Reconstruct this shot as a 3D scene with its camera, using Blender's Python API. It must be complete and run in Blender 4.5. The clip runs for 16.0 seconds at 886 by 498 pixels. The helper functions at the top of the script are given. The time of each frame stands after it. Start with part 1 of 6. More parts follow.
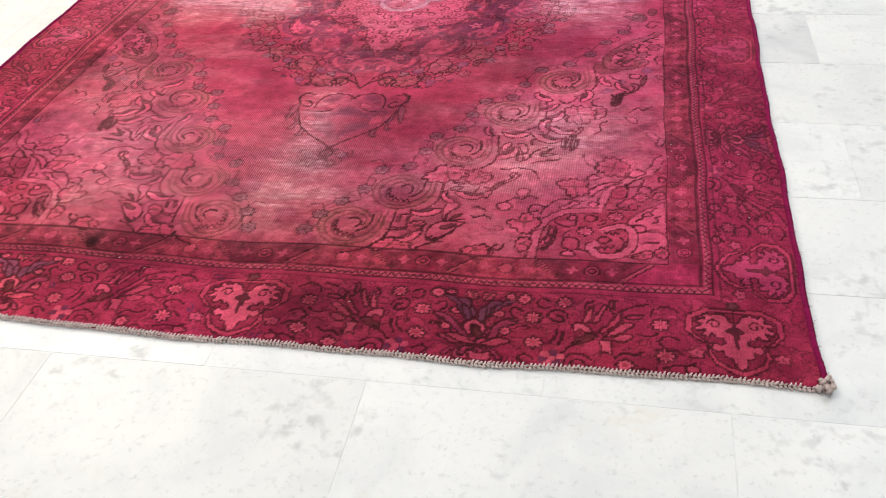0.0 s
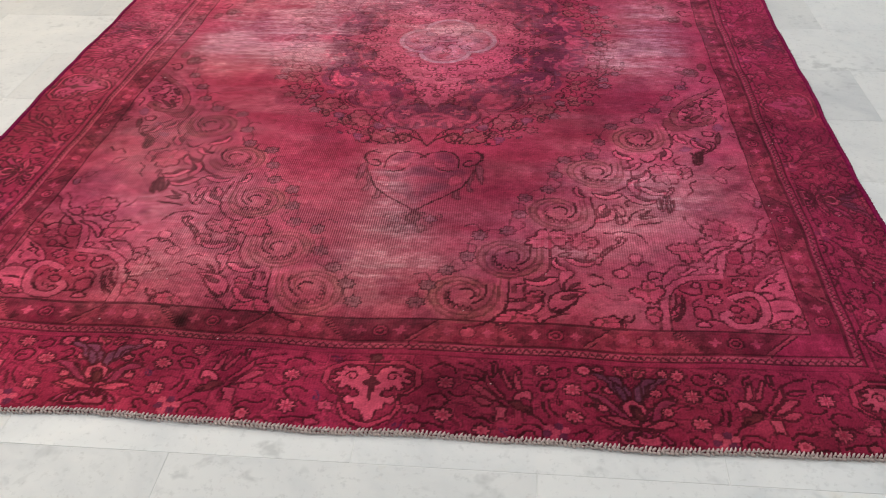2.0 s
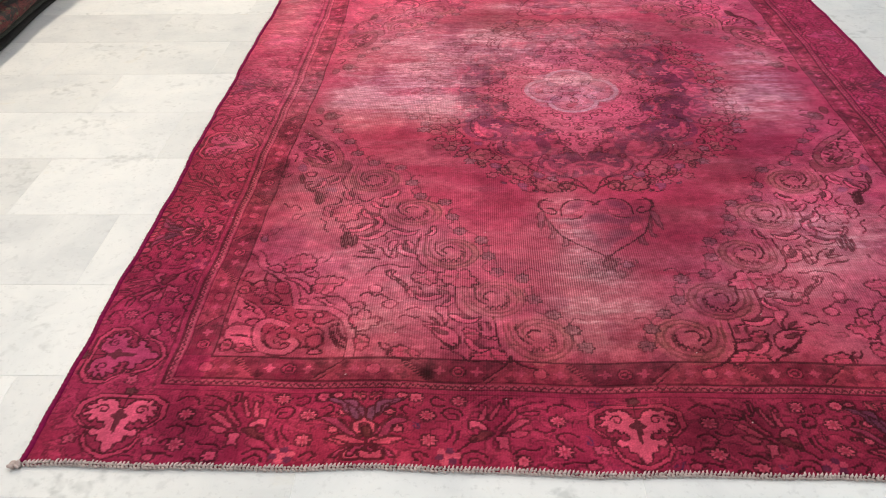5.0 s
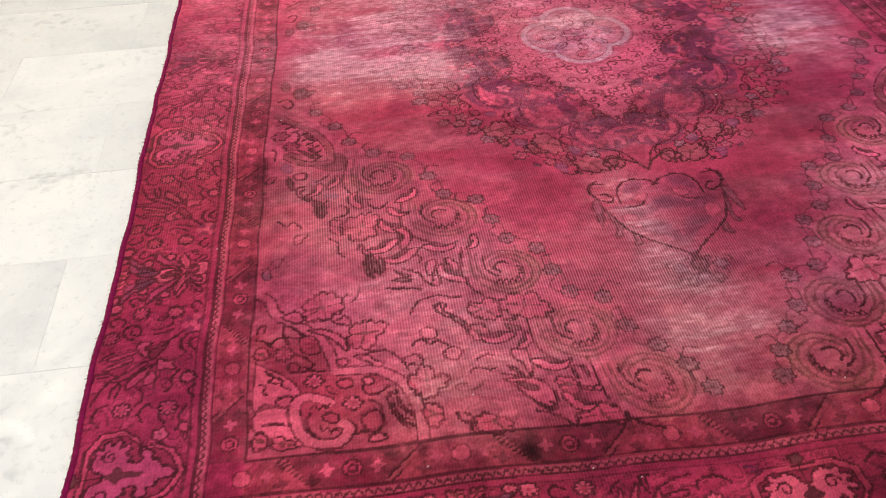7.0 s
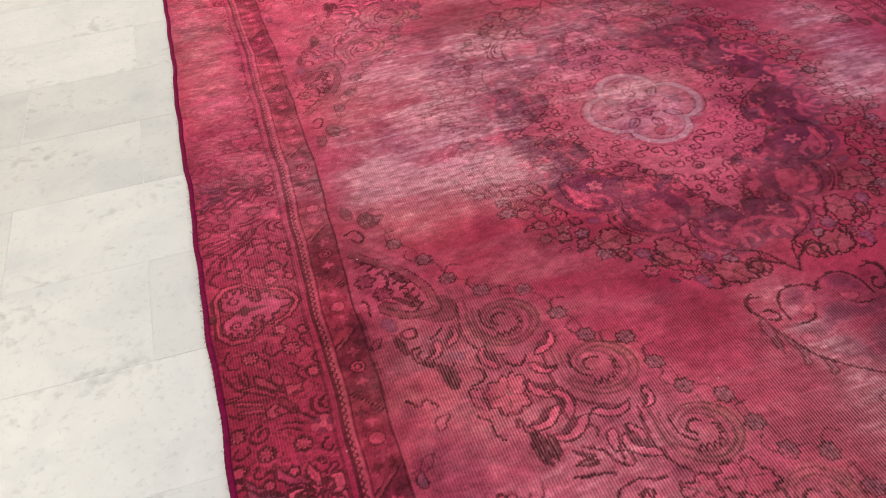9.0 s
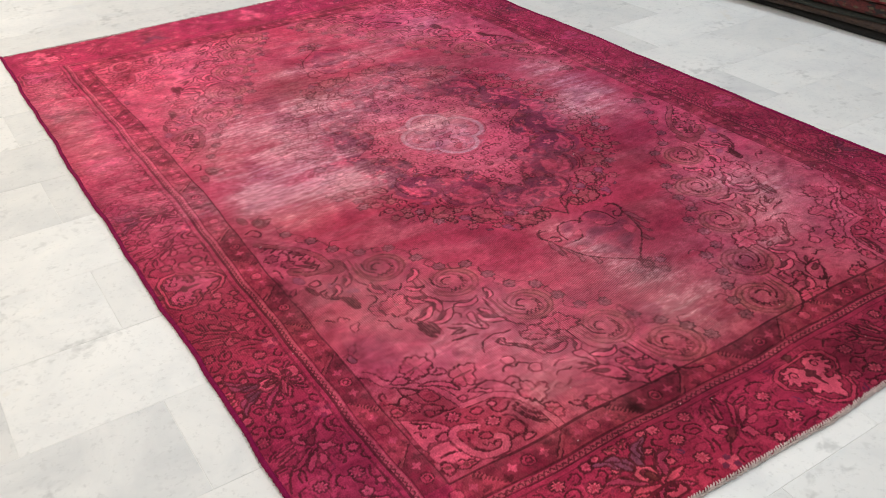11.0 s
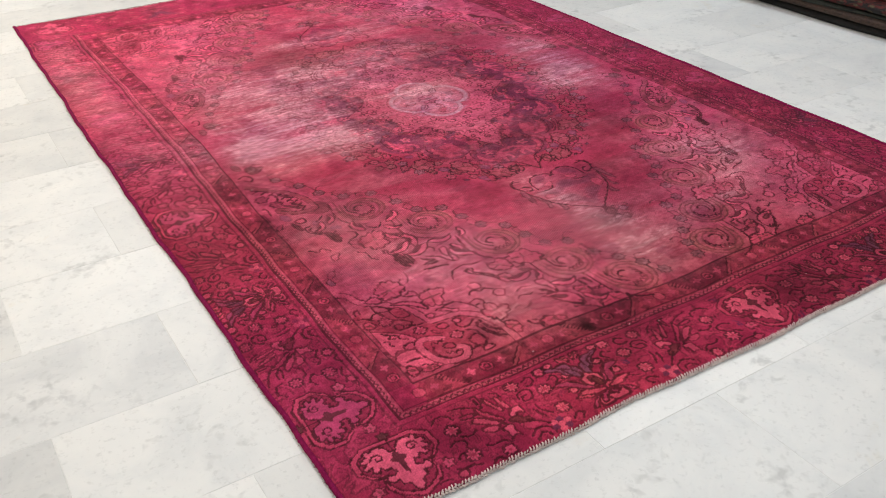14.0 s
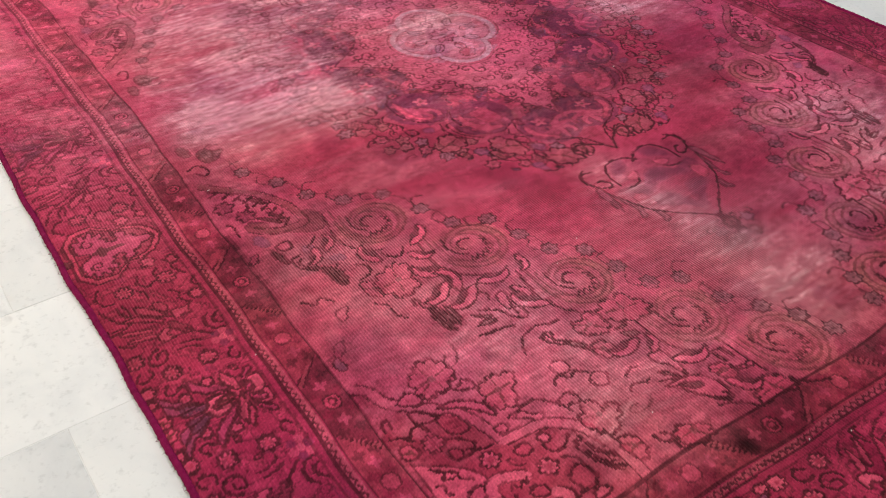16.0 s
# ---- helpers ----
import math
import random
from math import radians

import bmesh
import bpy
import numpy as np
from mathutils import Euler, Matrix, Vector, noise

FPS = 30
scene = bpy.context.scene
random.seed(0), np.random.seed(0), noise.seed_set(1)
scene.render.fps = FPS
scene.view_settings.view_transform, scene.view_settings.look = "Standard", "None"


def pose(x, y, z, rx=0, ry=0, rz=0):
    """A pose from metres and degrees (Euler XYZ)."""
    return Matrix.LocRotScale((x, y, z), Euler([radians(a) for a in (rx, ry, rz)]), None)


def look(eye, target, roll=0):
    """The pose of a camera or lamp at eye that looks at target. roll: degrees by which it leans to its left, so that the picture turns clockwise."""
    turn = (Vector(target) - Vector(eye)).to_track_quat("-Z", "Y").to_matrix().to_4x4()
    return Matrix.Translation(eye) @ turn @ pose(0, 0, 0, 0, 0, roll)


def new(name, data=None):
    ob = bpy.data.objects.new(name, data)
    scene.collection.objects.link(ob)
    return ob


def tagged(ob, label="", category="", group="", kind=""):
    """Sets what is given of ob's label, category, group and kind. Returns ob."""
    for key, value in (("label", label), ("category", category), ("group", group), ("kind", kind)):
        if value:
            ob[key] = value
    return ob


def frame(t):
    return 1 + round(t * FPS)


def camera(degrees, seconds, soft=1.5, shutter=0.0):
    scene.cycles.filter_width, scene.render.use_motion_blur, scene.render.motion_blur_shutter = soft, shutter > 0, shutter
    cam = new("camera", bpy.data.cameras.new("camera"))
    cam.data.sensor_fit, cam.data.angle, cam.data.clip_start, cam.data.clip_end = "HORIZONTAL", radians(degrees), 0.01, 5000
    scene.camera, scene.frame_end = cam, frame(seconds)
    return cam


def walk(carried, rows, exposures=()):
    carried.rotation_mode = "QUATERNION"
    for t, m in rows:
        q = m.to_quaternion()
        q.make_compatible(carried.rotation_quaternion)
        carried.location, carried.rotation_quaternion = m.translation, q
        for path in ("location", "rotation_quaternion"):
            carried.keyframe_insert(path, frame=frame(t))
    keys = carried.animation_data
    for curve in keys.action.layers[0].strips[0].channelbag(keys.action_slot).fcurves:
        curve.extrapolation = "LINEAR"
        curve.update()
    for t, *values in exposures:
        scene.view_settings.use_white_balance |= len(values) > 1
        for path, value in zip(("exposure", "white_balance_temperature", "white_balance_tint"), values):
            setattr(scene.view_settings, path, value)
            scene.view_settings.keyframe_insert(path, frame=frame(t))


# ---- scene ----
cam = camera(53.2, 16.0, soft=1.05)
PATH = [
    (0, (1.776, -1.052, 1.095), (1.406, 0.476, -0.141), -5.0),
    (0.5, (1.64, -1.11, 1.136), (1.476, 0.477, -0.071), -2.0),
    (1, (1.564, -1.128, 1.15), (1.451, 0.492, -0.017), 0.1),
    (1.5, (1.483, -1.107, 1.14), (1.351, 0.518, -0.019), 0.2),
    (2, (1.334, -0.983, 1.109), (1.176, 0.621, -0.076), -1.1),
    (2.5, (1.19, -0.896, 1.128), (1.036, 0.695, -0.073), -2.4),
    (3, (1.017, -0.991, 1.148), (0.912, 0.624, -0.027), -2.3),
    (3.5, (0.904, -1.081, 1.187), (0.82, 0.572, 0.064), -1.0),
    (3.7, (0.88, -1.1, 1.201), (0.795, 0.57, 0.102), -0.5),
    (5.8, (0.728, -0.885, 1.107), (0.678, 0.745, -0.051), -2.8),
    (6, (0.7, -0.808, 1.094), (0.652, 0.789, -0.109), -3.5),
    (6.5, (0.644, -0.685, 1.093), (0.656, 0.862, -0.176), -3.3),
    (7, (0.51, -0.577, 1.112), (0.658, 0.953, -0.167), -2.6),
    (7.5, (0.396, -0.476, 1.113), (0.627, 1.034, -0.178), -3.1),
    (8, (0.321, -0.336, 1.103), (0.55, 1.154, -0.211), -3.9),
    (8.5, (0.24, -0.144, 1.107), (0.482, 1.331, -0.221), -5.0),
    (9, (0.169, -0.107, 1.165), (0.523, 1.391, -0.111), -5.4),
    (9.5, (-0.028, -0.216, 1.251), (0.551, 1.279, 0.055), -4.1),
    (10, (-0.161, -0.352, 1.297), (0.622, 1.092, 0.156), -1.1),
    (10.2, (-0.192, -0.412, 1.291), (0.634, 1.018, 0.162), -0.6),
    (12.3, (-0.503, -1.094, 1.366), (0.445, 0.354, 0.364), -3.3),
    (12.5, (-0.498, -1.116, 1.377), (0.461, 0.332, 0.385), -2.9),
    (13, (-0.521, -1.142, 1.349), (0.433, 0.31, 0.358), -1.4),
    (13.5, (-0.523, -1.113, 1.31), (0.393, 0.336, 0.279), -0.3),
    (14, (-0.414, -0.953, 1.225), (0.479, 0.49, 0.166), -0.7),
    (14.5, (-0.312, -0.791, 1.18), (0.556, 0.619, 0.057), 0.3),
    (15, (-0.272, -0.626, 1.135), (0.572, 0.734, -0.064), 0.3),
    (15.5, (-0.223, -0.363, 1.105), (0.664, 0.924, -0.142), 0.5),
    (16, (-0.133, -0.166, 1.057), (0.759, 1.09, -0.218), 0.7),
]
EXPOSURES = [(0.0, 0.40), (0.5, 0.28), (1.0, 0.25), (1.5, 0.17), (2.0, -0.16), (2.5, 0.02), (3.0, 0.10), (6.0, 0.10), (7.0, 0.12), (8.0, 0.09), (8.5, -0.15), (9.0, -0.17), (9.5, -0.12), (10.0, -0.08), (12.5, 0.04), (14.5, 0.02), (15.0, -0.08), (16.0, 0.0)]
walk(cam, [(t, look(eye, target, roll)) for t, eye, target, roll in PATH], EXPOSURES)

# ---- world and lights ----
world = bpy.data.worlds.new("world")
scene.world = world
world.use_nodes = True
world.node_tree.nodes["Background"].inputs[0].default_value = (0.9, 0.95, 1.0, 1)
world.node_tree.nodes["Background"].inputs[1].default_value = 0.05


def ceiling_lamp(x, y, sx, sy, watts, color):
    data = bpy.data.lights.new("ceiling_light", "AREA")
    data.shape, data.size, data.size_y, data.energy, data.color = "RECTANGLE", sx, sy, watts, color
    ob = new("ceiling_light", data)
    ob.matrix_world = pose(x, y, 2.93)
    return ob


WARM, COOL, NEUTRAL = (1.0, 0.88, 0.715), (0.82, 0.925, 1.0), (0.985, 0.975, 0.96)
ceiling_lamp(-1.6, 3.1, 0.3, 2.4, 78, WARM)
ceiling_lamp(3.4, 2.2, 0.3, 2.4, 42, COOL)
ceiling_lamp(0.75, 0.2, 1.8, 0.5, 33, NEUTRAL)
ceiling_lamp(1.1, 5.3, 2.4, 0.5, 62, NEUTRAL)
ceiling_lamp(-0.2, -2.2, 2.4, 0.5, 33, (0.87, 0.945, 1.0))


# ---- materials ----
def material(name, build):
    m = bpy.data.materials.new(name)
    m.use_nodes = True
    nt = m.node_tree
    bsdf = nt.nodes["Principled BSDF"]

    def node(kind, **values):
        n = nt.nodes.new(kind)
        for key, value in values.items():
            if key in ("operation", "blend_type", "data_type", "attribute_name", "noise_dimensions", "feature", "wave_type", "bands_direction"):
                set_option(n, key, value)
            else:
                n.inputs[key.replace("_", " ")].default_value = value
        return n

    build(nt, bsdf, node, nt.links.new)
    return m


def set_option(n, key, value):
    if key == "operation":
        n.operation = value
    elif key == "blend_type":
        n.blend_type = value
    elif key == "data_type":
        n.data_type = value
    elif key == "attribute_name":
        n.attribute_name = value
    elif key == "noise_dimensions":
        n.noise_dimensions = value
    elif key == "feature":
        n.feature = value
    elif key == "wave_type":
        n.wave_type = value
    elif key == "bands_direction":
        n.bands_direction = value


def ramp(nt, stops):
    n = nt.nodes.new("ShaderNodeValToRGB")
    while len(n.color_ramp.elements) < len(stops):
        n.color_ramp.elements.new(0.5)
    for e, (at, c) in zip(n.color_ramp.elements, stops):
        e.position, e.color = at, (*c, 1)
    return n


def marble(light, dark, warm, patch):
    """White polished marble: cloudy grey, thin broken veins, a few pits and yellow stains; every tile takes its own piece of stone."""
    def build(nt, bsdf, node, link):
        info, tc = nt.nodes.new("ShaderNodeObjectInfo"), nt.nodes.new("ShaderNodeTexCoord")
        shift = node("ShaderNodeVectorMath", operation="MULTIPLY")
        shift.inputs[1].default_value = (37.0, 91.0, 13.0)
        link(info.outputs["Random"], shift.inputs[0])
        place = node("ShaderNodeVectorMath", operation="ADD")
        link(tc.outputs["Object"], place.inputs[0])
        link(shift.outputs[0], place.inputs[1])
        cloud = node("ShaderNodeTexNoise", Scale=5.5, Detail=7.0, Roughness=0.62, Distortion=0.5)
        link(place.outputs[0], cloud.inputs["Vector"])
        base = ramp(nt, [(0.30, dark), (0.50, light), (0.72, warm)])
        link(cloud.outputs[0], base.inputs[0])
        # soft grey flecks
        fleck = node("ShaderNodeTexNoise", Scale=34.0, Detail=2.0, Roughness=0.5, Distortion=0.3)
        link(place.outputs[0], fleck.inputs["Vector"])
        where = node("ShaderNodeTexNoise", Scale=5.0, Detail=2.0)
        link(place.outputs[0], where.inputs["Vector"])
        mul = node("ShaderNodeMath", operation="MULTIPLY")
        link(fleck.outputs[0], mul.inputs[0])
        link(where.outputs[0], mul.inputs[1])
        spots = ramp(nt, [(0.0, (0, 0, 0)), (0.325, (0, 0, 0)), (0.47, (1, 1, 1))])
        link(mul.outputs[0], spots.inputs[0])
        mix = node("ShaderNodeMixRGB", blend_type="MIX", Color2=(*patch, 1))
        half = node("ShaderNodeMath", operation="MULTIPLY")
        half.inputs[1].default_value = 0.62
        link(spots.outputs[0], half.inputs[0])
        link(half.outputs[0], mix.inputs[0])
        link(base.outputs[0], mix.inputs[1])
        # fine grey grains
        grain = node("ShaderNodeTexNoise", Scale=75.0, Detail=3.0, Roughness=0.7)
        link(place.outputs[0], grain.inputs["Vector"])
        dots = ramp(nt, [(0.56, (0, 0, 0)), (0.74, (0.42, 0.42, 0.42))])
        link(grain.outputs[0], dots.inputs[0])
        grains = node("ShaderNodeMixRGB", blend_type="MIX", Color2=(*patch, 1))
        link(dots.outputs[0], grains.inputs[0])
        link(mix.outputs[0], grains.inputs[1])
        mix = grains
        # a few yellow stains
        stain = node("ShaderNodeTexNoise", Scale=4.5, Detail=5.0, Roughness=0.65, Distortion=0.8)
        link(place.outputs[0], stain.inputs["Vector"])
        spread = ramp(nt, [(0.64, (0, 0, 0)), (0.74, (0.26, 0.26, 0.26))])
        link(stain.outputs[0], spread.inputs[0])
        stained = node("ShaderNodeMixRGB", blend_type="MIX", Color2=(0.66, 0.58, 0.42, 1))
        link(spread.outputs[0], stained.inputs[0])
        link(mix.outputs[0], stained.inputs[1])
        mix = stained
        # tiles differ in tone
        tone = node("ShaderNodeMapRange", **{"From_Min": 0.0, "From_Max": 1.0, "To_Min": 0.90, "To_Max": 1.04})
        link(info.outputs["Random"], tone.inputs[0])
        last = node("ShaderNodeMixRGB", blend_type="MULTIPLY", Fac=1.0)
        link(mix.outputs[0], last.inputs[1])
        link(tone.outputs[0], last.inputs[2])
        link(last.outputs[0], bsdf.inputs["Base Color"])
        rough = node("ShaderNodeMapRange", **{"From_Min": 0.3, "From_Max": 0.7, "To_Min": 0.30, "To_Max": 0.48})
        link(fleck.outputs[0], rough.inputs[0])
        link(rough.outputs[0], bsdf.inputs["Roughness"])
        bsdf.inputs["Specular IOR Level"].default_value = 0.35
        bump = node("ShaderNodeBump", Strength=0.06, Distance=0.002)
        link(mul.outputs[0], bump.inputs["Height"])
        link(bump.outputs[0], bsdf.inputs["Normal"])
    return build


MARBLE_WHITE = material("marble_white", marble((0.742, 0.75, 0.748), (0.66, 0.675, 0.685), (0.79, 0.79, 0.778), (0.46, 0.47, 0.47)))
MARBLE_GREY = material("marble_grey", marble((0.655, 0.665, 0.67), (0.56, 0.575, 0.59), (0.73, 0.735, 0.73), (0.42, 0.43, 0.44)))


def plain(color, rough=0.7, vary=0.12, scale=8.0, metal=0.0, grain=0.0):
    def build(nt, bsdf, node, link):
        tc = nt.nodes.new("ShaderNodeTexCoord")
        n = node("ShaderNodeTexNoise", Scale=scale, Detail=6.0, Roughness=0.6)
        link(tc.outputs["Object"], n.inputs["Vector"])
        r = ramp(nt, [(0.25, [c * (1 - vary) for c in color]), (0.75, [min(1, c * (1 + vary)) for c in color])])
        link(n.outputs[0], r.inputs[0])
        link(r.outputs[0], bsdf.inputs["Base Color"])
        bsdf.inputs["Roughness"].default_value = rough
        bsdf.inputs["Metallic"].default_value = metal
        bsdf.inputs["Specular IOR Level"].default_value = 0.15 if rough > 0.8 else 0.5
        if grain:
            fine = node("ShaderNodeTexNoise", Scale=scale * 40, Detail=3.0)
            link(tc.outputs["Object"], fine.inputs["Vector"])
            bump = node("ShaderNodeBump", Strength=grain, Distance=0.002)
            link(fine.outputs[0], bump.inputs["Height"])
            link(bump.outputs[0], bsdf.inputs["Normal"])
    return build


GROUT = material("grout", plain((0.76, 0.765, 0.755), 0.9, 0.10, 20))
PLASTER = material("plaster", plain((0.74, 0.73, 0.70), 0.9, 0.05, 2, grain=0.2))


# ---- setting ----
def mesh_object(name, bm, mat, parent=None):
    me = bpy.data.meshes.new(name)
    bm.to_mesh(me)
    bm.free()
    me.materials.append(mat)
    ob = new(name, me)
    ob.parent = parent
    return ob


def part(name, bm, mat, parent, label=""):
    ob = mesh_object(name, bm, mat, parent)
    if label:
        ob["label"] = label
    return ob


def add_box(bm, x0, y0, z0, x1, y1, z1, bevel=0.0, segments=2):
    made = bmesh.ops.create_cube(bm, size=1.0)["verts"]
    bmesh.ops.scale(bm, vec=(x1 - x0, y1 - y0, z1 - z0), verts=made)
    bmesh.ops.translate(bm, vec=((x0 + x1) / 2, (y0 + y1) / 2, (z0 + z1) / 2), verts=made)
    if bevel:
        edges = list({e for v in made for e in v.link_edges})
        bmesh.ops.bevel(bm, geom=edges, offset=bevel, segments=segments, affect="EDGES", profile=0.5)


ROOM = (-3.2, 5.2, -3.6, 7.2, 3.0)


def slab(name, x0, y0, z0, x1, y1, z1, label):
    bm = bmesh.new()
    add_box(bm, x0, y0, z0, x1, y1, z1)
    return tagged(mesh_object(name, bm, PLASTER), label, name.split("_")[0], kind="structure")


X0, X1, Y0, Y1, H = ROOM
slab("wall_west", X0 - 0.15, Y0, 0, X0, Y1, H, "plain off-white plastered wall of the showroom")
slab("wall_east", X1, Y0, 0, X1 + 0.15, Y1, H, "plain off-white plastered wall of the showroom")
slab("wall_south", X0 - 0.15, Y0 - 0.15, 0, X1 + 0.15, Y0, H, "plain off-white plastered wall of the showroom")
slab("wall_north", X0 - 0.15, Y1, 0, X1 + 0.15, Y1 + 0.15, H, "plain off-white plastered wall of the showroom")
slab("ceiling", X0 - 0.15, Y0 - 0.15, H, X1 + 0.15, Y1 + 0.15, H + 0.15, "plain white plastered showroom ceiling")
bm = bmesh.new()
add_box(bm, X0 - 0.15, Y0 - 0.15, -0.12, X1 + 0.15, Y1 + 0.15, -0.0008)
floor = tagged(mesh_object("floor", bm, GROUT), "white and grey marble tile floor laid in running bond", "floor", kind="structure")
# ---- the rug's pattern, drawn knot by knot into a sheet of colours ----
RUG_W, RUG_L, KNOT, STEP = 2.14, 3.312, 0.0028, 0.00235
AX, AY = 1.082, 1.634  # the axes of the field's symmetry
FX0, FX1, FY0, FY1 = 0.274, 1.884, 0.300, 2.966  # the field
MX, MY = 1.105, 1.632  # the medallion's middle
PINK, RED, DEEP = (0.49, 0.054, 0.120), (0.37, 0.029, 0.074), (0.21, 0.0105, 0.038)
INK, BROWN, LILAC = (0.062, 0.0080, 0.0150), (0.13, 0.024, 0.036), (0.42, 0.155, 0.24)
BLUE, PURPLE, PALE, ROSE = (0.17, 0.055, 0.105), (0.205, 0.017, 0.056), (0.57, 0.217, 0.282), (0.52, 0.060, 0.130)


class Cloth:
    def __init__(self):
        self.nx, self.ny = int(RUG_W / KNOT) + 1, int(RUG_L / KNOT) + 1
        self.dx, self.dy = RUG_W / (self.nx - 1), RUG_L / (self.ny - 1)
        self.c = np.zeros((self.ny, self.nx, 3), np.float32)
        self.low = np.zeros((self.ny, self.nx), np.float32)  # how far the pile is worn down
        self.kept = np.zeros((self.ny, self.nx), np.float32)  # where a motif has kept its colour
        self.full = np.zeros((self.ny, self.nx), bool)  # where a motif stands already
        self.xs, self.ys = np.arange(self.nx) * self.dx, np.arange(self.ny) * self.dy
        self.maps = [lambda p: p]
        self.rng = np.random.default_rng(7)

    # the drawing is repeated in each of the given turns and mirrors
    def mirrored(self, *maps):
        self.maps = list(maps) or [lambda p: p]

    def window(self, p, pad):
        lo, hi = p.min(0) - pad, p.max(0) + pad
        j0, j1 = max(0, int(lo[0] / self.dx)), min(self.nx, int(hi[0] / self.dx) + 2)
        i0, i1 = max(0, int(lo[1] / self.dy)), min(self.ny, int(hi[1] / self.dy) + 2)
        if i0 >= i1 or j0 >= j1:
            return None
        return slice(i0, i1), slice(j0, j1)

    def blend(self, s, a, color, deep):
        a = a[..., None]
        self.c[s] = self.c[s] * (1 - a) + np.array(color, np.float32) * a
        if deep:
            self.low[s] = np.maximum(self.low[s], a[..., 0] * deep)

    def stroke(self, pts, width, color=INK, a=0.95, deep=0.6):
        for m in self.maps:
            p = m(np.asarray(pts, float))
            for k in range(0, len(p) - 1, 10):
                q = p[k:k + 11]
                s = self.window(q, width)
                if s is None:
                    continue
                xx, yy = self.xs[s[1]][None, :], self.ys[s[0]][:, None]
                d = np.full((s[0].stop - s[0].start, s[1].stop - s[1].start), 9.0)
                for (x0, y0), (x1, y1) in zip(q[:-1], q[1:]):
                    ex, ey = x1 - x0, y1 - y0
                    t = np.clip(((xx - x0) * ex + (yy - y0) * ey) / (ex * ex + ey * ey + 1e-12), 0, 1)
                    d = np.minimum(d, (xx - x0 - t * ex) ** 2 + (yy - y0 - t * ey) ** 2)
                self.blend(s, (np.sqrt(d) < max(width, 1.32 * self.dx) / 2) * a, color, deep)

    def fill(self, pts, color, a=1.0, deep=0.0, take=True, keep=False):
        for m in self.maps:
            p = m(np.asarray(pts, float))
            s = self.window(p, 0.0)
            if s is None:
                continue
            xx, yy = self.xs[s[1]][None, :], self.ys[s[0]][:, None]
            inside = np.zeros((s[0].stop - s[0].start, s[1].stop - s[1].start), bool)
            for (x0, y0), (x1, y1) in zip(p, np.roll(p, -1, 0)):
                if y0 != y1:
                    inside ^= ((y0 > yy) != (y1 > yy)) & (xx < (x1 - x0) * (yy - y0) / (y1 - y0) + x0)
            self.blend(s, inside * a, color, deep)
            if keep:
                self.kept[s] = np.maximum(self.kept[s], inside)
            if take:
                self.full[s] |= inside

    def free(self, x, y, r, most=0.06):
        s = self.window(np.array([[x, y]]), r)
        return s is not None and self.full[s].mean() < most


def spline(pts, closed=False, n=7):
    p = np.asarray(pts, float)
    q = np.vstack([p[-1:], p, p[:2]]) if closed else np.vstack([2 * p[0] - p[1], p, 2 * p[-1] - p[-2]])
    t = np.linspace(0, 1, n, endpoint=False)[:, None]
    out = [0.5 * (2 * b + (c - a) * t + (2 * a - 5 * b + 4 * c - d) * t**2 + (3 * b - a - 3 * c + d) * t**3) for a, b, c, d in zip(q, q[1:], q[2:], q[3:])]
    out = np.vstack(out)
    return np.vstack([out, out[:1]]) if closed else np.vstack([out, p[-1:]])


def turned(pts, x, y, angle=0.0, size=1.0, flip=False):
    p = np.array(pts, float) * size
    if flip:
        p[:, 0] = -p[:, 0]
    c, s = math.cos(math.radians(angle)), math.sin(math.radians(angle))
    return p @ np.array([[c, s], [-s, c]]) + (x, y)


def ring(x, y, r, lobes=0, depth=0.2, squash=1.0, angle=0.0, n=40):
    t = np.linspace(0, 2 * np.pi, n)
    rr = r * (1 - depth / 2 + depth / 2 * np.cos(lobes * t))
    return turned(np.stack([rr * np.cos(t), rr * np.sin(t) * squash], 1), x, y, angle)


def noise_sheet(shape, cells_y, cells_x, seed, octaves=3, fade=0.5):
    """Smooth random values about 0, finer in every octave."""
    rng, out, total = np.random.default_rng(seed), np.zeros(shape, np.float32), 0.0
    for o in range(octaves):
        gy, gx = int(cells_y * 2**o) + 2, int(cells_x * 2**o) + 2
        g = rng.uniform(-1, 1, (gy, gx)).astype(np.float32)
        y, x = np.linspace(0, gy - 1.001, shape[0]), np.linspace(0, gx - 1.001, shape[1])
        iy, ix = y.astype(int), x.astype(int)
        fy, fx = (y - iy)[:, None], (x - ix)[None, :]
        fy, fx = fy * fy * (3 - 2 * fy), fx * fx * (3 - 2 * fx)
        a, b = g[iy][:, ix] * (1 - fx) + g[iy][:, ix + 1] * fx, g[iy + 1][:, ix] * (1 - fx) + g[iy + 1][:, ix + 1] * fx
        out += fade**o * (a * (1 - fy) + b * fy)
        total += fade**o
    return out / total


LINE = 0.0041


def rosette(k, x, y, r, fill=PINK, petals=8, heart=INK, angle=0.0, line=LINE):
    k.fill(ring(x, y, r, petals, 0.34, angle=angle), fill)
    k.stroke(ring(x, y, r, petals, 0.34, angle=angle), line)
    for i in range(petals if r > 0.0165 else 0):
        t = math.radians(angle) + math.pi * (2 * i + 1) / petals
        k.stroke([(x + 0.35 * r * math.cos(t), y + 0.35 * r * math.sin(t)), (x + 0.75 * r * math.cos(t), y + 0.75 * r * math.sin(t))], line * 0.7, a=0.5)
    k.fill(ring(x, y, r * 0.26), heart, take=False)


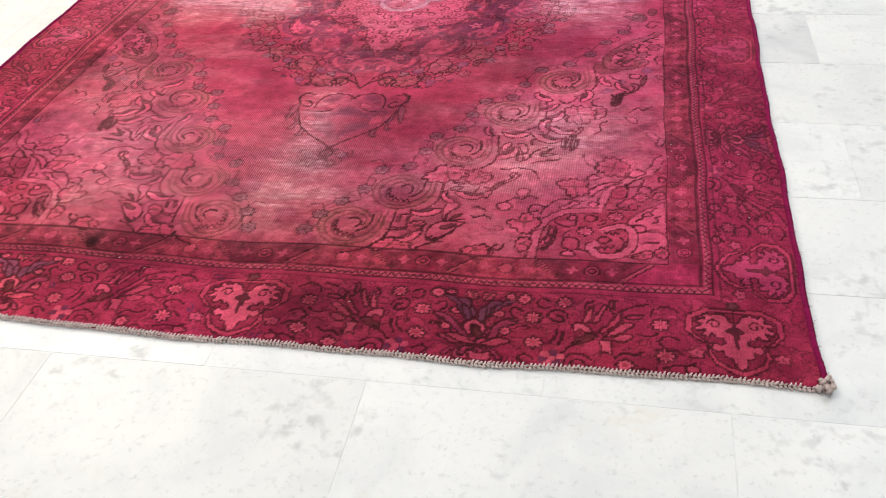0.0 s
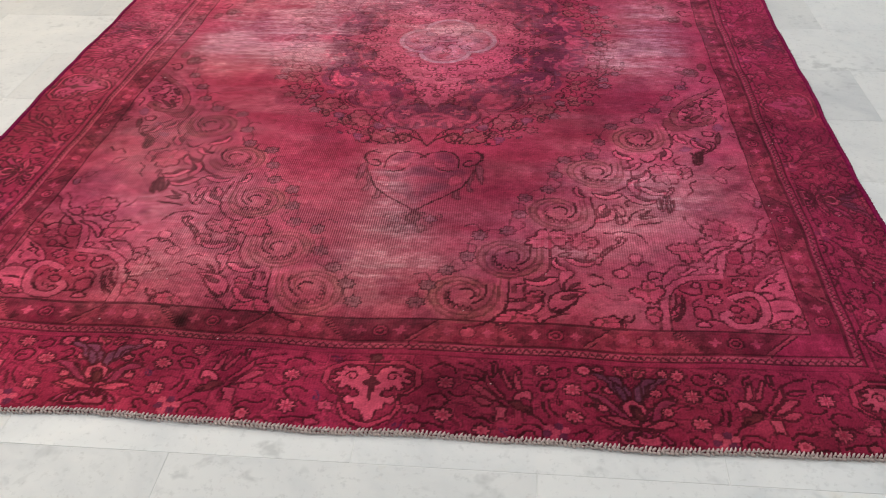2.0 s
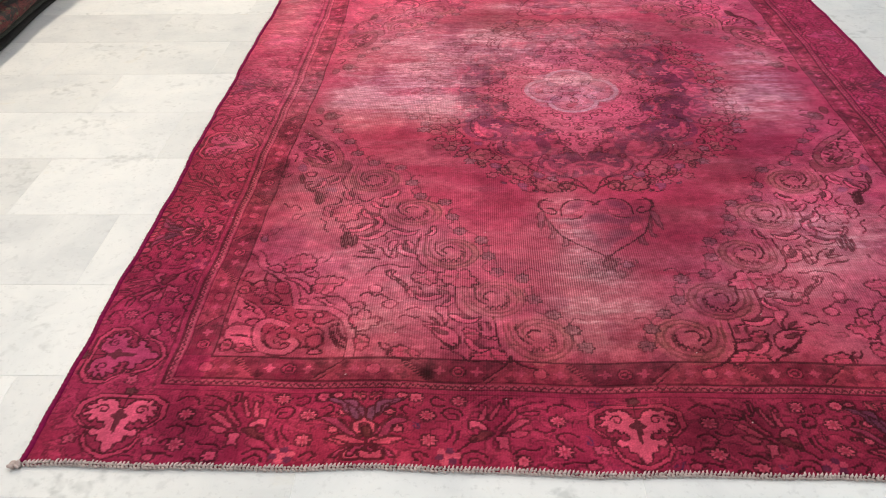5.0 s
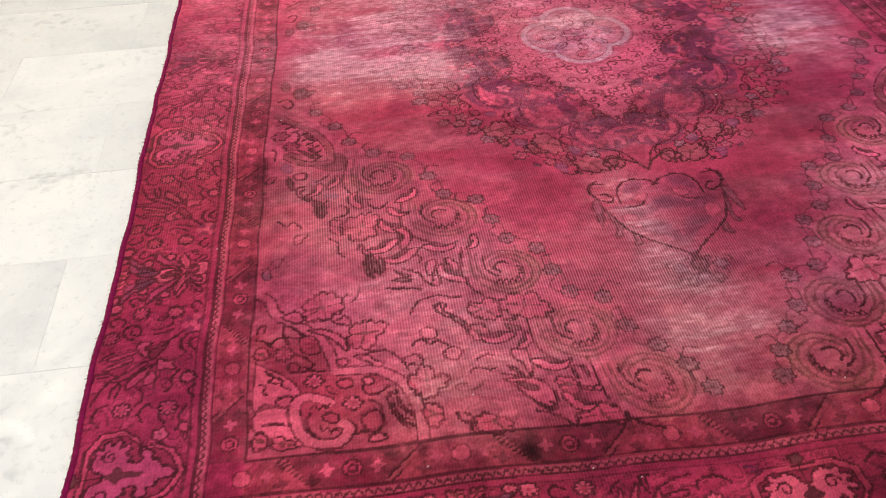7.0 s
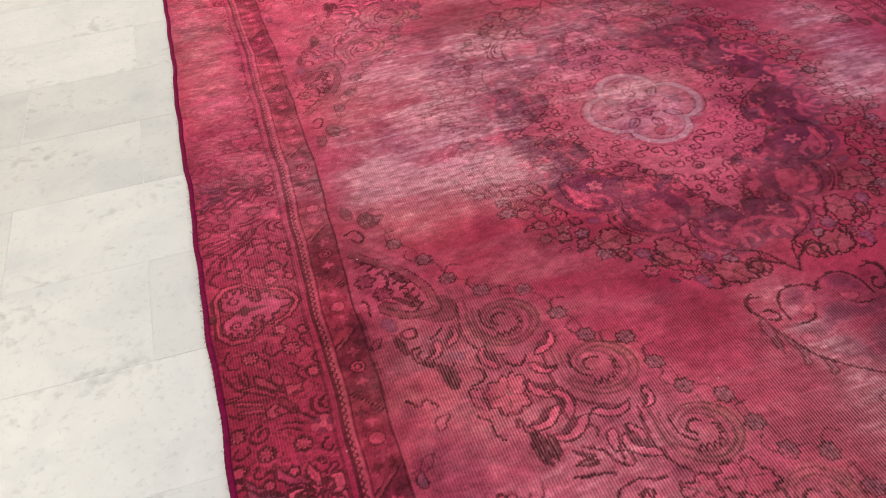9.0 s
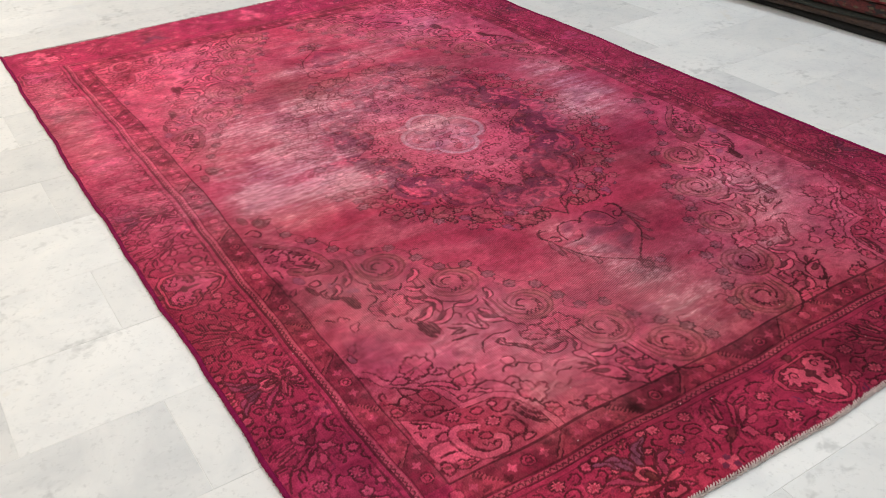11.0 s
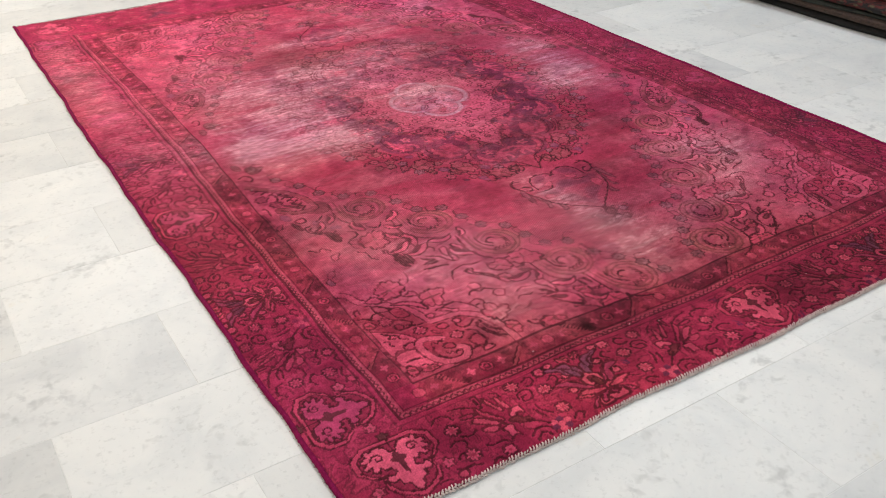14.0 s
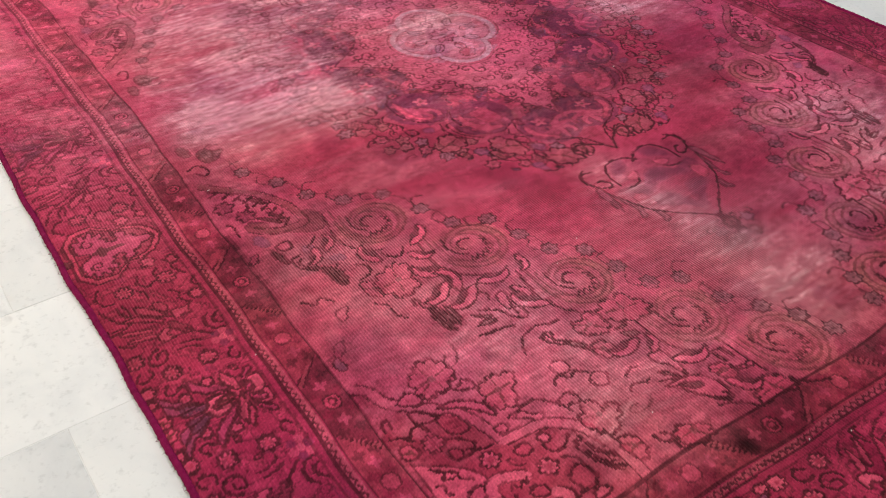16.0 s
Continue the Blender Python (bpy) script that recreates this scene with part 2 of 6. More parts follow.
def cloud_flower(k, x, y, r, fill=PINK, angle=0.0, petals=6):
    """A round flower with broad petals."""
    edge = zigzag(ring(x, y, r, petals, 0.36, 0.9, angle, 26), int(1e4 * (x + y)), 0.10 * r)
    k.fill(edge, fill, 0.85)
    k.stroke(np.vstack([edge, edge[:1]]), LINE * 0.85, INK, 0.88)
    if r > 0.022:
        k.stroke(ring(x, y, r * 0.45, petals, 0.2, 0.9, angle), LINE * 0.7, a=0.6)
    k.fill(ring(x, y, r * 0.22), BROWN, 0.7, take=False)


def berry(k, x, y, r, way):
    """A bluish flower head of the vine round the corners, with a curled tendril."""
    t = math.radians(way)
    k.stroke(spline([(x, y), (x + 0.9 * r * math.cos(t + 1.9), y + 0.9 * r * math.sin(t + 1.9)), (x + 2.2 * r * math.cos(t + 1.4), y + 2.2 * r * math.sin(t + 1.4)), (x + 2.5 * r * math.cos(t + 0.9), y + 2.5 * r * math.sin(t + 0.9))]), LINE * 0.8, a=0.8)
    k.fill(ring(x, y, r, 7, 0.25, angle=way), (0.215, 0.065, 0.098), 0.7)
    k.stroke(ring(x, y, r, 7, 0.25, angle=way), LINE * 0.9, INK, 0.9)
    for i in range(5):
        u = t + math.tau * i / 5
        k.stroke([(x, y), (x + 0.6 * r * math.cos(u), y + 0.6 * r * math.sin(u))], LINE * 0.55, a=0.4)


def leaf(k, x, y, angle, length, width, fill=PINK, bend=0.25, line=LINE, vein=True):
    mid = np.array([(0, 0), (length * 0.5, bend * length * 0.5), (length, bend * length * 0.2)])
    up = np.array([(length * 0.3, width * 0.5 + bend * length * 0.3), (length * 0.7, width * 0.42 + bend * length * 0.4)])
    down = np.array([(length * 0.7, -width * 0.38 + bend * length * 0.35), (length * 0.3, -width * 0.5 + bend * length * 0.2)])
    edge = turned(spline(np.vstack([mid[:1], up, mid[2:], down]), True, 5), x, y, angle)
    k.fill(edge, fill, 0.75)
    k.stroke(zigzag(edge, int(1e4 * x)), line)
    if vein:
        k.stroke(turned(spline(mid, n=5), x, y, angle), line * 0.6, a=0.6)


def zigzag(p, seed, size=0.0016):
    """The stepped edge that knots give a line."""
    q = np.asarray(p, float)
    return q + np.random.default_rng(seed).uniform(-size, size, q.shape)


def pairs(p):
    return np.array(p, float).reshape(-1, 2)


BRIGHT, CLARET, UMBER = (0.58, 0.068, 0.140), (0.27, 0.018, 0.050), (0.115, 0.020, 0.026)


class Pen:
    """Draws single outlines and leaves of a motif; place takes the motif's own coordinates to the rug's."""

    def __init__(self, k, place=None, leaf_fill=(0.55, 0.068, 0.140), petal_fill=(0.48, 0.046, 0.104), body=1.0, weight=1.35):
        self.weight = weight
        self.k, self.place, self.leaf_fill, self.petal_fill, self.body = k, place or (lambda p: p), leaf_fill, petal_fill, body

    def take(self, q):
        for x, y in q[::3]:
            self.k.fill(ring(x, y, 0.008, n=7), PINK, 0.0)

    def curve(self, p, closed=False):
        return zigzag(spline(self.place(pairs(p)), closed, 4), int(1e4 * abs(p[0] + p[1])), 0.0007)

    def line(self, *p):
        q = self.curve(p)
        self.k.stroke(q, LINE * self.weight, INK, 0.95, 0.8)
        self.take(q)

    def faint(self, *p):
        self.k.stroke(self.curve(p), LINE * 1.3, INK, 0.95, 0.8)

    def soft(self, *p):
        self.k.stroke(self.curve(p), LINE * 1.3, (0.135, 0.026, 0.032), 0.85, 0.5)

    def ink(self, *p):
        self.line(*p)

    def tick(self, *p):
        q = self.place(pairs(p))
        self.k.stroke(q, LINE, INK, 0.95, 0.7)
        self.take(q)

    def shape(self, p, fill, alpha=0.85, edge=0.90):
        q = self.curve(p, True)
        self.k.fill(q, fill, alpha * self.body, keep=bool(edge))
        if edge:
            self.k.stroke(q, LINE * 1.25, INK, edge, 0.8)

    def leaf(self, *p):
        self.shape(p, self.leaf_fill)

    def petals(self, *p):
        q = self.place(pairs(p))
        x, y = q.mean(0)
        edge = spline(q, True, 6)
        swell = 1 + 0.26 * np.sin(np.pi * (np.arange(len(edge)) % 6) / 6)
        edge = np.array([x, y]) + (edge - (x, y)) * swell[:, None]
        self.k.fill(edge, self.petal_fill, 0.85, keep=True)
        self.k.stroke(edge, LINE * 1.15, INK, 0.93, 0.7)
        self.k.fill(ring(x, y, 0.006, n=9), UMBER, 0.8, take=False)
        for x1, y1 in q[::3]:
            self.k.stroke([(x + 0.30 * (x1 - x), y + 0.30 * (y1 - y)), (x + 0.78 * (x1 - x), y + 0.78 * (y1 - y))], LINE, UMBER, 0.85)

    def ring(self, *p):
        self.shape(p, RED, 0.6)

    def dark(self, *p):
        self.shape(p, (0.090, 0.016, 0.022), 0.90, 0.8)

    def shade(self, *p):
        self.shape(p, CLARET, 0.55, 0)

    def dim(self, *p):
        self.shape(p, (0.21, 0.045, 0.11), 0.8, 0.3)

    def mass(self, *p):
        self.shape(p, UMBER, 0.7, 0.5)

    def horn(self, *p):
        self.shape(p, BRIGHT, 0.95, 0.75)

    def leaf_a(self, *p):
        self.shape(p, (0.42, 0.034, 0.086))

    def leaf_b(self, *p):
        self.shape(p, (0.50, 0.052, 0.112))

    def leaf_c(self, *p):
        self.shape(p, BRIGHT, 0.95)

    def leaf_d(self, *p):
        self.shape(p, UMBER, 0.85)

    def leaf_e(self, *p):
        self.shape(p, (0.185, 0.042, 0.098), 0.9)

    def leaf_f(self, *p):
        self.shape(p, (0.33, 0.030, 0.090), 0.85)

    def crescent(self, *p):
        self.shape(p, (0.60, 0.058, 0.120), 0.85, 0.35)

    def glow(self, *p):
        self.shape(p, (0.42, 0.050, 0.110), 0.35, 0)

    def haze(self, *p):
        """A soft dark stain of dye."""
        q = self.curve(p, True)
        c = q.mean(0)
        for grow, a in ((1.12, 0.22), (1.0, 0.28), (0.85, 0.30), (0.65, 0.30)):
            self.k.fill(c + (q - c) * grow, (0.14, 0.016, 0.052), 0.85 * a, take=False)

    def plume(self, *p):
        self.shape(p, (0.27, 0.060, 0.100), 0.7, 0.6)

    def brown_band(self, *p):
        self.band(*p)
        self.k.stroke(self.curve(p), 0.014, (0.17, 0.036, 0.042), 0.85, 0.3)

    def band(self, *p):
        """A pale double-edged band."""
        q = self.curve(p)
        self.k.stroke(q, 0.017, (0.56, 0.075, 0.145), 0.9, 0)
        way = np.gradient(q, axis=0)
        side = np.stack([-way[:, 1], way[:, 0]], 1) / (np.linalg.norm(way, axis=1)[:, None] + 1e-9)
        for off in (-0.0098, 0.0098):
            self.k.stroke(q + off * side, LINE, INK, 0.90, 0.7)
        self.take(q)


def scroll(k, x, y, r, angle):
    """A rolled acanthus: a broad double-edged band that coils inwards round a leaf with a toothed edge."""
    p = Pen(k, lambda q: turned(q, x, y, angle, r))
    k.fill(ring(x, y, r * 1.08, 0, 0, 0.92, angle), (0.43, 0.078, 0.105), 0.55)
    t = np.linspace(-3.4, 2.3, 60)
    k.stroke(turned(np.stack([0.82 * np.cos(t), 0.70 * np.sin(t)], 1), x, y, angle, r), 0.015, (0.36, 0.080, 0.092), 0.70, 0.1)
    p.ink(-1.092, 1.005, -1.106, .454, -1.105, -.084, -1.005, -.470, -.782, -.796, -.472, -1.023, -.154, -1.150)
    p.soft(-.883, 1.069, -.871, .533, -.857, .037, -.721, -.373, -.493, -.641, -.149, -.815, .226, -.830, .547, -.678, .777, -.433, .930, -.090, .917, .233, .796, .505, .574, .708, .266, .840, -.065, .828, -.327, .687, -.500, .440)
    p.soft(-.724, .703, -.719, .260, -.637, -.108, -.445, -.357, -.128, -.655, .253, -.650, .522, -.491, .685, -.235, .731, .052, .654, .336, .478, .554, .242, .677, -.048, .642)
    p.ink(-.522, .603, -.530, .204, -.422, -.044, -.210, -.233)
    p.soft(-.341, .050, -.390, .310, -.266, .499, -.043, .580, .278, .450, .455, .235, .500, -.091, .399, -.397, .136, -.516, -.244, -.501, -.524, -.329, -.728, -.184)
    p.ink(-.145, -.049, -.264, .101, -.210, .294, -.043, .379, .115, .305)
    p.tick(-.242, -.480, -.167, -.322, -.091, -.474, -.001, -.316, .074, -.469, .167, -.291, .245, -.423, .288, -.218, .384, -.312, .374, -.100, .470, -.109, .382, .044, .477, .114, .349, .185)
    for i in range(34):  # ribs across the band
        u = math.radians(-195 + 10.2 * i)
        k.stroke(turned([(0.72 * math.cos(u), 0.62 * math.sin(u)), (0.93 * math.cos(u + 0.1), 0.80 * math.sin(u + 0.1))], x, y, angle, r), LINE * 0.8, BROWN, 0.22)


def span(k, a, b, upright):
    """All that stands between a cartouche at a and the next blossom at b: a leaning lotus, sprays and small stars, and the blossom."""
    grow = (b - a) / 0.452
    top = 0.0 if upright else 0.192
    turn = 1.0 if upright else -1.0

    def place(q):
        return np.stack([a + q[:, 0] * grow, top + turn * q[:, 1]], 1)

    p = Pen(k, place, body=0.92 if upright else 0.50)
    p.leaf_a(.229, .093, .207, .118, .197, .138, .200, .158, .210, .138, .225, .112, .234, .100)
    p.line(.206, .187, .218, .187, .219, .166, .211, .149)
    p.line(.211, .180, .211, .162)
    p.leaf_b(.224, .166, .232, .139, .240, .120, .248, .125, .237, .153, .229, .173)
    p.leaf_b(.252, .167, .260, .140, .264, .119, .254, .120, .248, .140, .247, .163)
    p.line(.248, .181, .259, .172, .262, .158)
    p.leaf_c(.247, .097, .255, .110, .267, .118, .279, .115, .280, .102, .277, .092, .266, .100, .256, .091)
    p.leaf_b(.175, .123, .189, .128, .207, .112, .224, .087, .206, .092, .188, .107)
    p.leaf_b(.180, .094, .197, .095, .213, .083, .201, .073, .185, .081)
    p.leaf_c(.214, .074, .233, .077, .237, .069, .233, .056, .237, .041, .226, .046, .214, .040, .216, .058)
    p.leaf_d(.238, .087, .256, .093, .265, .082, .276, .077, .279, .061, .263, .064, .246, .077)
    p.line(.268, .070, .281, .058, .293, .045, .301, .035)
    p.line(.224, .087, .231, .078)
    p.line(.297, .090, .300, .072, .307, .054)
    p.line(.308, .097, .310, .078, .321, .060)
    p.line(.152, .181, .176, .173, .200, .158)
    p.line(.160, .151, .180, .149, .193, .140, .180, .136, .161, .142)
    p.line(.290, .130, .295, .144, .312, .152, .325, .139, .315, .120, .298, .119, .301, .133, .311, .136)
    p.line(.251, .024, .264, .036, .281, .036, .293, .025, .296, .009)
    p.line(.255, .008, .268, .021, .280, .019, .284, .009)
    p.line(.324, .174, .339, .183, .347, .169, .337, .155, .324, .158)
    p.line(.372, .145, .387, .155, .394, .142, .385, .128)
    p.line(.347, .020, .362, .031, .373, .022, .364, .011)
    p.line(.164, .053, .177, .044, .195, .047, .210, .034)
    p.line(.149, .003, .163, .013, .176, .004)
    p.line(.099, .162, .119, .176, .141, .168, .147, .151)
    p.line(.096, .050, .110, .061, .128, .052, .123, .037)
    p.line(.078, .031, .092, .023, .110, .024, .132, .014)
    p.leaf_b(.070, .013, .083, .025, .096, .019, .089, .005)
    p.line(.137, .102, .151, .093, .170, .098)
    p.line(.100, .088, .119, .096, .137, .083, .128, .070)
    p.leaf_e(.408, .169, .427, .171, .438, .156, .442, .135, .436, .119, .428, .133, .427, .150, .415, .159)
    p.leaf_e(.520, .174, .502, .174, .485, .157, .473, .136, .474, .121, .487, .135, .494, .153, .508, .162)
    p.leaf_e(.438, .152, .448, .144, .450, .118, .440, .108, .436, .125)
    p.leaf_e(.483, .153, .470, .145, .459, .119, .466, .109, .476, .127)
    p.leaf_c(.434, .101, .447, .110, .455, .120, .460, .111, .472, .103, .472, .085, .462, .072, .456, .077, .458, .096, .452, .102, .444, .093, .438, .074, .432, .082)
    p.leaf_d(.451, .096, .456, .088, .454, .071, .445, .063, .439, .070, .443, .088)
    p.leaf_f(.379, .113, .400, .119, .416, .105, .424, .084, .430, .064, .415, .069, .405, .087, .393, .102)
    p.leaf_f(.530, .119, .510, .123, .489, .108, .474, .087, .460, .065, .478, .072, .495, .091, .511, .107)
    p.leaf_b(.386, .062, .406, .069, .427, .060, .439, .050, .416, .045, .400, .053)
    p.leaf_b(.505, .067, .486, .073, .462, .062, .446, .050, .469, .048, .488, .057)
    p.leaf_c(.425, .035, .432, .028, .446, .028, .456, .037, .458, .022, .449, .010, .423, .009, .418, .020)
    p.leaf_f(.398, .017, .410, .033, .429, .043, .439, .042, .421, .032, .408, .015)
    p.leaf_f(.476, .020, .471, .036, .455, .044, .444, .042, .459, .033, .466, .018)
    p.petals(.457, .183, .463, .193, .468, .188, .475, .194, .477, .183, .469, .172, .460, .171)
    for u, v, r in ((0.298, 0.173, 0.017), (0.371, 0.179, 0.016), (0.351, 0.127, 0.018), (0.348, 0.061, 0.018), (0.194, 0.017, 0.016), (0.130, 0.126, 0.018), (0.127, 0.046, 0.019), (0.412, 0.133, 0.012), (0.398, 0.088, 0.012), (0.396, 0.184, 0.012)):
        x, y = place(np.array([[u, v]]))[0]
        k.fill(ring(x, y, r * 1.05, n=24), (0.13, 0.016, 0.040), 0.6)
        rosette(k, x, y, r, BRIGHT if upright else (0.42, 0.040, 0.098), 8, heart=RED, line=LINE * (0.7 if upright else 1.0))
    x, y = place(np.array([[0.317, 0.022]]))[0]
    for i in range(6):
        t = math.tau * (i + 0.25) / 6
        k.fill(ring(x + 0.016 * math.cos(t), y + 0.014 * math.sin(t), 0.0078, n=14), (0.12, 0.020, 0.060) if i % 2 else BRIGHT, 0.9 if upright else 0.5)
    k.fill(ring(x, y, 0.007, n=12), BRIGHT, 0.9)


def cartouche(k, x, y, angle, size=1.0):
    """An eight-sided frame that runs down to a point, with two curled heads in it."""
    half = [(0.0, 0.080), (0.054, 0.082), (0.086, 0.060), (0.090, 0.020), (0.066, -0.008), (0.050, -0.014), (0.056, -0.040), (0.044, -0.066), (0.022, -0.082), (0.0, -0.092)]
    edge = half + [(-px, py) for px, py in half[-2:0:-1]]
    closed = np.array(edge + edge[:1])
    k.fill(turned(edge, x, y, angle, size), (0.26, 0.018, 0.052), 0.85)
    k.stroke(turned(closed * 0.93, x, y, angle, size), 0.010, (0.47, 0.040, 0.098), 0.85, 0)
    k.stroke(turned(closed, x, y, angle, size), LINE * 1.15)
    k.stroke(turned(closed * 0.86, x, y, angle, size), LINE, a=0.9)
    body = [(0.006, 0.044), (0.014, 0.062), (0.030, 0.068), (0.044, 0.062), (0.050, 0.068), (0.058, 0.061), (0.053, 0.052), (0.067, 0.050), (0.070, 0.040), (0.058, 0.037), (0.073, 0.026), (0.066, 0.018), (0.053, 0.023), (0.060, 0.007), (0.048, 0.003), (0.041, 0.014), (0.034, 0.001), (0.025, 0.004), (0.020, -0.010), (0.029, -0.017), (0.039, -0.010), (0.047, -0.022), (0.038, -0.035), (0.027, -0.030), (0.025, -0.045), (0.013, -0.050), (0.010, -0.066), (0.0, -0.078)]
    body = np.array(body + [(-px, py) for px, py in body[-2::-1]])
    k.fill(turned(body, x, y, angle, size), (0.60, 0.072, 0.145) if angle == 0 else (0.40, 0.036, 0.104))
    k.stroke(turned(np.vstack([body, body[:1]]), x, y, angle, size), LINE * 1.1)
    wedge = [(0.0, 0.046), (0.007, 0.030), (0.018, 0.020), (0.006, 0.010), (0.004, -0.020), (0.0, -0.028), (-0.004, -0.020), (-0.006, 0.010), (-0.018, 0.020), (-0.007, 0.030)]
    k.fill(turned(wedge, x, y, angle, size), (0.12, 0.016, 0.030))
    k.stroke(turned([(0, 0.080), (0, 0.040)], x, y, angle, size), LINE * 0.8)
    for s in (-1, 1):
        t = np.linspace(0, 7, 20)
        coil = np.stack([s * (0.036 + (0.014 - 0.0015 * t) * np.cos(t)), 0.038 + (0.014 - 0.0015 * t) * np.sin(t)], 1)
        k.stroke(turned(coil, x, y, angle, size), LINE * 0.9)
        px, py = turned([(s * 0.074, -0.040)], x, y, angle, size)[0]
        cloud_flower(k, px, py, 0.017 * size, PINK, 20, 5)
    bx, by = turned([(0, 0.090)], x, y, angle, size)[0]
    k.fill(ring(bx, by, 0.013 * size, 5, 0.3), BROWN)
    k.stroke(ring(bx, by, 0.013 * size, 5, 0.3), LINE)


def hook(k, x, y, angle, size, color=PURPLE):
    p = [(-1, 0), (-0.3, 0.25), (0.5, 0.2), (0.9, -0.15), (0.55, -0.5), (0.05, -0.38)]
    k.stroke(turned(spline(p), x, y, angle, size), LINE, color, 0.85)


def side_map(side, offset=0.0):
    """Takes a drawing of the front border (u along it, v inwards) to one of the four sides."""
    def to(p):
        u, v = p[:, 0], p[:, 1]
        if side == "front":
            return np.stack([u, v + 0.004 * np.sin(3 * u)], 1)
        if side == "back":
            return np.stack([RUG_W - u, RUG_L - v * 1.15], 1)
        if side == "left":
            return np.stack([v * 0.93, u + offset], 1)
        return np.stack([RUG_W - v * 0.88, u + offset], 1)
    return to


def paint_border(k):
    sides = (("front", (0.135, 0.593, 1.093, 1.545, 2.003)), ("back", (0.135, 0.605, 1.07, 1.54, 2.003)), ("left", (0.295, 0.765, 1.235, 1.660, 2.085, 2.530, 2.975)), ("right", (0.295, 0.765, 1.235, 1.660, 2.085, 2.530, 2.975)))
    for name, stops in sides:
        k.mirrored(side_map(name))
        upright = name in ("front", "back")
        for n, u in enumerate(stops):
            if n % 2 == 0:
                cartouche(k, u, 0.096, 0 if upright else 180, 1.0)
        for n, u in enumerate(stops):
            for other in (n - 1, n + 1):
                if n % 2 == 0 and 0 <= other < len(stops):
                    span(k, u, stops[other], upright)
        for a, b in zip(stops[:-1], stops[1:]):
            rr = np.random.default_rng(int(1000 * a) + len(name))
            for _ in range(150):
                v, w = rr.uniform(0.012, 0.184), rr.uniform(a, b)
                r = rr.uniform(0.008, 0.013)
                if k.free(*k.maps[0](np.array([[w, v]]))[0], r):
                    kind = rr.integers(0, 4)
                    if kind < 2:
                        hook(k, w, v, rr.uniform(0, 360), r * 1.25, PURPLE if rr.random() < 0.5 else INK)
                    elif kind == 2:
                        leaf(k, w - r * 0.6, v, rr.uniform(-60, 60), r * 1.9, r * 0.9, RED, 0.3, LINE * 0.8)
                    else:
                        hook(k, w, v, rr.uniform(0, 360), r * 1.2, (0.085, 0.020, 0.070))
                    k.fill(ring(w, v, r * 0.8, n=9), RED, 0.0)


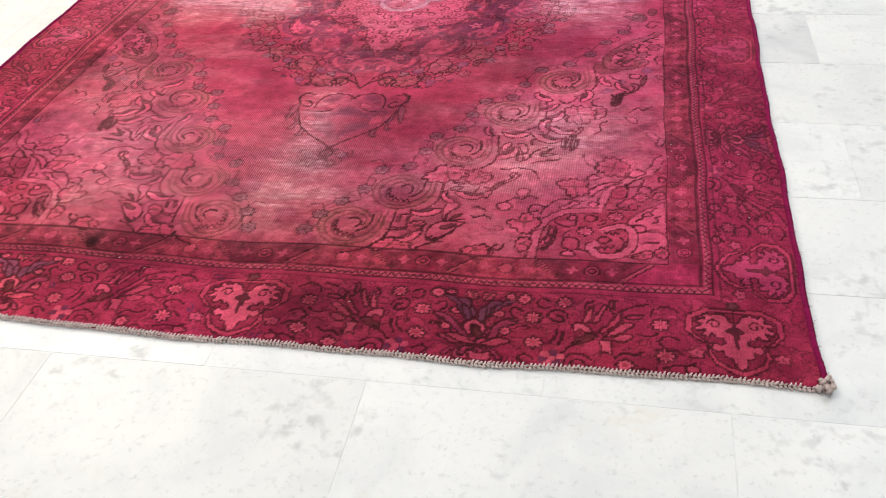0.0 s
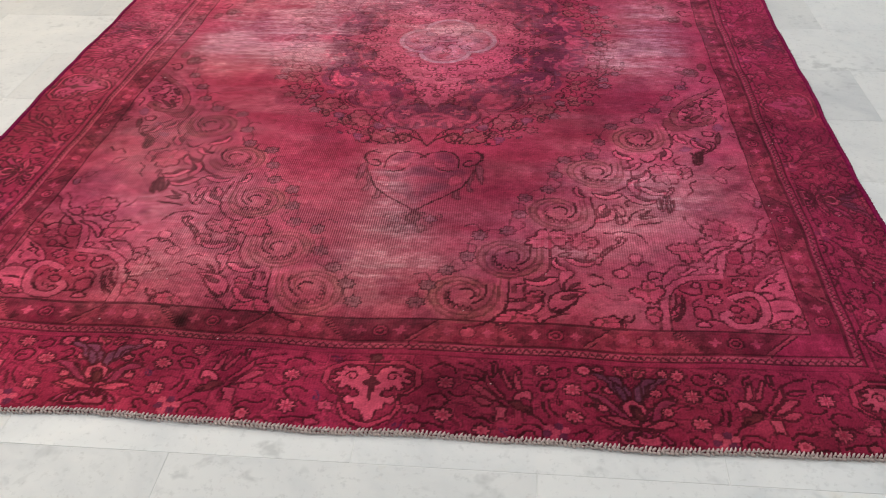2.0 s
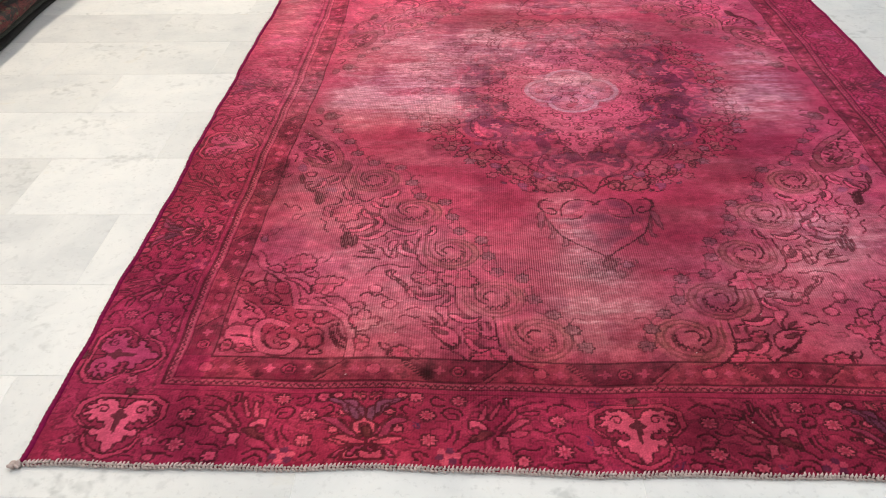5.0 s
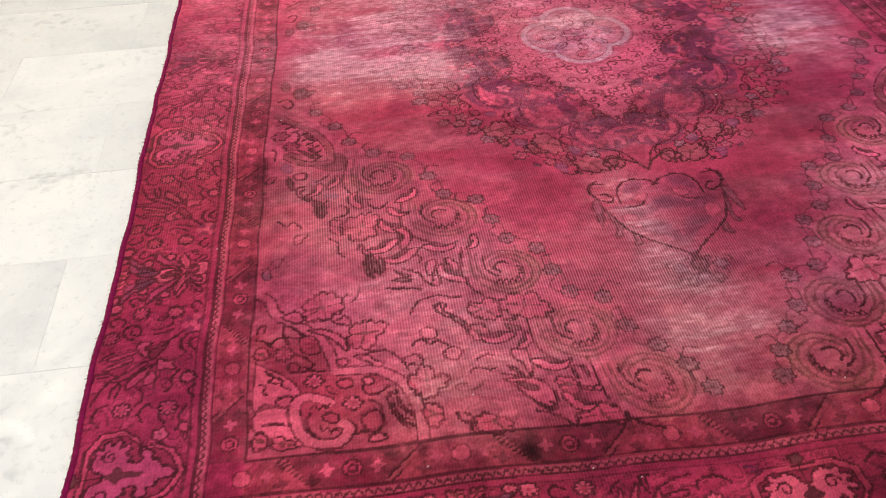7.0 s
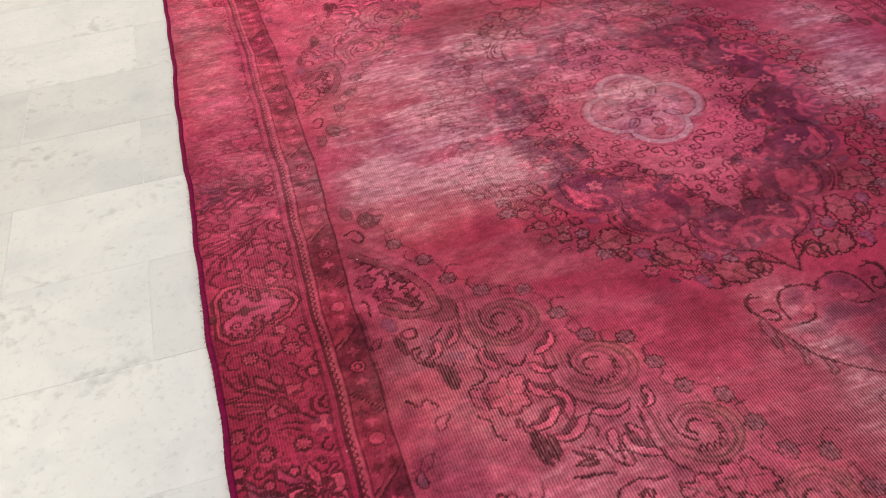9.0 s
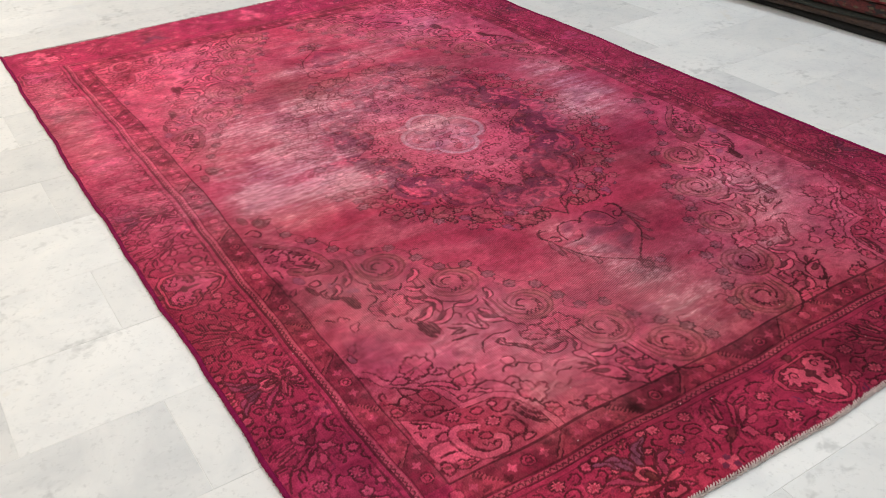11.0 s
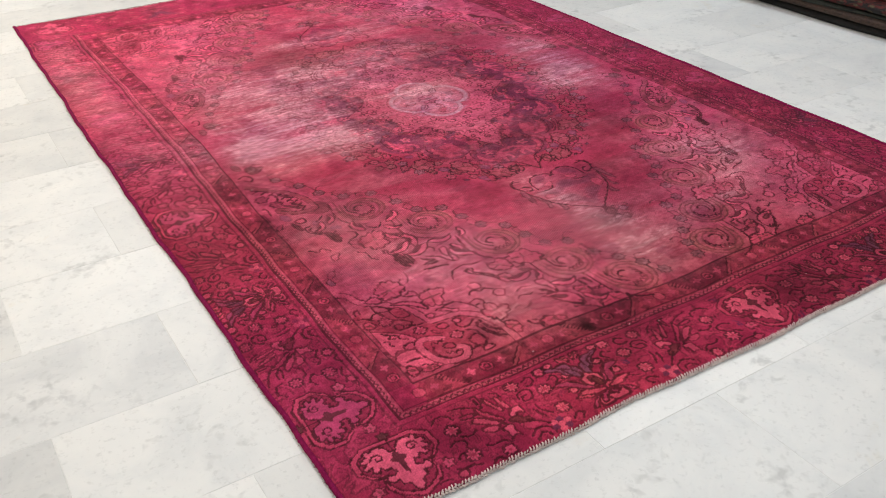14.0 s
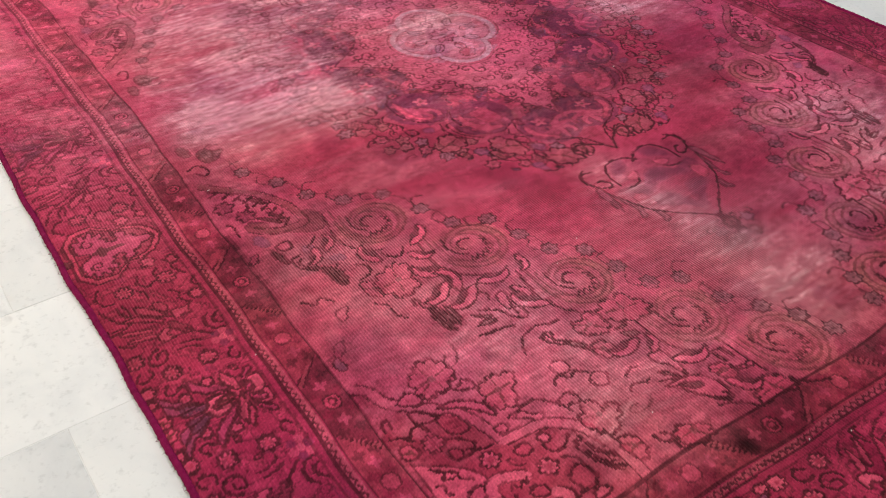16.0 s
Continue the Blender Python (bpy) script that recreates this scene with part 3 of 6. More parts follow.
def paint_guard(k):
    """The narrow band of little roundels round the field, its diagonal bars and the sawtooth line outside it."""
    k.mirrored()
    spans = (((FX0, FY0), (1, 0), (0, -1), FX1 - FX0, 0.068), ((FX0, FY1), (1, 0), (0, 1), FX1 - FX0, 0.070), ((FX0, FY0), (0, 1), (-1, 0), FY1 - FY0, 0.064), ((FX1, FY0), (0, 1), (1, 0), FY1 - FY0, 0.066))
    for n, ((x, y), (ax, ay), (bx, by), length, wide) in enumerate(spans):
        def at(u, v):
            return np.array([x + ax * u + bx * v, y + ay * u + by * v])
        along = n < 2
        step, first = (0.164, -0.005) if along else (0.170, 0.036)
        rr = np.random.default_rng(40 + n)
        for i in range(int(length / step) + 1):
            u, mid = first + i * step, 0.5 * wide
            ringed = i % 2 == (1 if along else 0)
            outer, inner = (0.36, 0.62) if ringed else (0.62, 0.36)
            lo, hi = max(0.0, u - 0.5 * step), min(length, u + 0.5 * step)
            cell = [at(max(0.0, u - step * outer), wide), at(min(length, u + step * outer), wide), at(min(length, u + step * inner), 0), at(max(0.0, u - step * inner), 0)]
            if hi - lo > 0.4 * step:
                k.fill(cell, (0.165, 0.015, 0.034) if ringed else (0.30, 0.030, 0.060), 0.85)
            for du, v, color, alpha in ((-0.23, 0.5, PINK, 0.80), (0.23, 0.5, PINK, 0.80), (-0.36, 0.24, INK, 0.55), (0.36, 0.24, INK, 0.55), (-0.36, 0.76, INK, 0.55), (0.36, 0.76, INK, 0.55), (-0.11, 0.2, DEEP, 0.7), (0.11, 0.8, DEEP, 0.7), (0.11, 0.2, DEEP, 0.7), (-0.11, 0.8, DEEP, 0.7)):
                if 0.01 < u + du * step < length - 0.01:
                    c = at(u + du * step, v * wide)
                    k.fill(ring(*c, 0.0135, 4, 0.55, angle=rr.uniform(-15, 15), n=18), color, alpha, take=False)
            c = at(u, mid)
            k.fill(ring(*c, 0.0150, n=18), RED if ringed else (0.46, 0.048, 0.100), 0.9)
            k.stroke(ring(*c, 0.0150, n=18), LINE * 0.9, INK, 0.9 if ringed else 0.7)
            if ringed:
                k.stroke(ring(*c, 0.0075, n=12), LINE * 0.8, INK, 0.85)
            e, lean = u + 0.5 * step, 0.17 * step * (-1 if ringed else 1)
            if 0.03 < e < length - 0.03:
                p, q = at(e + lean, wide * 0.92), at(e - lean, wide * 0.08)
                k.stroke([p, q], 0.0115, (0.33, 0.042, 0.072), 0.7, 0)
                way = (q - p) / np.linalg.norm(q - p)
                side = np.array([-way[1], way[0]])
                if ringed:
                    for o in (-0.0050, 0.0050):
                        k.stroke([p + o * side, q + o * side], LINE * 0.8, INK, 0.95)
                else:
                    for m in np.linspace(0.05, 0.95, 10):
                        c = p * (1 - m) + q * m
                        k.stroke([c - 0.0055 * side, c + 0.0055 * side + 0.002 * way], LINE * 0.75, INK, 0.9)
    for grow, width, color, a in ((0.002, 0.0030, INK, 0.85), (0.066, 0.0045, INK, 0.80), (0.078, 0.013, (0.42, 0.058, 0.105), 0.85), (0.0885, 0.0050, INK, 0.88), (0.104, 0.0045, INK, 0.55)):
        x0, x1, y0, y1 = FX0 - grow * 0.97, FX1 + grow * 0.97, FY0 - grow, FY1 + grow
        t = np.linspace(0, 1, 60)[:, None]
        for p, q in (((x0, y0), (x1, y0)), ((x1, y0), (x1, y1)), ((x1, y1), (x0, y1)), ((x0, y1), (x0, y0))):
            line = np.array(p) * (1 - t) + np.array(q) * t
            line[:, 1] += 0.003 * np.sin(line[:, 0] * 7.0 + 1.0)
            k.stroke(line, width, color, a, 0.6 if color == INK else 0)
    # sawtooth
    for (x0, y0), (x1, y1), (nx, ny) in (((FX0 - 0.076, FY0 - 0.079), (FX1 + 0.076, FY0 - 0.079), (0, 1)), ((FX0 - 0.076, FY1 + 0.079), (FX1 + 0.076, FY1 + 0.079), (0, 1)), ((FX0 - 0.077, FY0 - 0.079), (FX0 - 0.077, FY1 + 0.079), (1, 0)), ((FX1 + 0.077, FY0 - 0.079), (FX1 + 0.077, FY1 + 0.079), (1, 0))):
        n = int(math.hypot(x1 - x0, y1 - y0) / 0.0072)
        ax, ay = (x1 - x0) / n, (y1 - y0) / n
        teeth = [(x0 + ax * (i + 0.5) + nx * way, y0 + ay * (i + 0.5) + ny * (way + 0.003 * math.sin((x0 + ax * (i + 0.5)) * 7.0 + 1.0))) for i in range(n) for way in [0.0046 if i % 2 else -0.0046]]
        k.stroke(teeth, 0.0033, INK, 0.85)


# the vine of bluish flowers along the rim of a corner piece
RIM = [(0.350, 1.440), (0.389, 1.335), (0.436, 1.265), (0.470, 1.190), (0.520, 1.130), (0.592, 1.098), (0.628, 1.012), (0.652, 0.940), (0.716, 0.912), (0.738, 0.840), (0.757, 0.772), (0.810, 0.732), (0.824, 0.664), (0.846, 0.600), (0.905, 0.580), (0.926, 0.505), (0.965, 0.452), (1.000, 0.400), (1.020, 0.345)]
SCROLLS = [(0.925, 0.366, 0.076, 4), (0.836, 0.500, 0.075, 0), (0.734, 0.673, 0.072, -6), (0.640, 0.857, 0.074, -4), (0.525, 1.029, 0.072, -10)]


def flame(k, x, y, angle, size, flip):
    """A curled bright leaf beside a dark one."""
    shade = spline([(-0.8, 0.1), (-0.2, 0.55), (0.5, 0.60), (1.05, 1.0), (0.75, 0.30), (0.1, 0.15)], True, 4)
    bright = spline([(-1.0, -0.1), (-0.5, 0.25), (0.0, 0.12), (0.55, 0.30), (1.0, 0.85), (1.05, 0.25), (0.7, -0.2), (0.2, -0.4), (-0.4, -0.38)], True, 4)
    k.fill(ring(x, y, size * 1.05, n=16), (0.24, 0.034, 0.060), 0.45)
    k.fill(turned(shade, x, y, angle, size, flip), (0.105, 0.016, 0.030), 0.90, 0.6, keep=True)
    q = turned(bright, x, y, angle, size, flip)
    k.fill(q, (0.64, 0.074, 0.155), 0.95, keep=True)
    k.stroke(np.vstack([q, q[:1]]), LINE * 1.1, INK, 0.92, 0.7)


def corner_maps():
    return (lambda p: p, lambda p: np.stack([2 * AX - p[:, 0], p[:, 1]], 1), lambda p: np.stack([p[:, 0], 2 * AY - p[:, 1]], 1), lambda p: np.stack([2 * AX - p[:, 0], 2 * AY - p[:, 1]], 1))


def paint_corners(k):
    k.mirrored(*corner_maps())
    edge = [(FX0, FY0), (FX0, 1.40), (0.36, 1.31), (0.45, 1.18), (0.56, 1.07), (0.62, 0.95), (0.71, 0.85), (0.76, 0.74), (0.82, 0.62), (0.90, 0.54), (0.95, 0.44), (1.0, FY0)]
    # the inner corner: a two-lobed arc round a red ground
    arc = np.vstack([spline([(FX0, 0.690), (0.299, 0.660), (0.337, 0.603), (0.391, 0.553), (0.409, 0.510), (0.417, 0.471)]), spline([(0.417, 0.471), (0.479, 0.464), (0.519, 0.430), (0.536, 0.383), (0.542, FY0)])])
    k.fill(np.vstack([arc, [(FX0, FY0)]]), (0.29, 0.018, 0.048), 0.85, take=False)
    p = Pen(k)
    p.band(.283, .678, .299, .660, .305, .639, .319, .617, .337, .603, .355, .588, .374, .571, .391, .553, .402, .533, .409, .510, .415, .489, .417, .471)
    p.band(.417, .471, .450, .468, .479, .464, .502, .449, .519, .430, .530, .409, .536, .383, .540, .357, .542, .332, .542, .303)
    p.leaf(.372, .575, .398, .574, .419, .563, .435, .546, .441, .529, .436, .518, .423, .535, .406, .555)
    p.line(.450, .504, .473, .507, .498, .509, .513, .498, .526, .478, .535, .454)
    p.line(.526, .478, .542, .485, .557, .482, .559, .459, .540, .464)
    p.leaf(.418, .498, .433, .501, .439, .489, .426, .481)
    p.leaf(.456, .497, .471, .502, .483, .486, .498, .479, .487, .469, .471, .485)
    p.petals(.365, .625, .367, .645, .381, .652, .388, .661, .403, .663, .418, .653, .426, .636, .425, .617, .413, .610, .403, .601, .390, .604, .380, .600, .368, .609)
    p.leaf(.324, .613, .335, .623, .351, .624, .363, .606, .354, .595, .340, .601)
    p.petals(.447, .555, .451, .573, .465, .577, .475, .580, .487, .574, .501, .573, .501, .555, .488, .544, .479, .523, .462, .524, .448, .533, .442, .541)
    p.leaf(.414, .592, .427, .596, .435, .603, .447, .589, .444, .579, .428, .583)
    p.petals(.536, .431, .548, .436, .554, .447, .562, .451, .574, .438, .575, .428, .591, .426, .590, .407, .578, .397, .562, .384, .548, .393, .541, .402)
    p.petals(.550, .360, .562, .364, .572, .357, .575, .342, .571, .330, .560, .322, .550, .338)
    p.line(.598, .340, .604, .324, .616, .321, .621, .330, .612, .337)
    p.petals(.620, .318, .628, .322, .639, .322, .640, .302, .622, .302)
    p.line(.366, .543, .380, .542, .383, .531, .370, .531)
    p.ring(.358, .556, .378, .562, .389, .546, .393, .523, .377, .517, .361, .526)
    p.petals(.282, .533, .293, .543, .305, .531, .301, .520, .286, .521)
    p.line(.285, .581, .284, .594, .296, .597, .295, .582)
    p.line(.328, .589, .334, .566, .363, .559, .350, .580, .333, .592)
    p.line(.282, .566, .299, .558, .311, .542)
    p.line(.307, .550, .319, .563, .332, .562, .339, .546)
    p.line(.332, .517, .357, .518, .373, .503, .379, .492, .370, .481, .358, .477)
    p.ring(.337, .499, .345, .504, .356, .494, .353, .478, .340, .480)
    p.line(.364, .489, .380, .477, .400, .475)
    p.horn(.283, .504, .290, .507, .304, .495, .326, .477, .342, .460, .354, .440, .358, .419, .355, .405, .349, .394, .333, .399, .320, .403, .300, .410, .285, .397, .279, .415)
    p.line(.349, .397, .324, .399, .319, .417, .332, .424, .345, .420, .342, .409)
    p.horn(.280, .384, .301, .402, .340, .392, .346, .360, .354, .334, .366, .315, .311, .319, .301, .332, .281, .357)
    p.line(.300, .491, .312, .471, .307, .462, .320, .455)
    p.line(.313, .475, .328, .462, .326, .452, .340, .438)
    p.line(.292, .458, .301, .453, .296, .440, .305, .433)
    p.line(.296, .364, .315, .365, .329, .361)
    p.petals(.281, .340, .287, .348, .297, .345, .303, .330, .293, .318, .282, .322)
    p.petals(.311, .327, .318, .336, .333, .330, .346, .319, .335, .313, .317, .315)
    p.band(.404, .400, .386, .411, .368, .417, .354, .412, .346, .394, .346, .367, .353, .343, .365, .325, .385, .315, .407, .314, .422, .325, .430, .341, .420, .351)
    p.line(.370, .378, .362, .363, .369, .342, .382, .327)
    p.tick(.371, .389, .379, .397, .384, .385, .392, .394, .397, .386, .404, .398)
    p.tick(.383, .351, .388, .340, .395, .347, .401, .335, .408, .345, .412, .336)
    p.ring(.389, .370, .400, .378, .412, .372, .413, .358, .399, .356)
    p.line(.434, .328, .456, .332, .476, .333, .485, .342)
    p.ring(.417, .446, .439, .451, .442, .433, .428, .428, .419, .437)
    p.leaf(.458, .445, .470, .451, .477, .437, .466, .431)
    p.line(.458, .431, .462, .412, .481, .407, .500, .422)
    p.line(.500, .406, .506, .366, .516, .340, .530, .329)
    p.line(.510, .410, .515, .379, .528, .352)
    p.line(.495, .398, .499, .367, .509, .341, .522, .325)
    p.tick(.505, .405, .512, .390, .510, .374, .520, .360, .518, .347, .530, .339)
    p.ring(.450, .358, .464, .370, .478, .369, .485, .349, .476, .333, .456, .332)
    p.leaf(.457, .313, .464, .323, .477, .325, .486, .315, .471, .309)
    for x, y, r in ((0.331, 0.524, 0.0175), (0.380, 0.452, 0.0175), (0.439, 0.393, 0.0175)):
        k.fill(ring(x, y, r, n=20), CLARET, 0.7)
        rosette(k, x, y, r, BRIGHT, 8, heart=RED, line=LINE * 0.7)
    rr = np.random.default_rng(23)
    bay = np.vstack([arc, [(FX0, FY0)]])
    for _ in range(160):  # small curls and flowers in the red ground
        x, y, r = rr.uniform(FX0 + 0.015, 0.52), rr.uniform(FY0 + 0.015, 0.64), rr.uniform(0.009, 0.013)
        if inside_of(bay, x, y) and inside_of(bay, x + 0.016, y + 0.016) and k.free(x, y, r):
            hook(k, x, y, rr.uniform(0, 360), r * 1.4, INK)
            k.fill(ring(x, y, r, n=9), PINK, 0.0)
    # the rolled leaves along the rim
    for x, y, r, a in SCROLLS:
        scroll(k, x, y, r, a)
    for (x, y), (x2, y2) in zip(RIM[:-1], RIM[1:]):
        k.stroke(spline([(x, y), ((x + x2) / 2 + 0.008, (y + y2) / 2 + 0.010), (x2, y2)]), LINE * 0.8, a=0.6)
    for n, (x, y) in enumerate(RIM):
        berry(k, x, y, 0.0185, 20 + 47 * n % 130 - 40)
    # the curled leaf at the field's side and the sprays below it
    p.shape((.292, 1.330, .334, 1.300, .380, 1.255, .408, 1.205, .412, 1.160, .395, 1.125, .350, 1.120, .318, 1.140, .290, 1.180, .278, 1.240), BRIGHT, 0.80, 0)
    for i in range(9):  # teeth under the brown band
        t = i / 8
        x, y = (1 - t) ** 2 * 0.318 + 2 * t * (1 - t) * 0.405 + t * t * 0.404, (1 - t) ** 2 * 1.296 + 2 * t * (1 - t) * 1.235 + t * t * 1.140
        k.stroke([(x, y), (x - 0.024, y - 0.010 - 0.012 * t)], LINE * 1.5, INK, 0.95, 0.8)
    for x, y in ((0.306, 1.237), (0.335, 1.190)):
        rosette(k, x, y, 0.022, (0.34, 0.040, 0.080), 6, line=LINE * 1.1)
    p.brown_band(.295, 1.333, .324, 1.300, .358, 1.273, .391, 1.235, .417, 1.189, .425, 1.151, .421, 1.115, .400, 1.108, .366, 1.111, .337, 1.130, .325, 1.147, .333, 1.154, .350, 1.139)
    p.line(.343, 1.255, .350, 1.226, .344, 1.200)
    p.dark(.358, 1.245, .377, 1.229, .388, 1.208, .372, 1.216)
    p.line(.372, 1.197, .386, 1.184, .382, 1.172)
    p.dark(.351, 1.170, .372, 1.157, .387, 1.132, .370, 1.142)
    p.dark(.374, 1.180, .389, 1.163, .399, 1.138, .384, 1.153)
    p.line(.298, 1.303, .320, 1.292, .337, 1.270)
    p.line(.294, 1.135, .300, 1.166, .293, 1.182)
    p.mass(.370, 1.106, .402, 1.082, .436, 1.071, .454, 1.094, .455, 1.134, .433, 1.147, .428, 1.112, .401, 1.100)
    p.dark(.323, 1.072, .336, 1.041, .335, 1.008, .325, 1.033)
    p.leaf(.337, 1.070, .363, 1.074, .362, 1.053, .345, 1.050)
    p.line(.361, 1.022, .343, 1.017, .346, .989, .365, .968, .386, .950)
    p.line(.362, 1.010, .352, 1.004, .355, .988, .370, .972, .387, .961)
    p.dark(.372, .986, .388, .955, .393, .906, .384, .922, .380, .955)
    p.dark(.384, .973, .399, .942, .398, .903, .390, .921)
    p.dark(.395, .963, .408, .935, .403, .903, .398, .925)
    p.line(.402, .953, .408, .961)
    p.dim(.373, 1.032, .385, 1.043, .399, 1.034, .396, 1.018, .380, 1.017)
    p.dim(.402, .982, .418, .992, .434, .974, .422, .964)
    p.dim(.307, 1.101, .318, 1.120, .333, 1.105, .333, 1.080, .316, 1.082)
    p.line(.386, 1.035, .404, 1.048, .416, 1.063)
    p.line(.436, .943, .452, .928, .448, .906, .426, .900)
    p.petals(.416, .876, .429, .889, .444, .873, .441, .848, .425, .846)
    p.line(.491, .945, .504, .922, .520, .916, .534, .932)
    p.mass(.328, 1.435, .336, 1.459, .356, 1.463, .371, 1.445, .392, 1.443, .373, 1.423, .358, 1.409, .338, 1.409)
    p.mass(.297, 1.480, .309, 1.502, .322, 1.477, .318, 1.452, .305, 1.454)
    p.line(.294, 1.402, .315, 1.411, .330, 1.379, .317, 1.365, .303, 1.382)
    p.shade(.319, .936, .330, .945, .345, .926, .334, .906, .322, .912)
    p.line(.310, .904, .328, .885, .341, .897, .358, .874)
    p.shade(.369, .852, .388, .864, .401, .844, .391, .825)
    p.line(.412, .831, .429, .813, .426, .786, .440, .769)
    p.shade(.353, .774, .371, .780, .384, .759, .369, .746)
    p.shade(.477, .672, .493, .681, .504, .663, .491, .651)
    p.shade(.360, .702, .374, .712, .389, .692, .375, .679)
    k.stroke([(FX0 + 0.004, 0.985), (FX0 + 0.004, 1.150)], 0.008, INK, 0.7)
    # flowers, combed leaves and a calyx between the scrolls and the inner corner
    p.petals(.659, .586, .667, .592, .677, .588, .688, .599, .701, .589, .707, .569, .700, .554, .685, .551, .672, .557, .660, .566)
    p.petals(.715, .584, .725, .596, .742, .606, .758, .599, .770, .608, .784, .586, .798, .569, .791, .554, .769, .548, .743, .555, .722, .568)
    p.dark(.708, .546, .721, .548, .735, .548, .726, .541, .715, .541)
    p.dark(.709, .535, .721, .533, .738, .524, .734, .517, .718, .521)
    p.leaf(.707, .463, .716, .473, .734, .468, .738, .452, .739, .429, .731, .401, .726, .431, .714, .447)
    p.line(.650, .453, .663, .462, .679, .462)
    p.dark(.697, .433, .709, .426, .718, .412, .720, .401, .712, .412, .703, .421)
    p.line(.686, .414, .709, .407, .730, .400)
    p.leaf(.685, .401, .704, .402, .728, .399, .747, .390, .757, .374, .761, .355, .756, .334, .744, .332, .732, .336, .724, .348, .710, .362, .705, .376, .697, .389)
    p.dark(.703, .392, .722, .388, .736, .377, .726, .371, .712, .379)
    p.line(.705, .373, .719, .355, .733, .342, .745, .328)
    p.line(.748, .347, .754, .340, .746, .333, .740, .340)
    p.petals(.772, .390, .787, .393, .799, .385, .803, .374, .795, .358, .782, .363, .773, .377)
    p.dark(.802, .412, .809, .406, .810, .388, .805, .392)
    p.dark(.823, .416, .828, .410, .829, .391, .823, .393)
    p.line(.804, .367, .827, .359, .842, .360)
    p.line(.807, .372, .823, .367, .839, .368)
    p.petals(.789, .309, .797, .320, .809, .324, .822, .329, .835, .331, .845, .324, .855, .315, .861, .306, .857, .296, .840, .296, .818, .301, .798, .297)
    p.line(.805, .345, .813, .332, .820, .334)
    p.petals(.628, .318, .635, .329, .648, .330, .662, .323, .673, .319, .677, .305, .669, .298, .638, .300)
    p.shade(.703, .332, .721, .319, .739, .310, .758, .317, .779, .297, .737, .294, .714, .303)
    p.line(.722, .331, .745, .323, .763, .313, .779, .296)
    p.petals(.444, .858, .451, .882, .469, .891, .487, .896, .501, .894, .511, .872, .500, .852, .506, .837, .489, .827, .468, .821, .453, .837)
    p.dark(.490, .775, .499, .747, .505, .706, .497, .710, .491, .744)
    p.dark(.481, .764, .491, .737, .493, .696, .486, .704, .483, .736)
    p.dark(.475, .746, .483, .730, .486, .700, .478, .712)
    p.dark(.505, .754, .515, .740, .511, .707, .505, .720)
    p.line(.467, .785, .469, .801, .478, .794, .474, .777, .491, .759)
    p.dark(.531, .708, .547, .694, .560, .685, .547, .685)
    p.dark(.525, .680, .545, .683, .560, .673, .545, .671)
    p.line(.513, .661, .531, .655, .558, .651, .574, .643)
    p.line(.547, .710, .574, .689, .585, .662, .600, .647)
    p.leaf(.588, .697, .598, .722, .613, .720, .607, .699, .596, .678)
    p.line(.560, .733, .575, .745, .585, .734, .580, .720)
    p.leaf(.601, .677, .612, .666, .609, .649, .596, .651)
    p.line(.552, .584, .563, .607, .579, .618, .605, .622, .626, .612, .642, .613)
    p.line(.597, .592, .605, .603, .616, .594, .609, .579)
    p.line(.594, .596, .601, .578, .619, .562, .634, .546, .648, .522)
    p.line(.605, .598, .611, .580, .627, .566, .642, .549, .655, .526)
    p.dark(.624, .565, .639, .557, .645, .541, .633, .544)
    p.shade(.494, .621, .510, .631, .524, .618, .516, .603, .500, .601)
    p.shade(.486, .622, .505, .640, .528, .624, .520, .596, .497, .595)
    p.petals(.650, .529, .664, .538, .676, .530, .677, .509, .663, .501, .651, .511)
    p.leaf(.563, .537, .580, .545, .593, .531, .586, .517, .570, .519)
    p.line(.547, .509, .563, .519, .577, .506, .592, .511, .607, .496)
    p.leaf(.597, .481, .615, .491, .628, .477, .618, .459, .602, .464)
    p.line(.634, .425, .649, .435, .665, .425, .677, .429)
    # bright flaming leaves with dark hearts on the inner side of the rolled leaves
    rr = np.random.default_rng(29)
    for x, y, r, a in SCROLLS:
        for reach, count in ((0.100, 7), (0.138, 7)):
            for i in range(count):
                t = math.radians(150 + 165 * (i + rr.uniform(0.2, 0.8)) / count)
                fx, fy, size = x + reach * math.cos(t), y + reach * math.sin(t), rr.uniform(0.022, 0.034)
                if fx > FX0 + 0.02 and fy > FY0 + 0.02 and not (fx < 0.55 and fy < 0.62) and k.free(fx, fy, 0.018, 0.30):
                    flame(k, fx, fy, rr.uniform(-60, 120), size, rr.random() < 0.5)
    poly = np.array(edge)
    rr = np.random.default_rng(21)
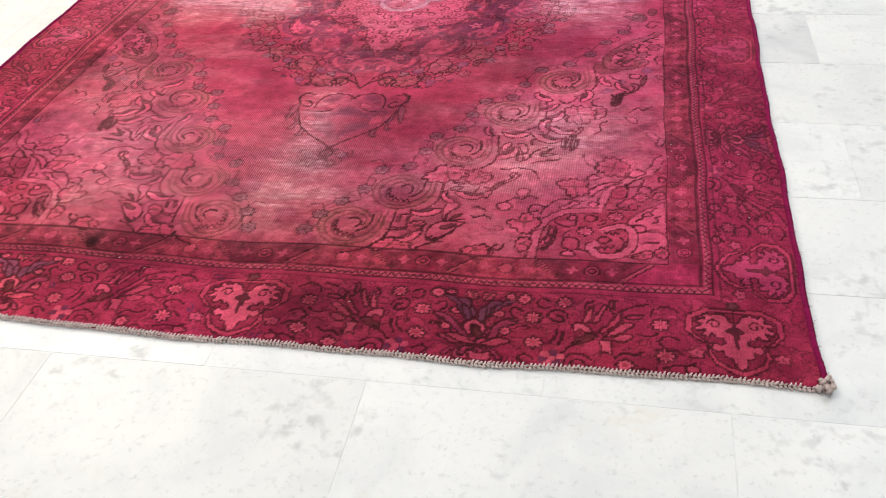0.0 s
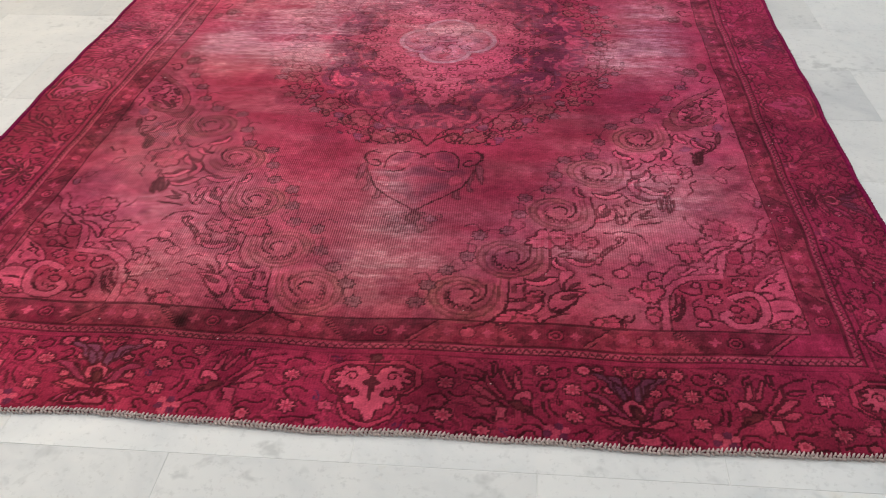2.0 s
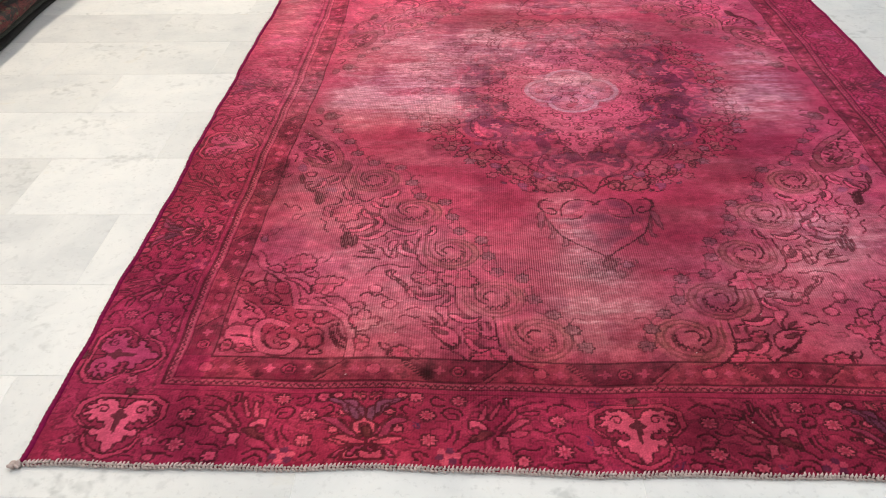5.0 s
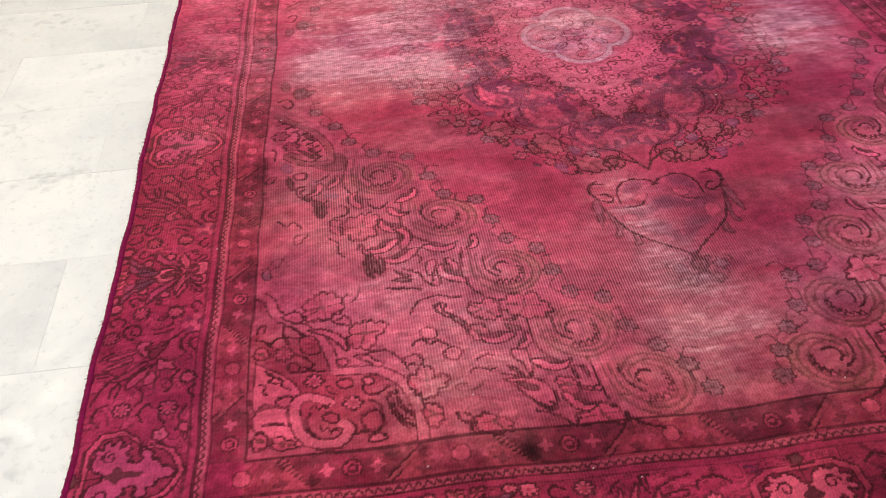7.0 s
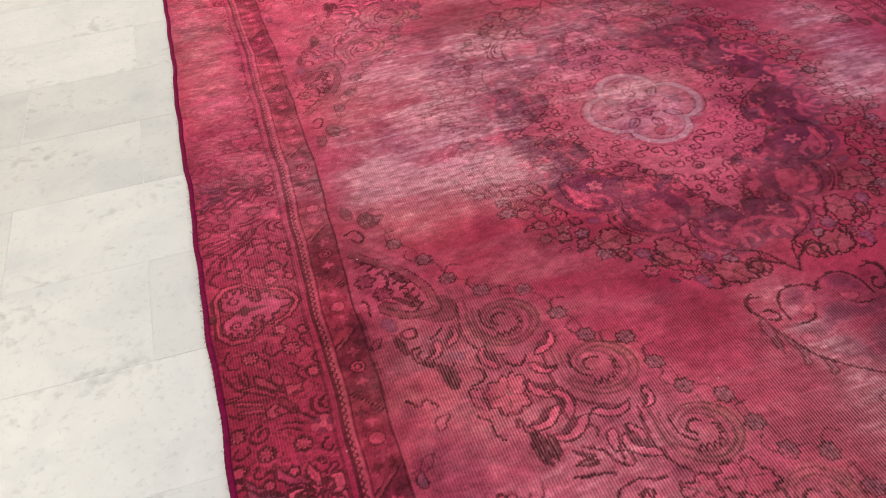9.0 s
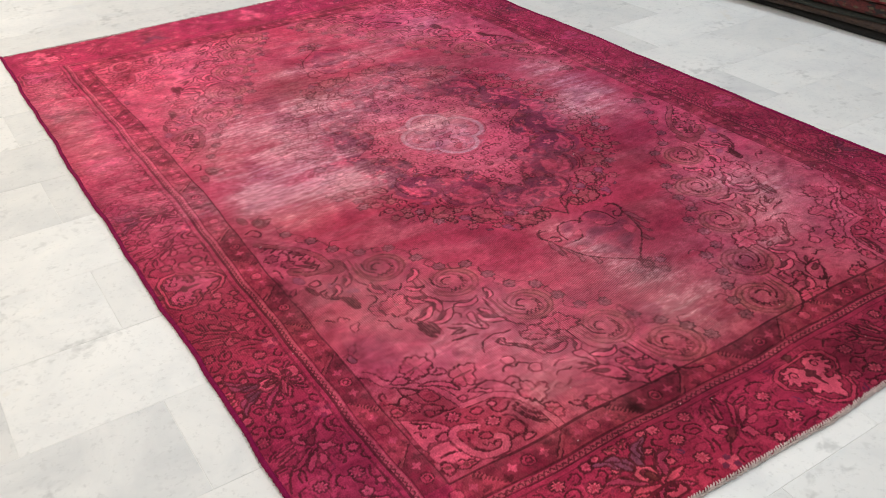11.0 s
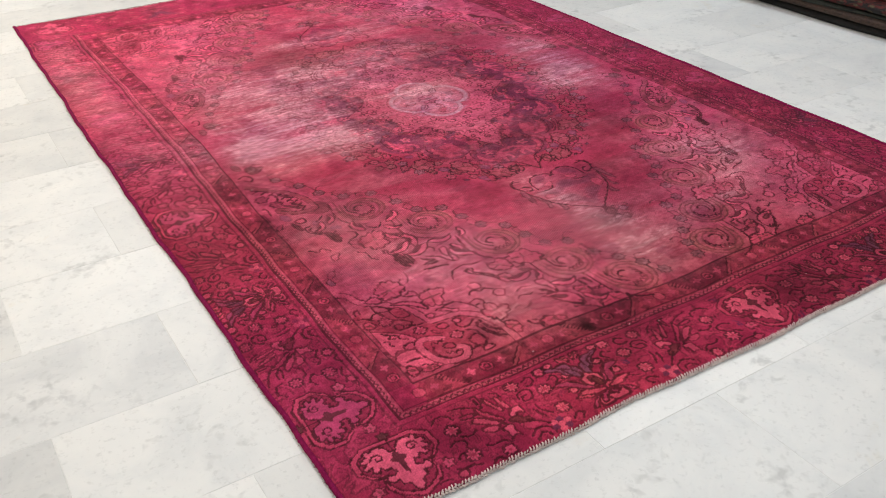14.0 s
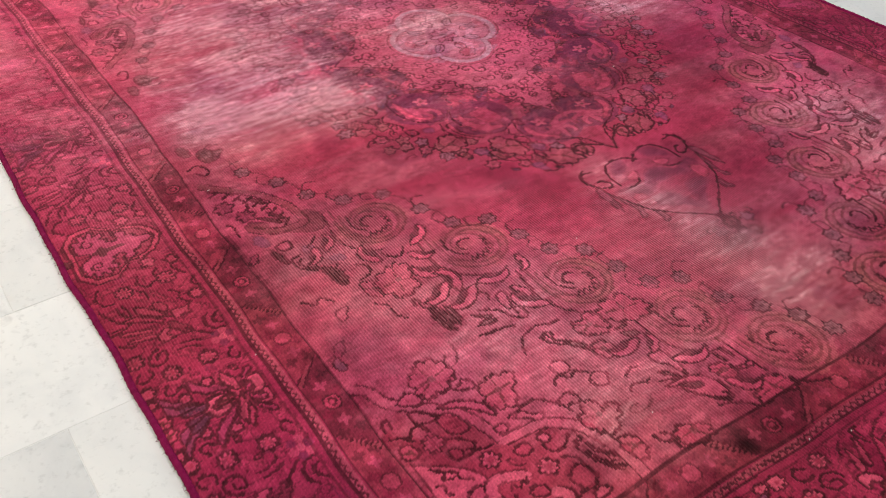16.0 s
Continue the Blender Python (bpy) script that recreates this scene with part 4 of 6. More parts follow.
    for _ in range(260):
        x, y = rr.uniform(FX0 + 0.01, 1.0), rr.uniform(FY0 + 0.01, 1.38)
        inside = False
        for (x0, y0), (x1, y1) in zip(poly, np.roll(poly, -1, 0)):
            if (y0 > y) != (y1 > y) and x < (x1 - x0) * (y - y0) / (y1 - y0) + x0:
                inside = not inside
        r = rr.uniform(0.015, 0.022)
        if inside and not (x < 0.54 and y < 0.60) and k.free(x, y, r):
            kind = rr.integers(0, 6)
            if kind < 2:
                leaf(k, x - r * 0.6, y - r * 0.3, rr.uniform(0, 120), r * 2.0, r * 0.9, PINK if rr.random() < 0.8 else BLUE, 0.4, LINE * 0.85, False)
            elif kind == 2:
                comma_leaf(k, x, y, rr.uniform(0, 360), r * 1.2, ROSE)
            elif kind == 3:
                comma_leaf(k, x, y, rr.uniform(0, 360), r * 1.1, BLUE)
            else:
                hook(k, x, y, rr.uniform(0, 360), r * 1.4, INK if rr.random() < 0.5 else BROWN)
            k.fill(ring(x, y, r, n=9), PINK, 0.0)


def four(p_center):
    cx, cy = p_center
    return (lambda p: p, lambda p: np.stack([2 * cx - p[:, 0], p[:, 1]], 1), lambda p: np.stack([p[:, 0], 2 * cy - p[:, 1]], 1), lambda p: np.stack([2 * cx - p[:, 0], 2 * cy - p[:, 1]], 1))


def scurl(k, x, y, angle, r, line=LINE):
    """An S of two small opposite spirals."""
    t = np.linspace(0, 6.0, 16)
    a = np.stack([-0.66 + (0.64 - 0.075 * t) * np.cos(t), (0.64 - 0.075 * t) * np.sin(t)], 1)
    k.stroke(turned(np.vstack([a[::-1], -a]), x, y, angle, r), line * 0.8, INK, 0.85)


def comma_leaf(k, x, y, angle, r, fill):
    p = spline([(-0.9, 0.0), (-0.3, 0.5), (0.5, 0.45), (1.0, -0.1), (0.6, 0.05), (0.1, -0.1), (-0.4, -0.3)], True, 4)
    k.fill(turned(p, x, y, angle, r), fill, 0.8)
    k.stroke(turned(np.vstack([p, p[:1]]), x, y, angle, r), LINE * 0.7, INK, 0.75)


def inside_of(poly, x, y):
    hit = False
    for (x0, y0), (x1, y1) in zip(poly, np.roll(poly, -1, 0)):
        if (y0 > y) != (y1 > y) and x < (x1 - x0) * (y - y0) / (y1 - y0) + x0:
            hit = not hit
    return hit


def smoke(k, zone, cell, seed, depth, color=(0.050, 0.006, 0.032)):
    """Blotches of dark dye inside a zone."""
    n = noise_sheet(k.low.shape, RUG_L / cell, RUG_W / cell, seed, 3, 0.55)
    a = (np.clip(0.30 + 2.8 * n, 0, 1) * zone * depth)[..., None]
    k.c = k.c * (1 - a) + np.array(color, np.float32) * a


def star_line():
    upper = spline([(MX - 0.330, MY), (MX - 0.225, MY - 0.078), (MX - 0.200, MY - 0.150), (MX - 0.222, MY - 0.197)])
    lower = spline([(MX - 0.222, MY - 0.197), (MX - 0.170, MY - 0.258), (MX - 0.080, MY - 0.285), (MX - 0.056, MY - 0.375), (MX - 0.012, MY - 0.455), (MX, MY - 0.490)])
    return np.vstack([upper, lower])


def lobe(k, x, y, r, angle):
    """A scalloped leaf of the medallion: dark ground, a fan of curled pink blades and a small star."""
    k.fill(ring(x, y, r * 1.04, 0, squash=0.96), (0.165, 0.018, 0.058), 0.80, take=False)
    out = math.radians(angle)
    for off in (-82, -48, -16, 16, 48, 82):
        t = out + math.radians(off)
        blade = spline([(-0.95, 0.10), (-0.2, 0.42), (0.55, 0.50), (1.0, 0.05), (0.75, -0.25), (0.62, 0.05), (0.2, 0.10), (-0.35, -0.12)], True, 4)
        q = turned(blade, x + 0.46 * r * math.cos(t), y + 0.46 * r * math.sin(t), math.degrees(t), 0.44 * r, off < 0)
        k.fill(q, (0.56, 0.062, 0.135) if abs(off) != 48 else (0.44, 0.042, 0.100), 0.85, take=False)
        k.stroke(q[:len(q) // 2], LINE * 0.7, UMBER, 0.55)
    sx, sy = x - 0.42 * r * math.cos(out), y - 0.42 * r * math.sin(out)
    k.fill(ring(sx, sy, 0.024, n=20), (0.13, 0.014, 0.050), 0.7, take=False)
    k.fill(ring(sx, sy, 0.020, 5, 0.55, angle=angle), (0.60, 0.085, 0.150), 0.95, take=False)
    k.fill(ring(sx, sy, 0.005, n=9), UMBER, 0.8, take=False)


def paint_medallion(k):
    k.mirrored(*four((MX, MY)))
    k.full[:] = False
    X, Y = k.xs[None, :], k.ys[:, None]
    lobes = [(1.048, 1.118, 0.072, -70), (0.938, 1.236, 0.074, -125), (0.836, 1.348, 0.072, -140), (0.762, 1.496, 0.072, -165), (0.738, 1.632, 0.064, 180)]
    ground = [(1.105, 1.06), (0.95, 1.12), (0.84, 1.21), (0.75, 1.34), (0.69, 1.50), (0.68, 1.632), (MX, MY)]
    k.fill(ground, (0.37, 0.033, 0.080), 0.6, take=False)
    # dark dye between the middle and the lobes
    reach = np.sqrt(((X - MX) / 0.385) ** 2 + ((Y - MY) / 0.525) ** 2)
    belt = np.clip(1 - np.abs(reach - 0.70) / 0.30, 0, 1)
    where = np.clip(0.50 + patches(k, [(1.29, 1.38, 0.13, 0.20, 0.55, 0), (1.07, 1.14, 0.14, 0.10, 0.35, 0), (0.83, 1.46, 0.10, 0.12, 0.35, 0)]), 0, 1)
    smoke(k, np.clip(1.9 * belt, 0, 1) * where, 0.060, 51, 1.0)
    star = star_line()
    poly = np.vstack([star, [(MX, MY)]])
    rr = np.random.default_rng(34)
    comma = spline([(-0.9, 0.0), (-0.3, 0.5), (0.5, 0.45), (1.0, -0.1), (0.6, 0.05), (0.1, -0.1), (-0.4, -0.3)], True, 4)
    for _ in range(150):  # swirling leaves, dark and bright, between the star and the lobes
        t, q = rr.uniform(math.pi, 1.5 * math.pi), rr.uniform(0.50, 1.0)
        x, y = MX + 0.385 * q * math.cos(t), MY + 0.53 * q * math.sin(t)
        if not inside_of(poly, x, y):
            blade = turned(comma, x, y, math.degrees(t) + rr.uniform(-80, 80), rr.uniform(0.022, 0.042), rr.random() < 0.5)
            tone = rr.random()
            k.fill(blade, (0.105, 0.013, 0.045) if tone < 0.48 else (0.56, 0.056, 0.118) if tone < 0.82 else (0.30, 0.050, 0.070), 0.70, take=False)
            if rr.random() < 0.45:
                k.stroke(blade, LINE * 0.7, UMBER, 0.6)
    rr = np.random.default_rng(33)
    for _ in range(500):
        t, q = rr.uniform(math.pi, 1.5 * math.pi), rr.uniform(0.45, 1.0)
        x, y, r = MX + 0.37 * q * math.cos(t), MY + 0.50 * q * math.sin(t), rr.uniform(0.009, 0.016)
        if not inside_of(poly, x, y) and k.free(x, y, r):
            kind = rr.integers(0, 5)
            if kind == 0:
                rosette(k, x, y, r, RED if rr.random() < 0.4 else PINK, 6, line=LINE * 0.7)
            elif kind < 3:
                comma_leaf(k, x, y, rr.uniform(0, 360), r, (PINK, RED, BLUE)[rr.integers(0, 3)])
            else:
                hook(k, x, y, rr.uniform(0, 360), r * 1.2, INK if rr.random() < 0.6 else BLUE)
            k.fill(ring(x, y, r, n=9), PINK, 0.0)
    for x, y, r, angle in lobes:
        lobe(k, x, y, r, angle)
    # the pointed pink middle with its tendrils
    k.fill(poly, (0.48, 0.060, 0.122), 0.95, take=False)
    k.stroke(star, LINE * 0.9, INK, 0.85)
    rr = np.random.default_rng(35)
    k.full[:] = False
    k.fill(ring(MX, MY, 0.165, 4, 0.12, 1.05), PINK, 0.0)
    for _ in range(900):
        x, y = rr.uniform(MX - 0.29, MX), rr.uniform(MY - 0.49, MY)
        r = rr.uniform(0.018, 0.026)
        if inside_of(poly, x, y) and k.free(x, y, r):
            if rr.random() < 0.86:
                scurl(k, x, y, rr.uniform(0, 180), r * 1.06, LINE * 1.5)
            else:
                rosette(k, x, y, r * 0.85, RED, 6, line=LINE * 0.7)
            k.fill(ring(x, y, r, n=9), PINK, 0.0)
    for _ in range(900):
        x, y = rr.uniform(MX - 0.29, MX), rr.uniform(MY - 0.49, MY)
        if inside_of(poly, x, y) and k.free(x, y, 0.006):
            k.stroke(ring(x, y, 0.0075, n=10)[:7], LINE * 0.7, INK, 0.6)
            k.fill(ring(x, y, 0.006, n=9), PINK, 0.0)
    # the pale clouded quatrefoil in the very middle
    def foil(r):
        t = np.linspace(0, math.tau, 90)
        q = r * (0.69 + 0.31 * np.abs(np.cos(2 * t)) ** 0.7)
        return np.stack([MX + 0.92 * q * np.cos(t), MY + 1.04 * q * np.sin(t)], 1)

    k.mirrored()
    k.fill(foil(0.158), (0.49, 0.115, 0.185), 0.88, take=False)
    k.stroke(foil(0.156), 0.015, (0.50, 0.235, 0.315), 0.72, 0)
    k.stroke(foil(0.172), LINE * 0.9, UMBER, 0.75)
    k.stroke(foil(0.143), LINE * 0.7, BROWN, 0.6)
    rosette(k, MX, MY, 0.042, (0.46, 0.06, 0.12), 8, line=LINE * 0.7)
    for i in range(8):
        t = math.tau * i / 8
        leaf(k, MX + 0.055 * math.cos(t), MY + 0.055 * math.sin(t), math.degrees(t), 0.045, 0.024, LILAC if i % 2 else (0.42, 0.05, 0.10), 0.25, LINE * 0.55)
    for dx, dy in ((0.115, 0), (-0.115, 0), (0, 0.115), (0, -0.115)):
        k.fill(ring(MX + dx, MY + dy, 0.024, 5, 0.25), (0.38, 0.045, 0.09), 0.85, take=False)
        k.stroke(ring(MX + dx, MY + dy, 0.024, 5, 0.25), LINE * 0.7, BROWN, 0.8)
    # clusters of small flowers and tendrils round the lobes
    k.mirrored(*four((MX, MY)))
    k.full[:] = False
    for x, y, r, angle in lobes:
        k.fill(ring(x, y, r * 1.02, 0, squash=0.95), PINK, 0.0)
    vine = spline([(1.06, 1.015), (0.985, 1.010), (0.915, 1.060), (0.845, 1.130), (0.765, 1.195), (0.705, 1.285), (0.665, 1.39), (0.645, 1.51), (0.640, 1.632)])
    k.stroke(vine, LINE * 0.7, INK, 0.6)
    rr = np.random.default_rng(52)
    for wave in range(2):
        for _ in range(420):
            n = rr.integers(0, len(vine))
            d = vine[n] - (MX, MY)
            off = rr.normal(0, 0.020)
            x, y = vine[n] + d / np.linalg.norm(d) * off
            r = rr.uniform(0.015, 0.021) if wave == 0 else rr.uniform(0.008, 0.012)
            if k.free(x, y, r * 0.85):
                if wave == 0:
                    cloud_flower(k, x, y, r * 1.08, ((0.32, 0.060, 0.085), (0.40, 0.055, 0.10), (0.28, 0.080, 0.13))[rr.integers(0, 3)], rr.uniform(0, 90), 5 + rr.integers(0, 2))
                elif rr.random() < 0.6:
                    hook(k, x, y, rr.uniform(0, 360), r * 1.6, INK)
                else:
                    comma_leaf(k, x, y, rr.uniform(0, 360), r * 1.2, BLUE)
                k.fill(ring(x, y, r, n=9), PINK, 0.0)
    # the lobes' rims, crescents and the flowers beyond them
    p = Pen(k, petal_fill=(0.36, 0.050, 0.085), body=0.8, weight=1.0)
    p.line(1.401, 1.426, 1.424, 1.406, 1.429, 1.367, 1.420, 1.323, 1.401, 1.292, 1.369, 1.275, 1.342, 1.280)
    p.crescent(1.411, 1.402, 1.420, 1.366, 1.411, 1.325, 1.391, 1.296, 1.360, 1.291, 1.386, 1.309, 1.401, 1.342, 1.402, 1.379)
    p.line(1.318, 1.293, 1.331, 1.268, 1.330, 1.234, 1.316, 1.193, 1.292, 1.165, 1.260, 1.161, 1.231, 1.177)
    p.crescent(1.307, 1.272, 1.321, 1.255, 1.319, 1.222, 1.304, 1.189, 1.277, 1.173, 1.245, 1.179, 1.277, 1.200, 1.297, 1.218, 1.308, 1.249)
    p.crescent(1.241, 1.268, 1.264, 1.269, 1.288, 1.259, 1.271, 1.207, 1.246, 1.203, 1.227, 1.215)
    p.line(1.222, 1.170, 1.234, 1.145, 1.230, 1.112, 1.206, 1.079, 1.172, 1.056, 1.149, 1.046, 1.133, 1.025, 1.119, .989)
    p.crescent(1.211, 1.149, 1.224, 1.131, 1.220, 1.106, 1.197, 1.081, 1.168, 1.064, 1.186, 1.088, 1.204, 1.109)
    p.ring(1.205, 1.182, 1.218, 1.187, 1.221, 1.171, 1.207, 1.157)
    p.line(1.340, 1.252, 1.359, 1.248, 1.354, 1.207, 1.328, 1.171, 1.314, 1.161)
    p.line(1.340, 1.232, 1.346, 1.222, 1.340, 1.199, 1.323, 1.180)
    p.line(1.368, 1.260, 1.374, 1.231, 1.357, 1.193, 1.333, 1.157)
    p.petals(1.280, 1.128, 1.301, 1.142, 1.316, 1.129, 1.320, 1.103, 1.303, 1.073, 1.280, 1.065, 1.270, 1.087)
    p.ring(1.242, 1.117, 1.257, 1.125, 1.265, 1.110, 1.253, 1.090, 1.239, 1.095)
    p.petals(1.366, 1.191, 1.388, 1.212, 1.406, 1.203, 1.410, 1.177, 1.425, 1.174, 1.407, 1.154, 1.381, 1.156, 1.363, 1.165)
    p.dim(1.345, 1.123, 1.364, 1.130, 1.372, 1.116, 1.354, 1.096, 1.342, 1.078, 1.339, 1.099)
    p.petals(1.386, 1.131, 1.399, 1.137, 1.402, 1.123, 1.389, 1.110)
    p.petals(1.190, 1.010, 1.211, 1.034, 1.231, 1.038, 1.247, 1.028, 1.249, 1.004, 1.230, .980, 1.205, .980, 1.188, .987)
    p.dim(1.230, 1.074, 1.250, 1.081, 1.257, 1.062, 1.241, 1.048, 1.228, 1.055)
    p.dim(1.274, 1.013, 1.296, 1.019, 1.300, 1.002, 1.280, .975, 1.276, .994)
    p.line(1.289, 1.044, 1.299, 1.062, 1.311, 1.059, 1.305, 1.041)
    p.line(1.263, 1.025, 1.254, .994, 1.265, .971, 1.289, .980)
    p.petals(1.154, 1.012, 1.172, 1.027, 1.181, 1.012, 1.167, .987, 1.152, .989)
    p.line(1.147, 1.037, 1.151, 1.017, 1.134, .997)
    p.dim(1.391, 1.256, 1.412, 1.266, 1.418, 1.251, 1.398, 1.238)
    p.petals(1.326, 1.094, 1.341, 1.104, 1.342, 1.083, 1.327, 1.066)
    p.ring(1.434, 1.276, 1.452, 1.279, 1.449, 1.256, 1.431, 1.254)
    p.line(1.459, 1.361, 1.470, 1.341, 1.447, 1.303, 1.454, 1.284)
    p.petals(1.468, 1.413, 1.491, 1.424, 1.493, 1.398, 1.470, 1.378)
    p.line(1.246, 1.161, 1.259, 1.140, 1.241, 1.117)
    p.line(1.257, 1.057, 1.266, 1.043, 1.250, 1.018)
    # the cusp and the pendant
    cusp = spline([(1.105, 0.960), (1.082, 0.995), (1.04, 1.020), (1.015, 1.00), (1.035, 0.985), (1.05, 1.0)])
    k.stroke(cusp, 0.009, BROWN, 0.5)
    k.stroke(cusp, LINE * 0.9)
    p.glow(1.099, .905, 1.117, .923, 1.145, .933, 1.175, .928, 1.191, .903, 1.194, .860, 1.221, .807, 1.205, .765, 1.178, .733, 1.144, .702, 1.119, .680, 1.104, .700, 1.103, .783, 1.096, .854)
    p.faint(1.099, .903, 1.117, .921, 1.145, .931, 1.174, .925, 1.190, .901, 1.194, .875, 1.195, .854)
    p.faint(1.224, .811, 1.206, .765, 1.179, .732, 1.145, .702, 1.120, .679, 1.110, .664, 1.117, .644, 1.119, .627)
    p.faint(1.215, .925, 1.239, .927, 1.248, .906, 1.241, .879, 1.220, .862, 1.205, .869, 1.217, .890, 1.227, .888)
    p.faint(1.228, .938, 1.248, .923, 1.251, .892)
    p.plume(1.239, .873, 1.254, .856, 1.255, .823, 1.254, .784, 1.245, .803, 1.241, .828, 1.236, .845)
    p.plume(1.235, .849, 1.231, .809, 1.226, .771, 1.236, .747, 1.220, .751, 1.220, .792)
    p.plume(1.198, .748, 1.200, .730, 1.207, .715, 1.190, .719, 1.190, .743)
    p.haze(1.131, .927, 1.161, .923, 1.180, .901, 1.180, .873, 1.160, .883, 1.137, .896)
    p.haze(1.090, .855, 1.126, .854, 1.156, .829, 1.202, .847, 1.213, .829, 1.166, .797, 1.130, .812, 1.096, .817)
    p.haze(1.130, .778, 1.172, .781, 1.177, .757, 1.136, .727, 1.110, .695, 1.107, .732)
    p.crescent(1.132, .874, 1.151, .876, 1.167, .861, 1.146, .851)
    p.crescent(1.182, .814, 1.204, .810, 1.204, .785, 1.181, .768, 1.173, .784)
    p.haze(1.101, .683, 1.109, .661, 1.115, .618, 1.129, .582, 1.107, .588, 1.094, .619)
    p.faint(1.104, .669, 1.101, .640, 1.108, .616)
    p.faint(1.107, .632, 1.116, .609, 1.127, .591)
    p.faint(1.143, .851, 1.162, .838, 1.184, .838)
    for x, y, r in ((1.105, 0.640, 0.020), (1.066, 0.632, 0.016), (1.082, 0.596, 0.016)):
        cloud_flower(k, x, y, r, (0.26, 0.075, 0.125) if x < 1.08 else (0.30, 0.060, 0.090), 20)
        hook(k, x - 0.012, y + 0.012, 200, 0.016, INK)


def patches(k, spots):
    """The sum of soft oblong patches: place, half sizes, strength, lean."""
    out = np.zeros_like(k.low)
    for x, y, sx, sy, a, lean in spots:
        u, v = k.xs[None, :] - x, k.ys[:, None] - y
        u = u - lean * v
        out += a * np.exp(-((u / sx) ** 2 + (v / sy) ** 2))
    return out


def soften(m, n):
    """A box blur, twice, over n knots."""
    for _ in range(2):
        for axis in (0, 1):
            c = np.cumsum(np.concatenate([np.repeat(m.take([0], axis), n + 1, axis), m, np.repeat(m.take([-1], axis), n, axis)], axis), axis, dtype=np.float64)
            hi, lo = c.take(range(2 * n + 1, c.shape[axis]), axis), c.take(range(0, c.shape[axis] - 2 * n - 1), axis)
            m = ((hi - lo) / (2 * n + 1)).astype(np.float32)
    return m


def arabesque(k, zone, cell, seed, strength, lift_to=PINK, both=True, contrast=0.45):
    """Fills a zone with curling outlines of leaves and petals, mirrored as the rug is."""
    ny, nx = k.low.shape
    quarter = (int(1.75 / k.dy), int(1.12 / k.dx))
    n = noise_sheet(quarter, 1.75 / cell, 1.12 / cell, seed, 2, 0.55)
    wx, wy = noise_sheet(quarter, 1.75 / (2.2 * cell), 1.12 / (2.2 * cell), seed + 1, 2), noise_sheet(quarter, 1.75 / (2.2 * cell), 1.12 / (2.2 * cell), seed + 2, 2)
    iy, ix = np.mgrid[0:quarter[0], 0:quarter[1]]
    reach = 1.1 * cell / k.dx
    n = n[np.clip(iy + reach * wy, 0, quarter[0] - 1).astype(int), np.clip(ix + reach * wx, 0, quarter[1] - 1).astype(int)]
    jx = np.clip((np.abs(k.xs - AX) / k.dx).astype(int), 0, quarter[1] - 1)
    jy = np.clip((np.abs(k.ys - AY) / k.dy).astype(int), 0, quarter[0] - 1)
    n = n[jy][:, jx]
    gy, gx = np.gradient(n)
    steep = np.sqrt(gx * gx + gy * gy) + 1e-4
    ink = np.zeros_like(n)
    for level in ((-0.16, 0.10, 0.34) if both else (0.0, 0.3)):
        ink = np.maximum(ink, (np.abs(n - level) / steep < 0.60).astype(np.float32))
    z = zone * (~k.full) * (1 - 0.7 * k.kept)
    up = (np.clip((n - 0.10) * 9, 0, 1) * z * contrast)[..., None]
    k.c = k.c * (1 - up) + np.array(lift_to, np.float32) * up
    down = (np.clip((-0.16 - n) * 9, 0, 1) * z * contrast * 0.7)[..., None]
    k.c = k.c * (1 - down) + np.array(DEEP, np.float32) * down
    a = np.clip(ink * z * strength, 0, 1)[..., None]
    k.c = k.c * (1 - a) + np.array(INK, np.float32) * a
    k.low = np.maximum(k.low, 0.6 * a[..., 0])


# wear, dye tone and painted-in brightness over the sheet: place, half sizes, strength, lean
FADE_BORDERS = [(0.05, 2.2, 0.2, 0.62, 1.05, 0), (1, 3.2, 1.3, 0.20, 0.85, 0), (2.1, 1.7, 0.13, 1.1, 0.52, 0)]
FADE_BACK = [(0.4, 2.55, 0.25, 0.35, 0.4, 0), (1.2, 2.4, 0.5, 0.4, 0.35, 0)]
FADE_CENTRE = [(0.55, 1.85, 0.25, 0.3, 0.25, 0), (0.67, 1.54, 0.12, 0.2, 0.32, 0), (0.8, 1.85, 0.15, 0.15, 0.18, 0)]
FADE_FRONT = [(1.09, 0.61, 0.07, 0.05, 0.35, 0)]
WORN_CENTRE = [(0.48, 1.62, 0.26, 0.17, 0.52, 0.2), (0.66, 1.50, 0.15, 0.13, 0.42, 0), (1.7, 1.62, 0.13, 0.16, 0.98, 0), (1.58, 1.48, 0.1, 0.1, 0.35, 0), (1.105, 1.64, 0.14, 0.13, 0.5, 0), (0.35, 1.75, 0.1, 0.2, 0.25, 0), (0.62, 1.78, 0.16, 0.28, 0.5, 0), (0.7, 1.5, 0.09, 0.14, 0.45, 0), (0.9, 1.95, 0.3, 0.2, 0.25, 0), (1.75, 1.85, 0.12, 0.2, 0.4, 0)]
WORN_BACK = [(1.06, 2.43, 0.16, 0.06, 0.75, 0), (1.66, 2.57, 0.12, 0.17, 0.6, 0), (0.55, 2.33, 0.16, 0.12, 0.45, 0), (0.95, 2.75, 0.3, 0.12, 0.15, 0), (1.4, 2.35, 0.15, 0.2, 0.2, 0), (0.72, 2.12, 0.28, 0.14, 0.32, 0), (0.45, 2, 0.15, 0.3, 0.3, 0), (1.1, 2.1, 0.3, 0.15, 0.25, 0)]
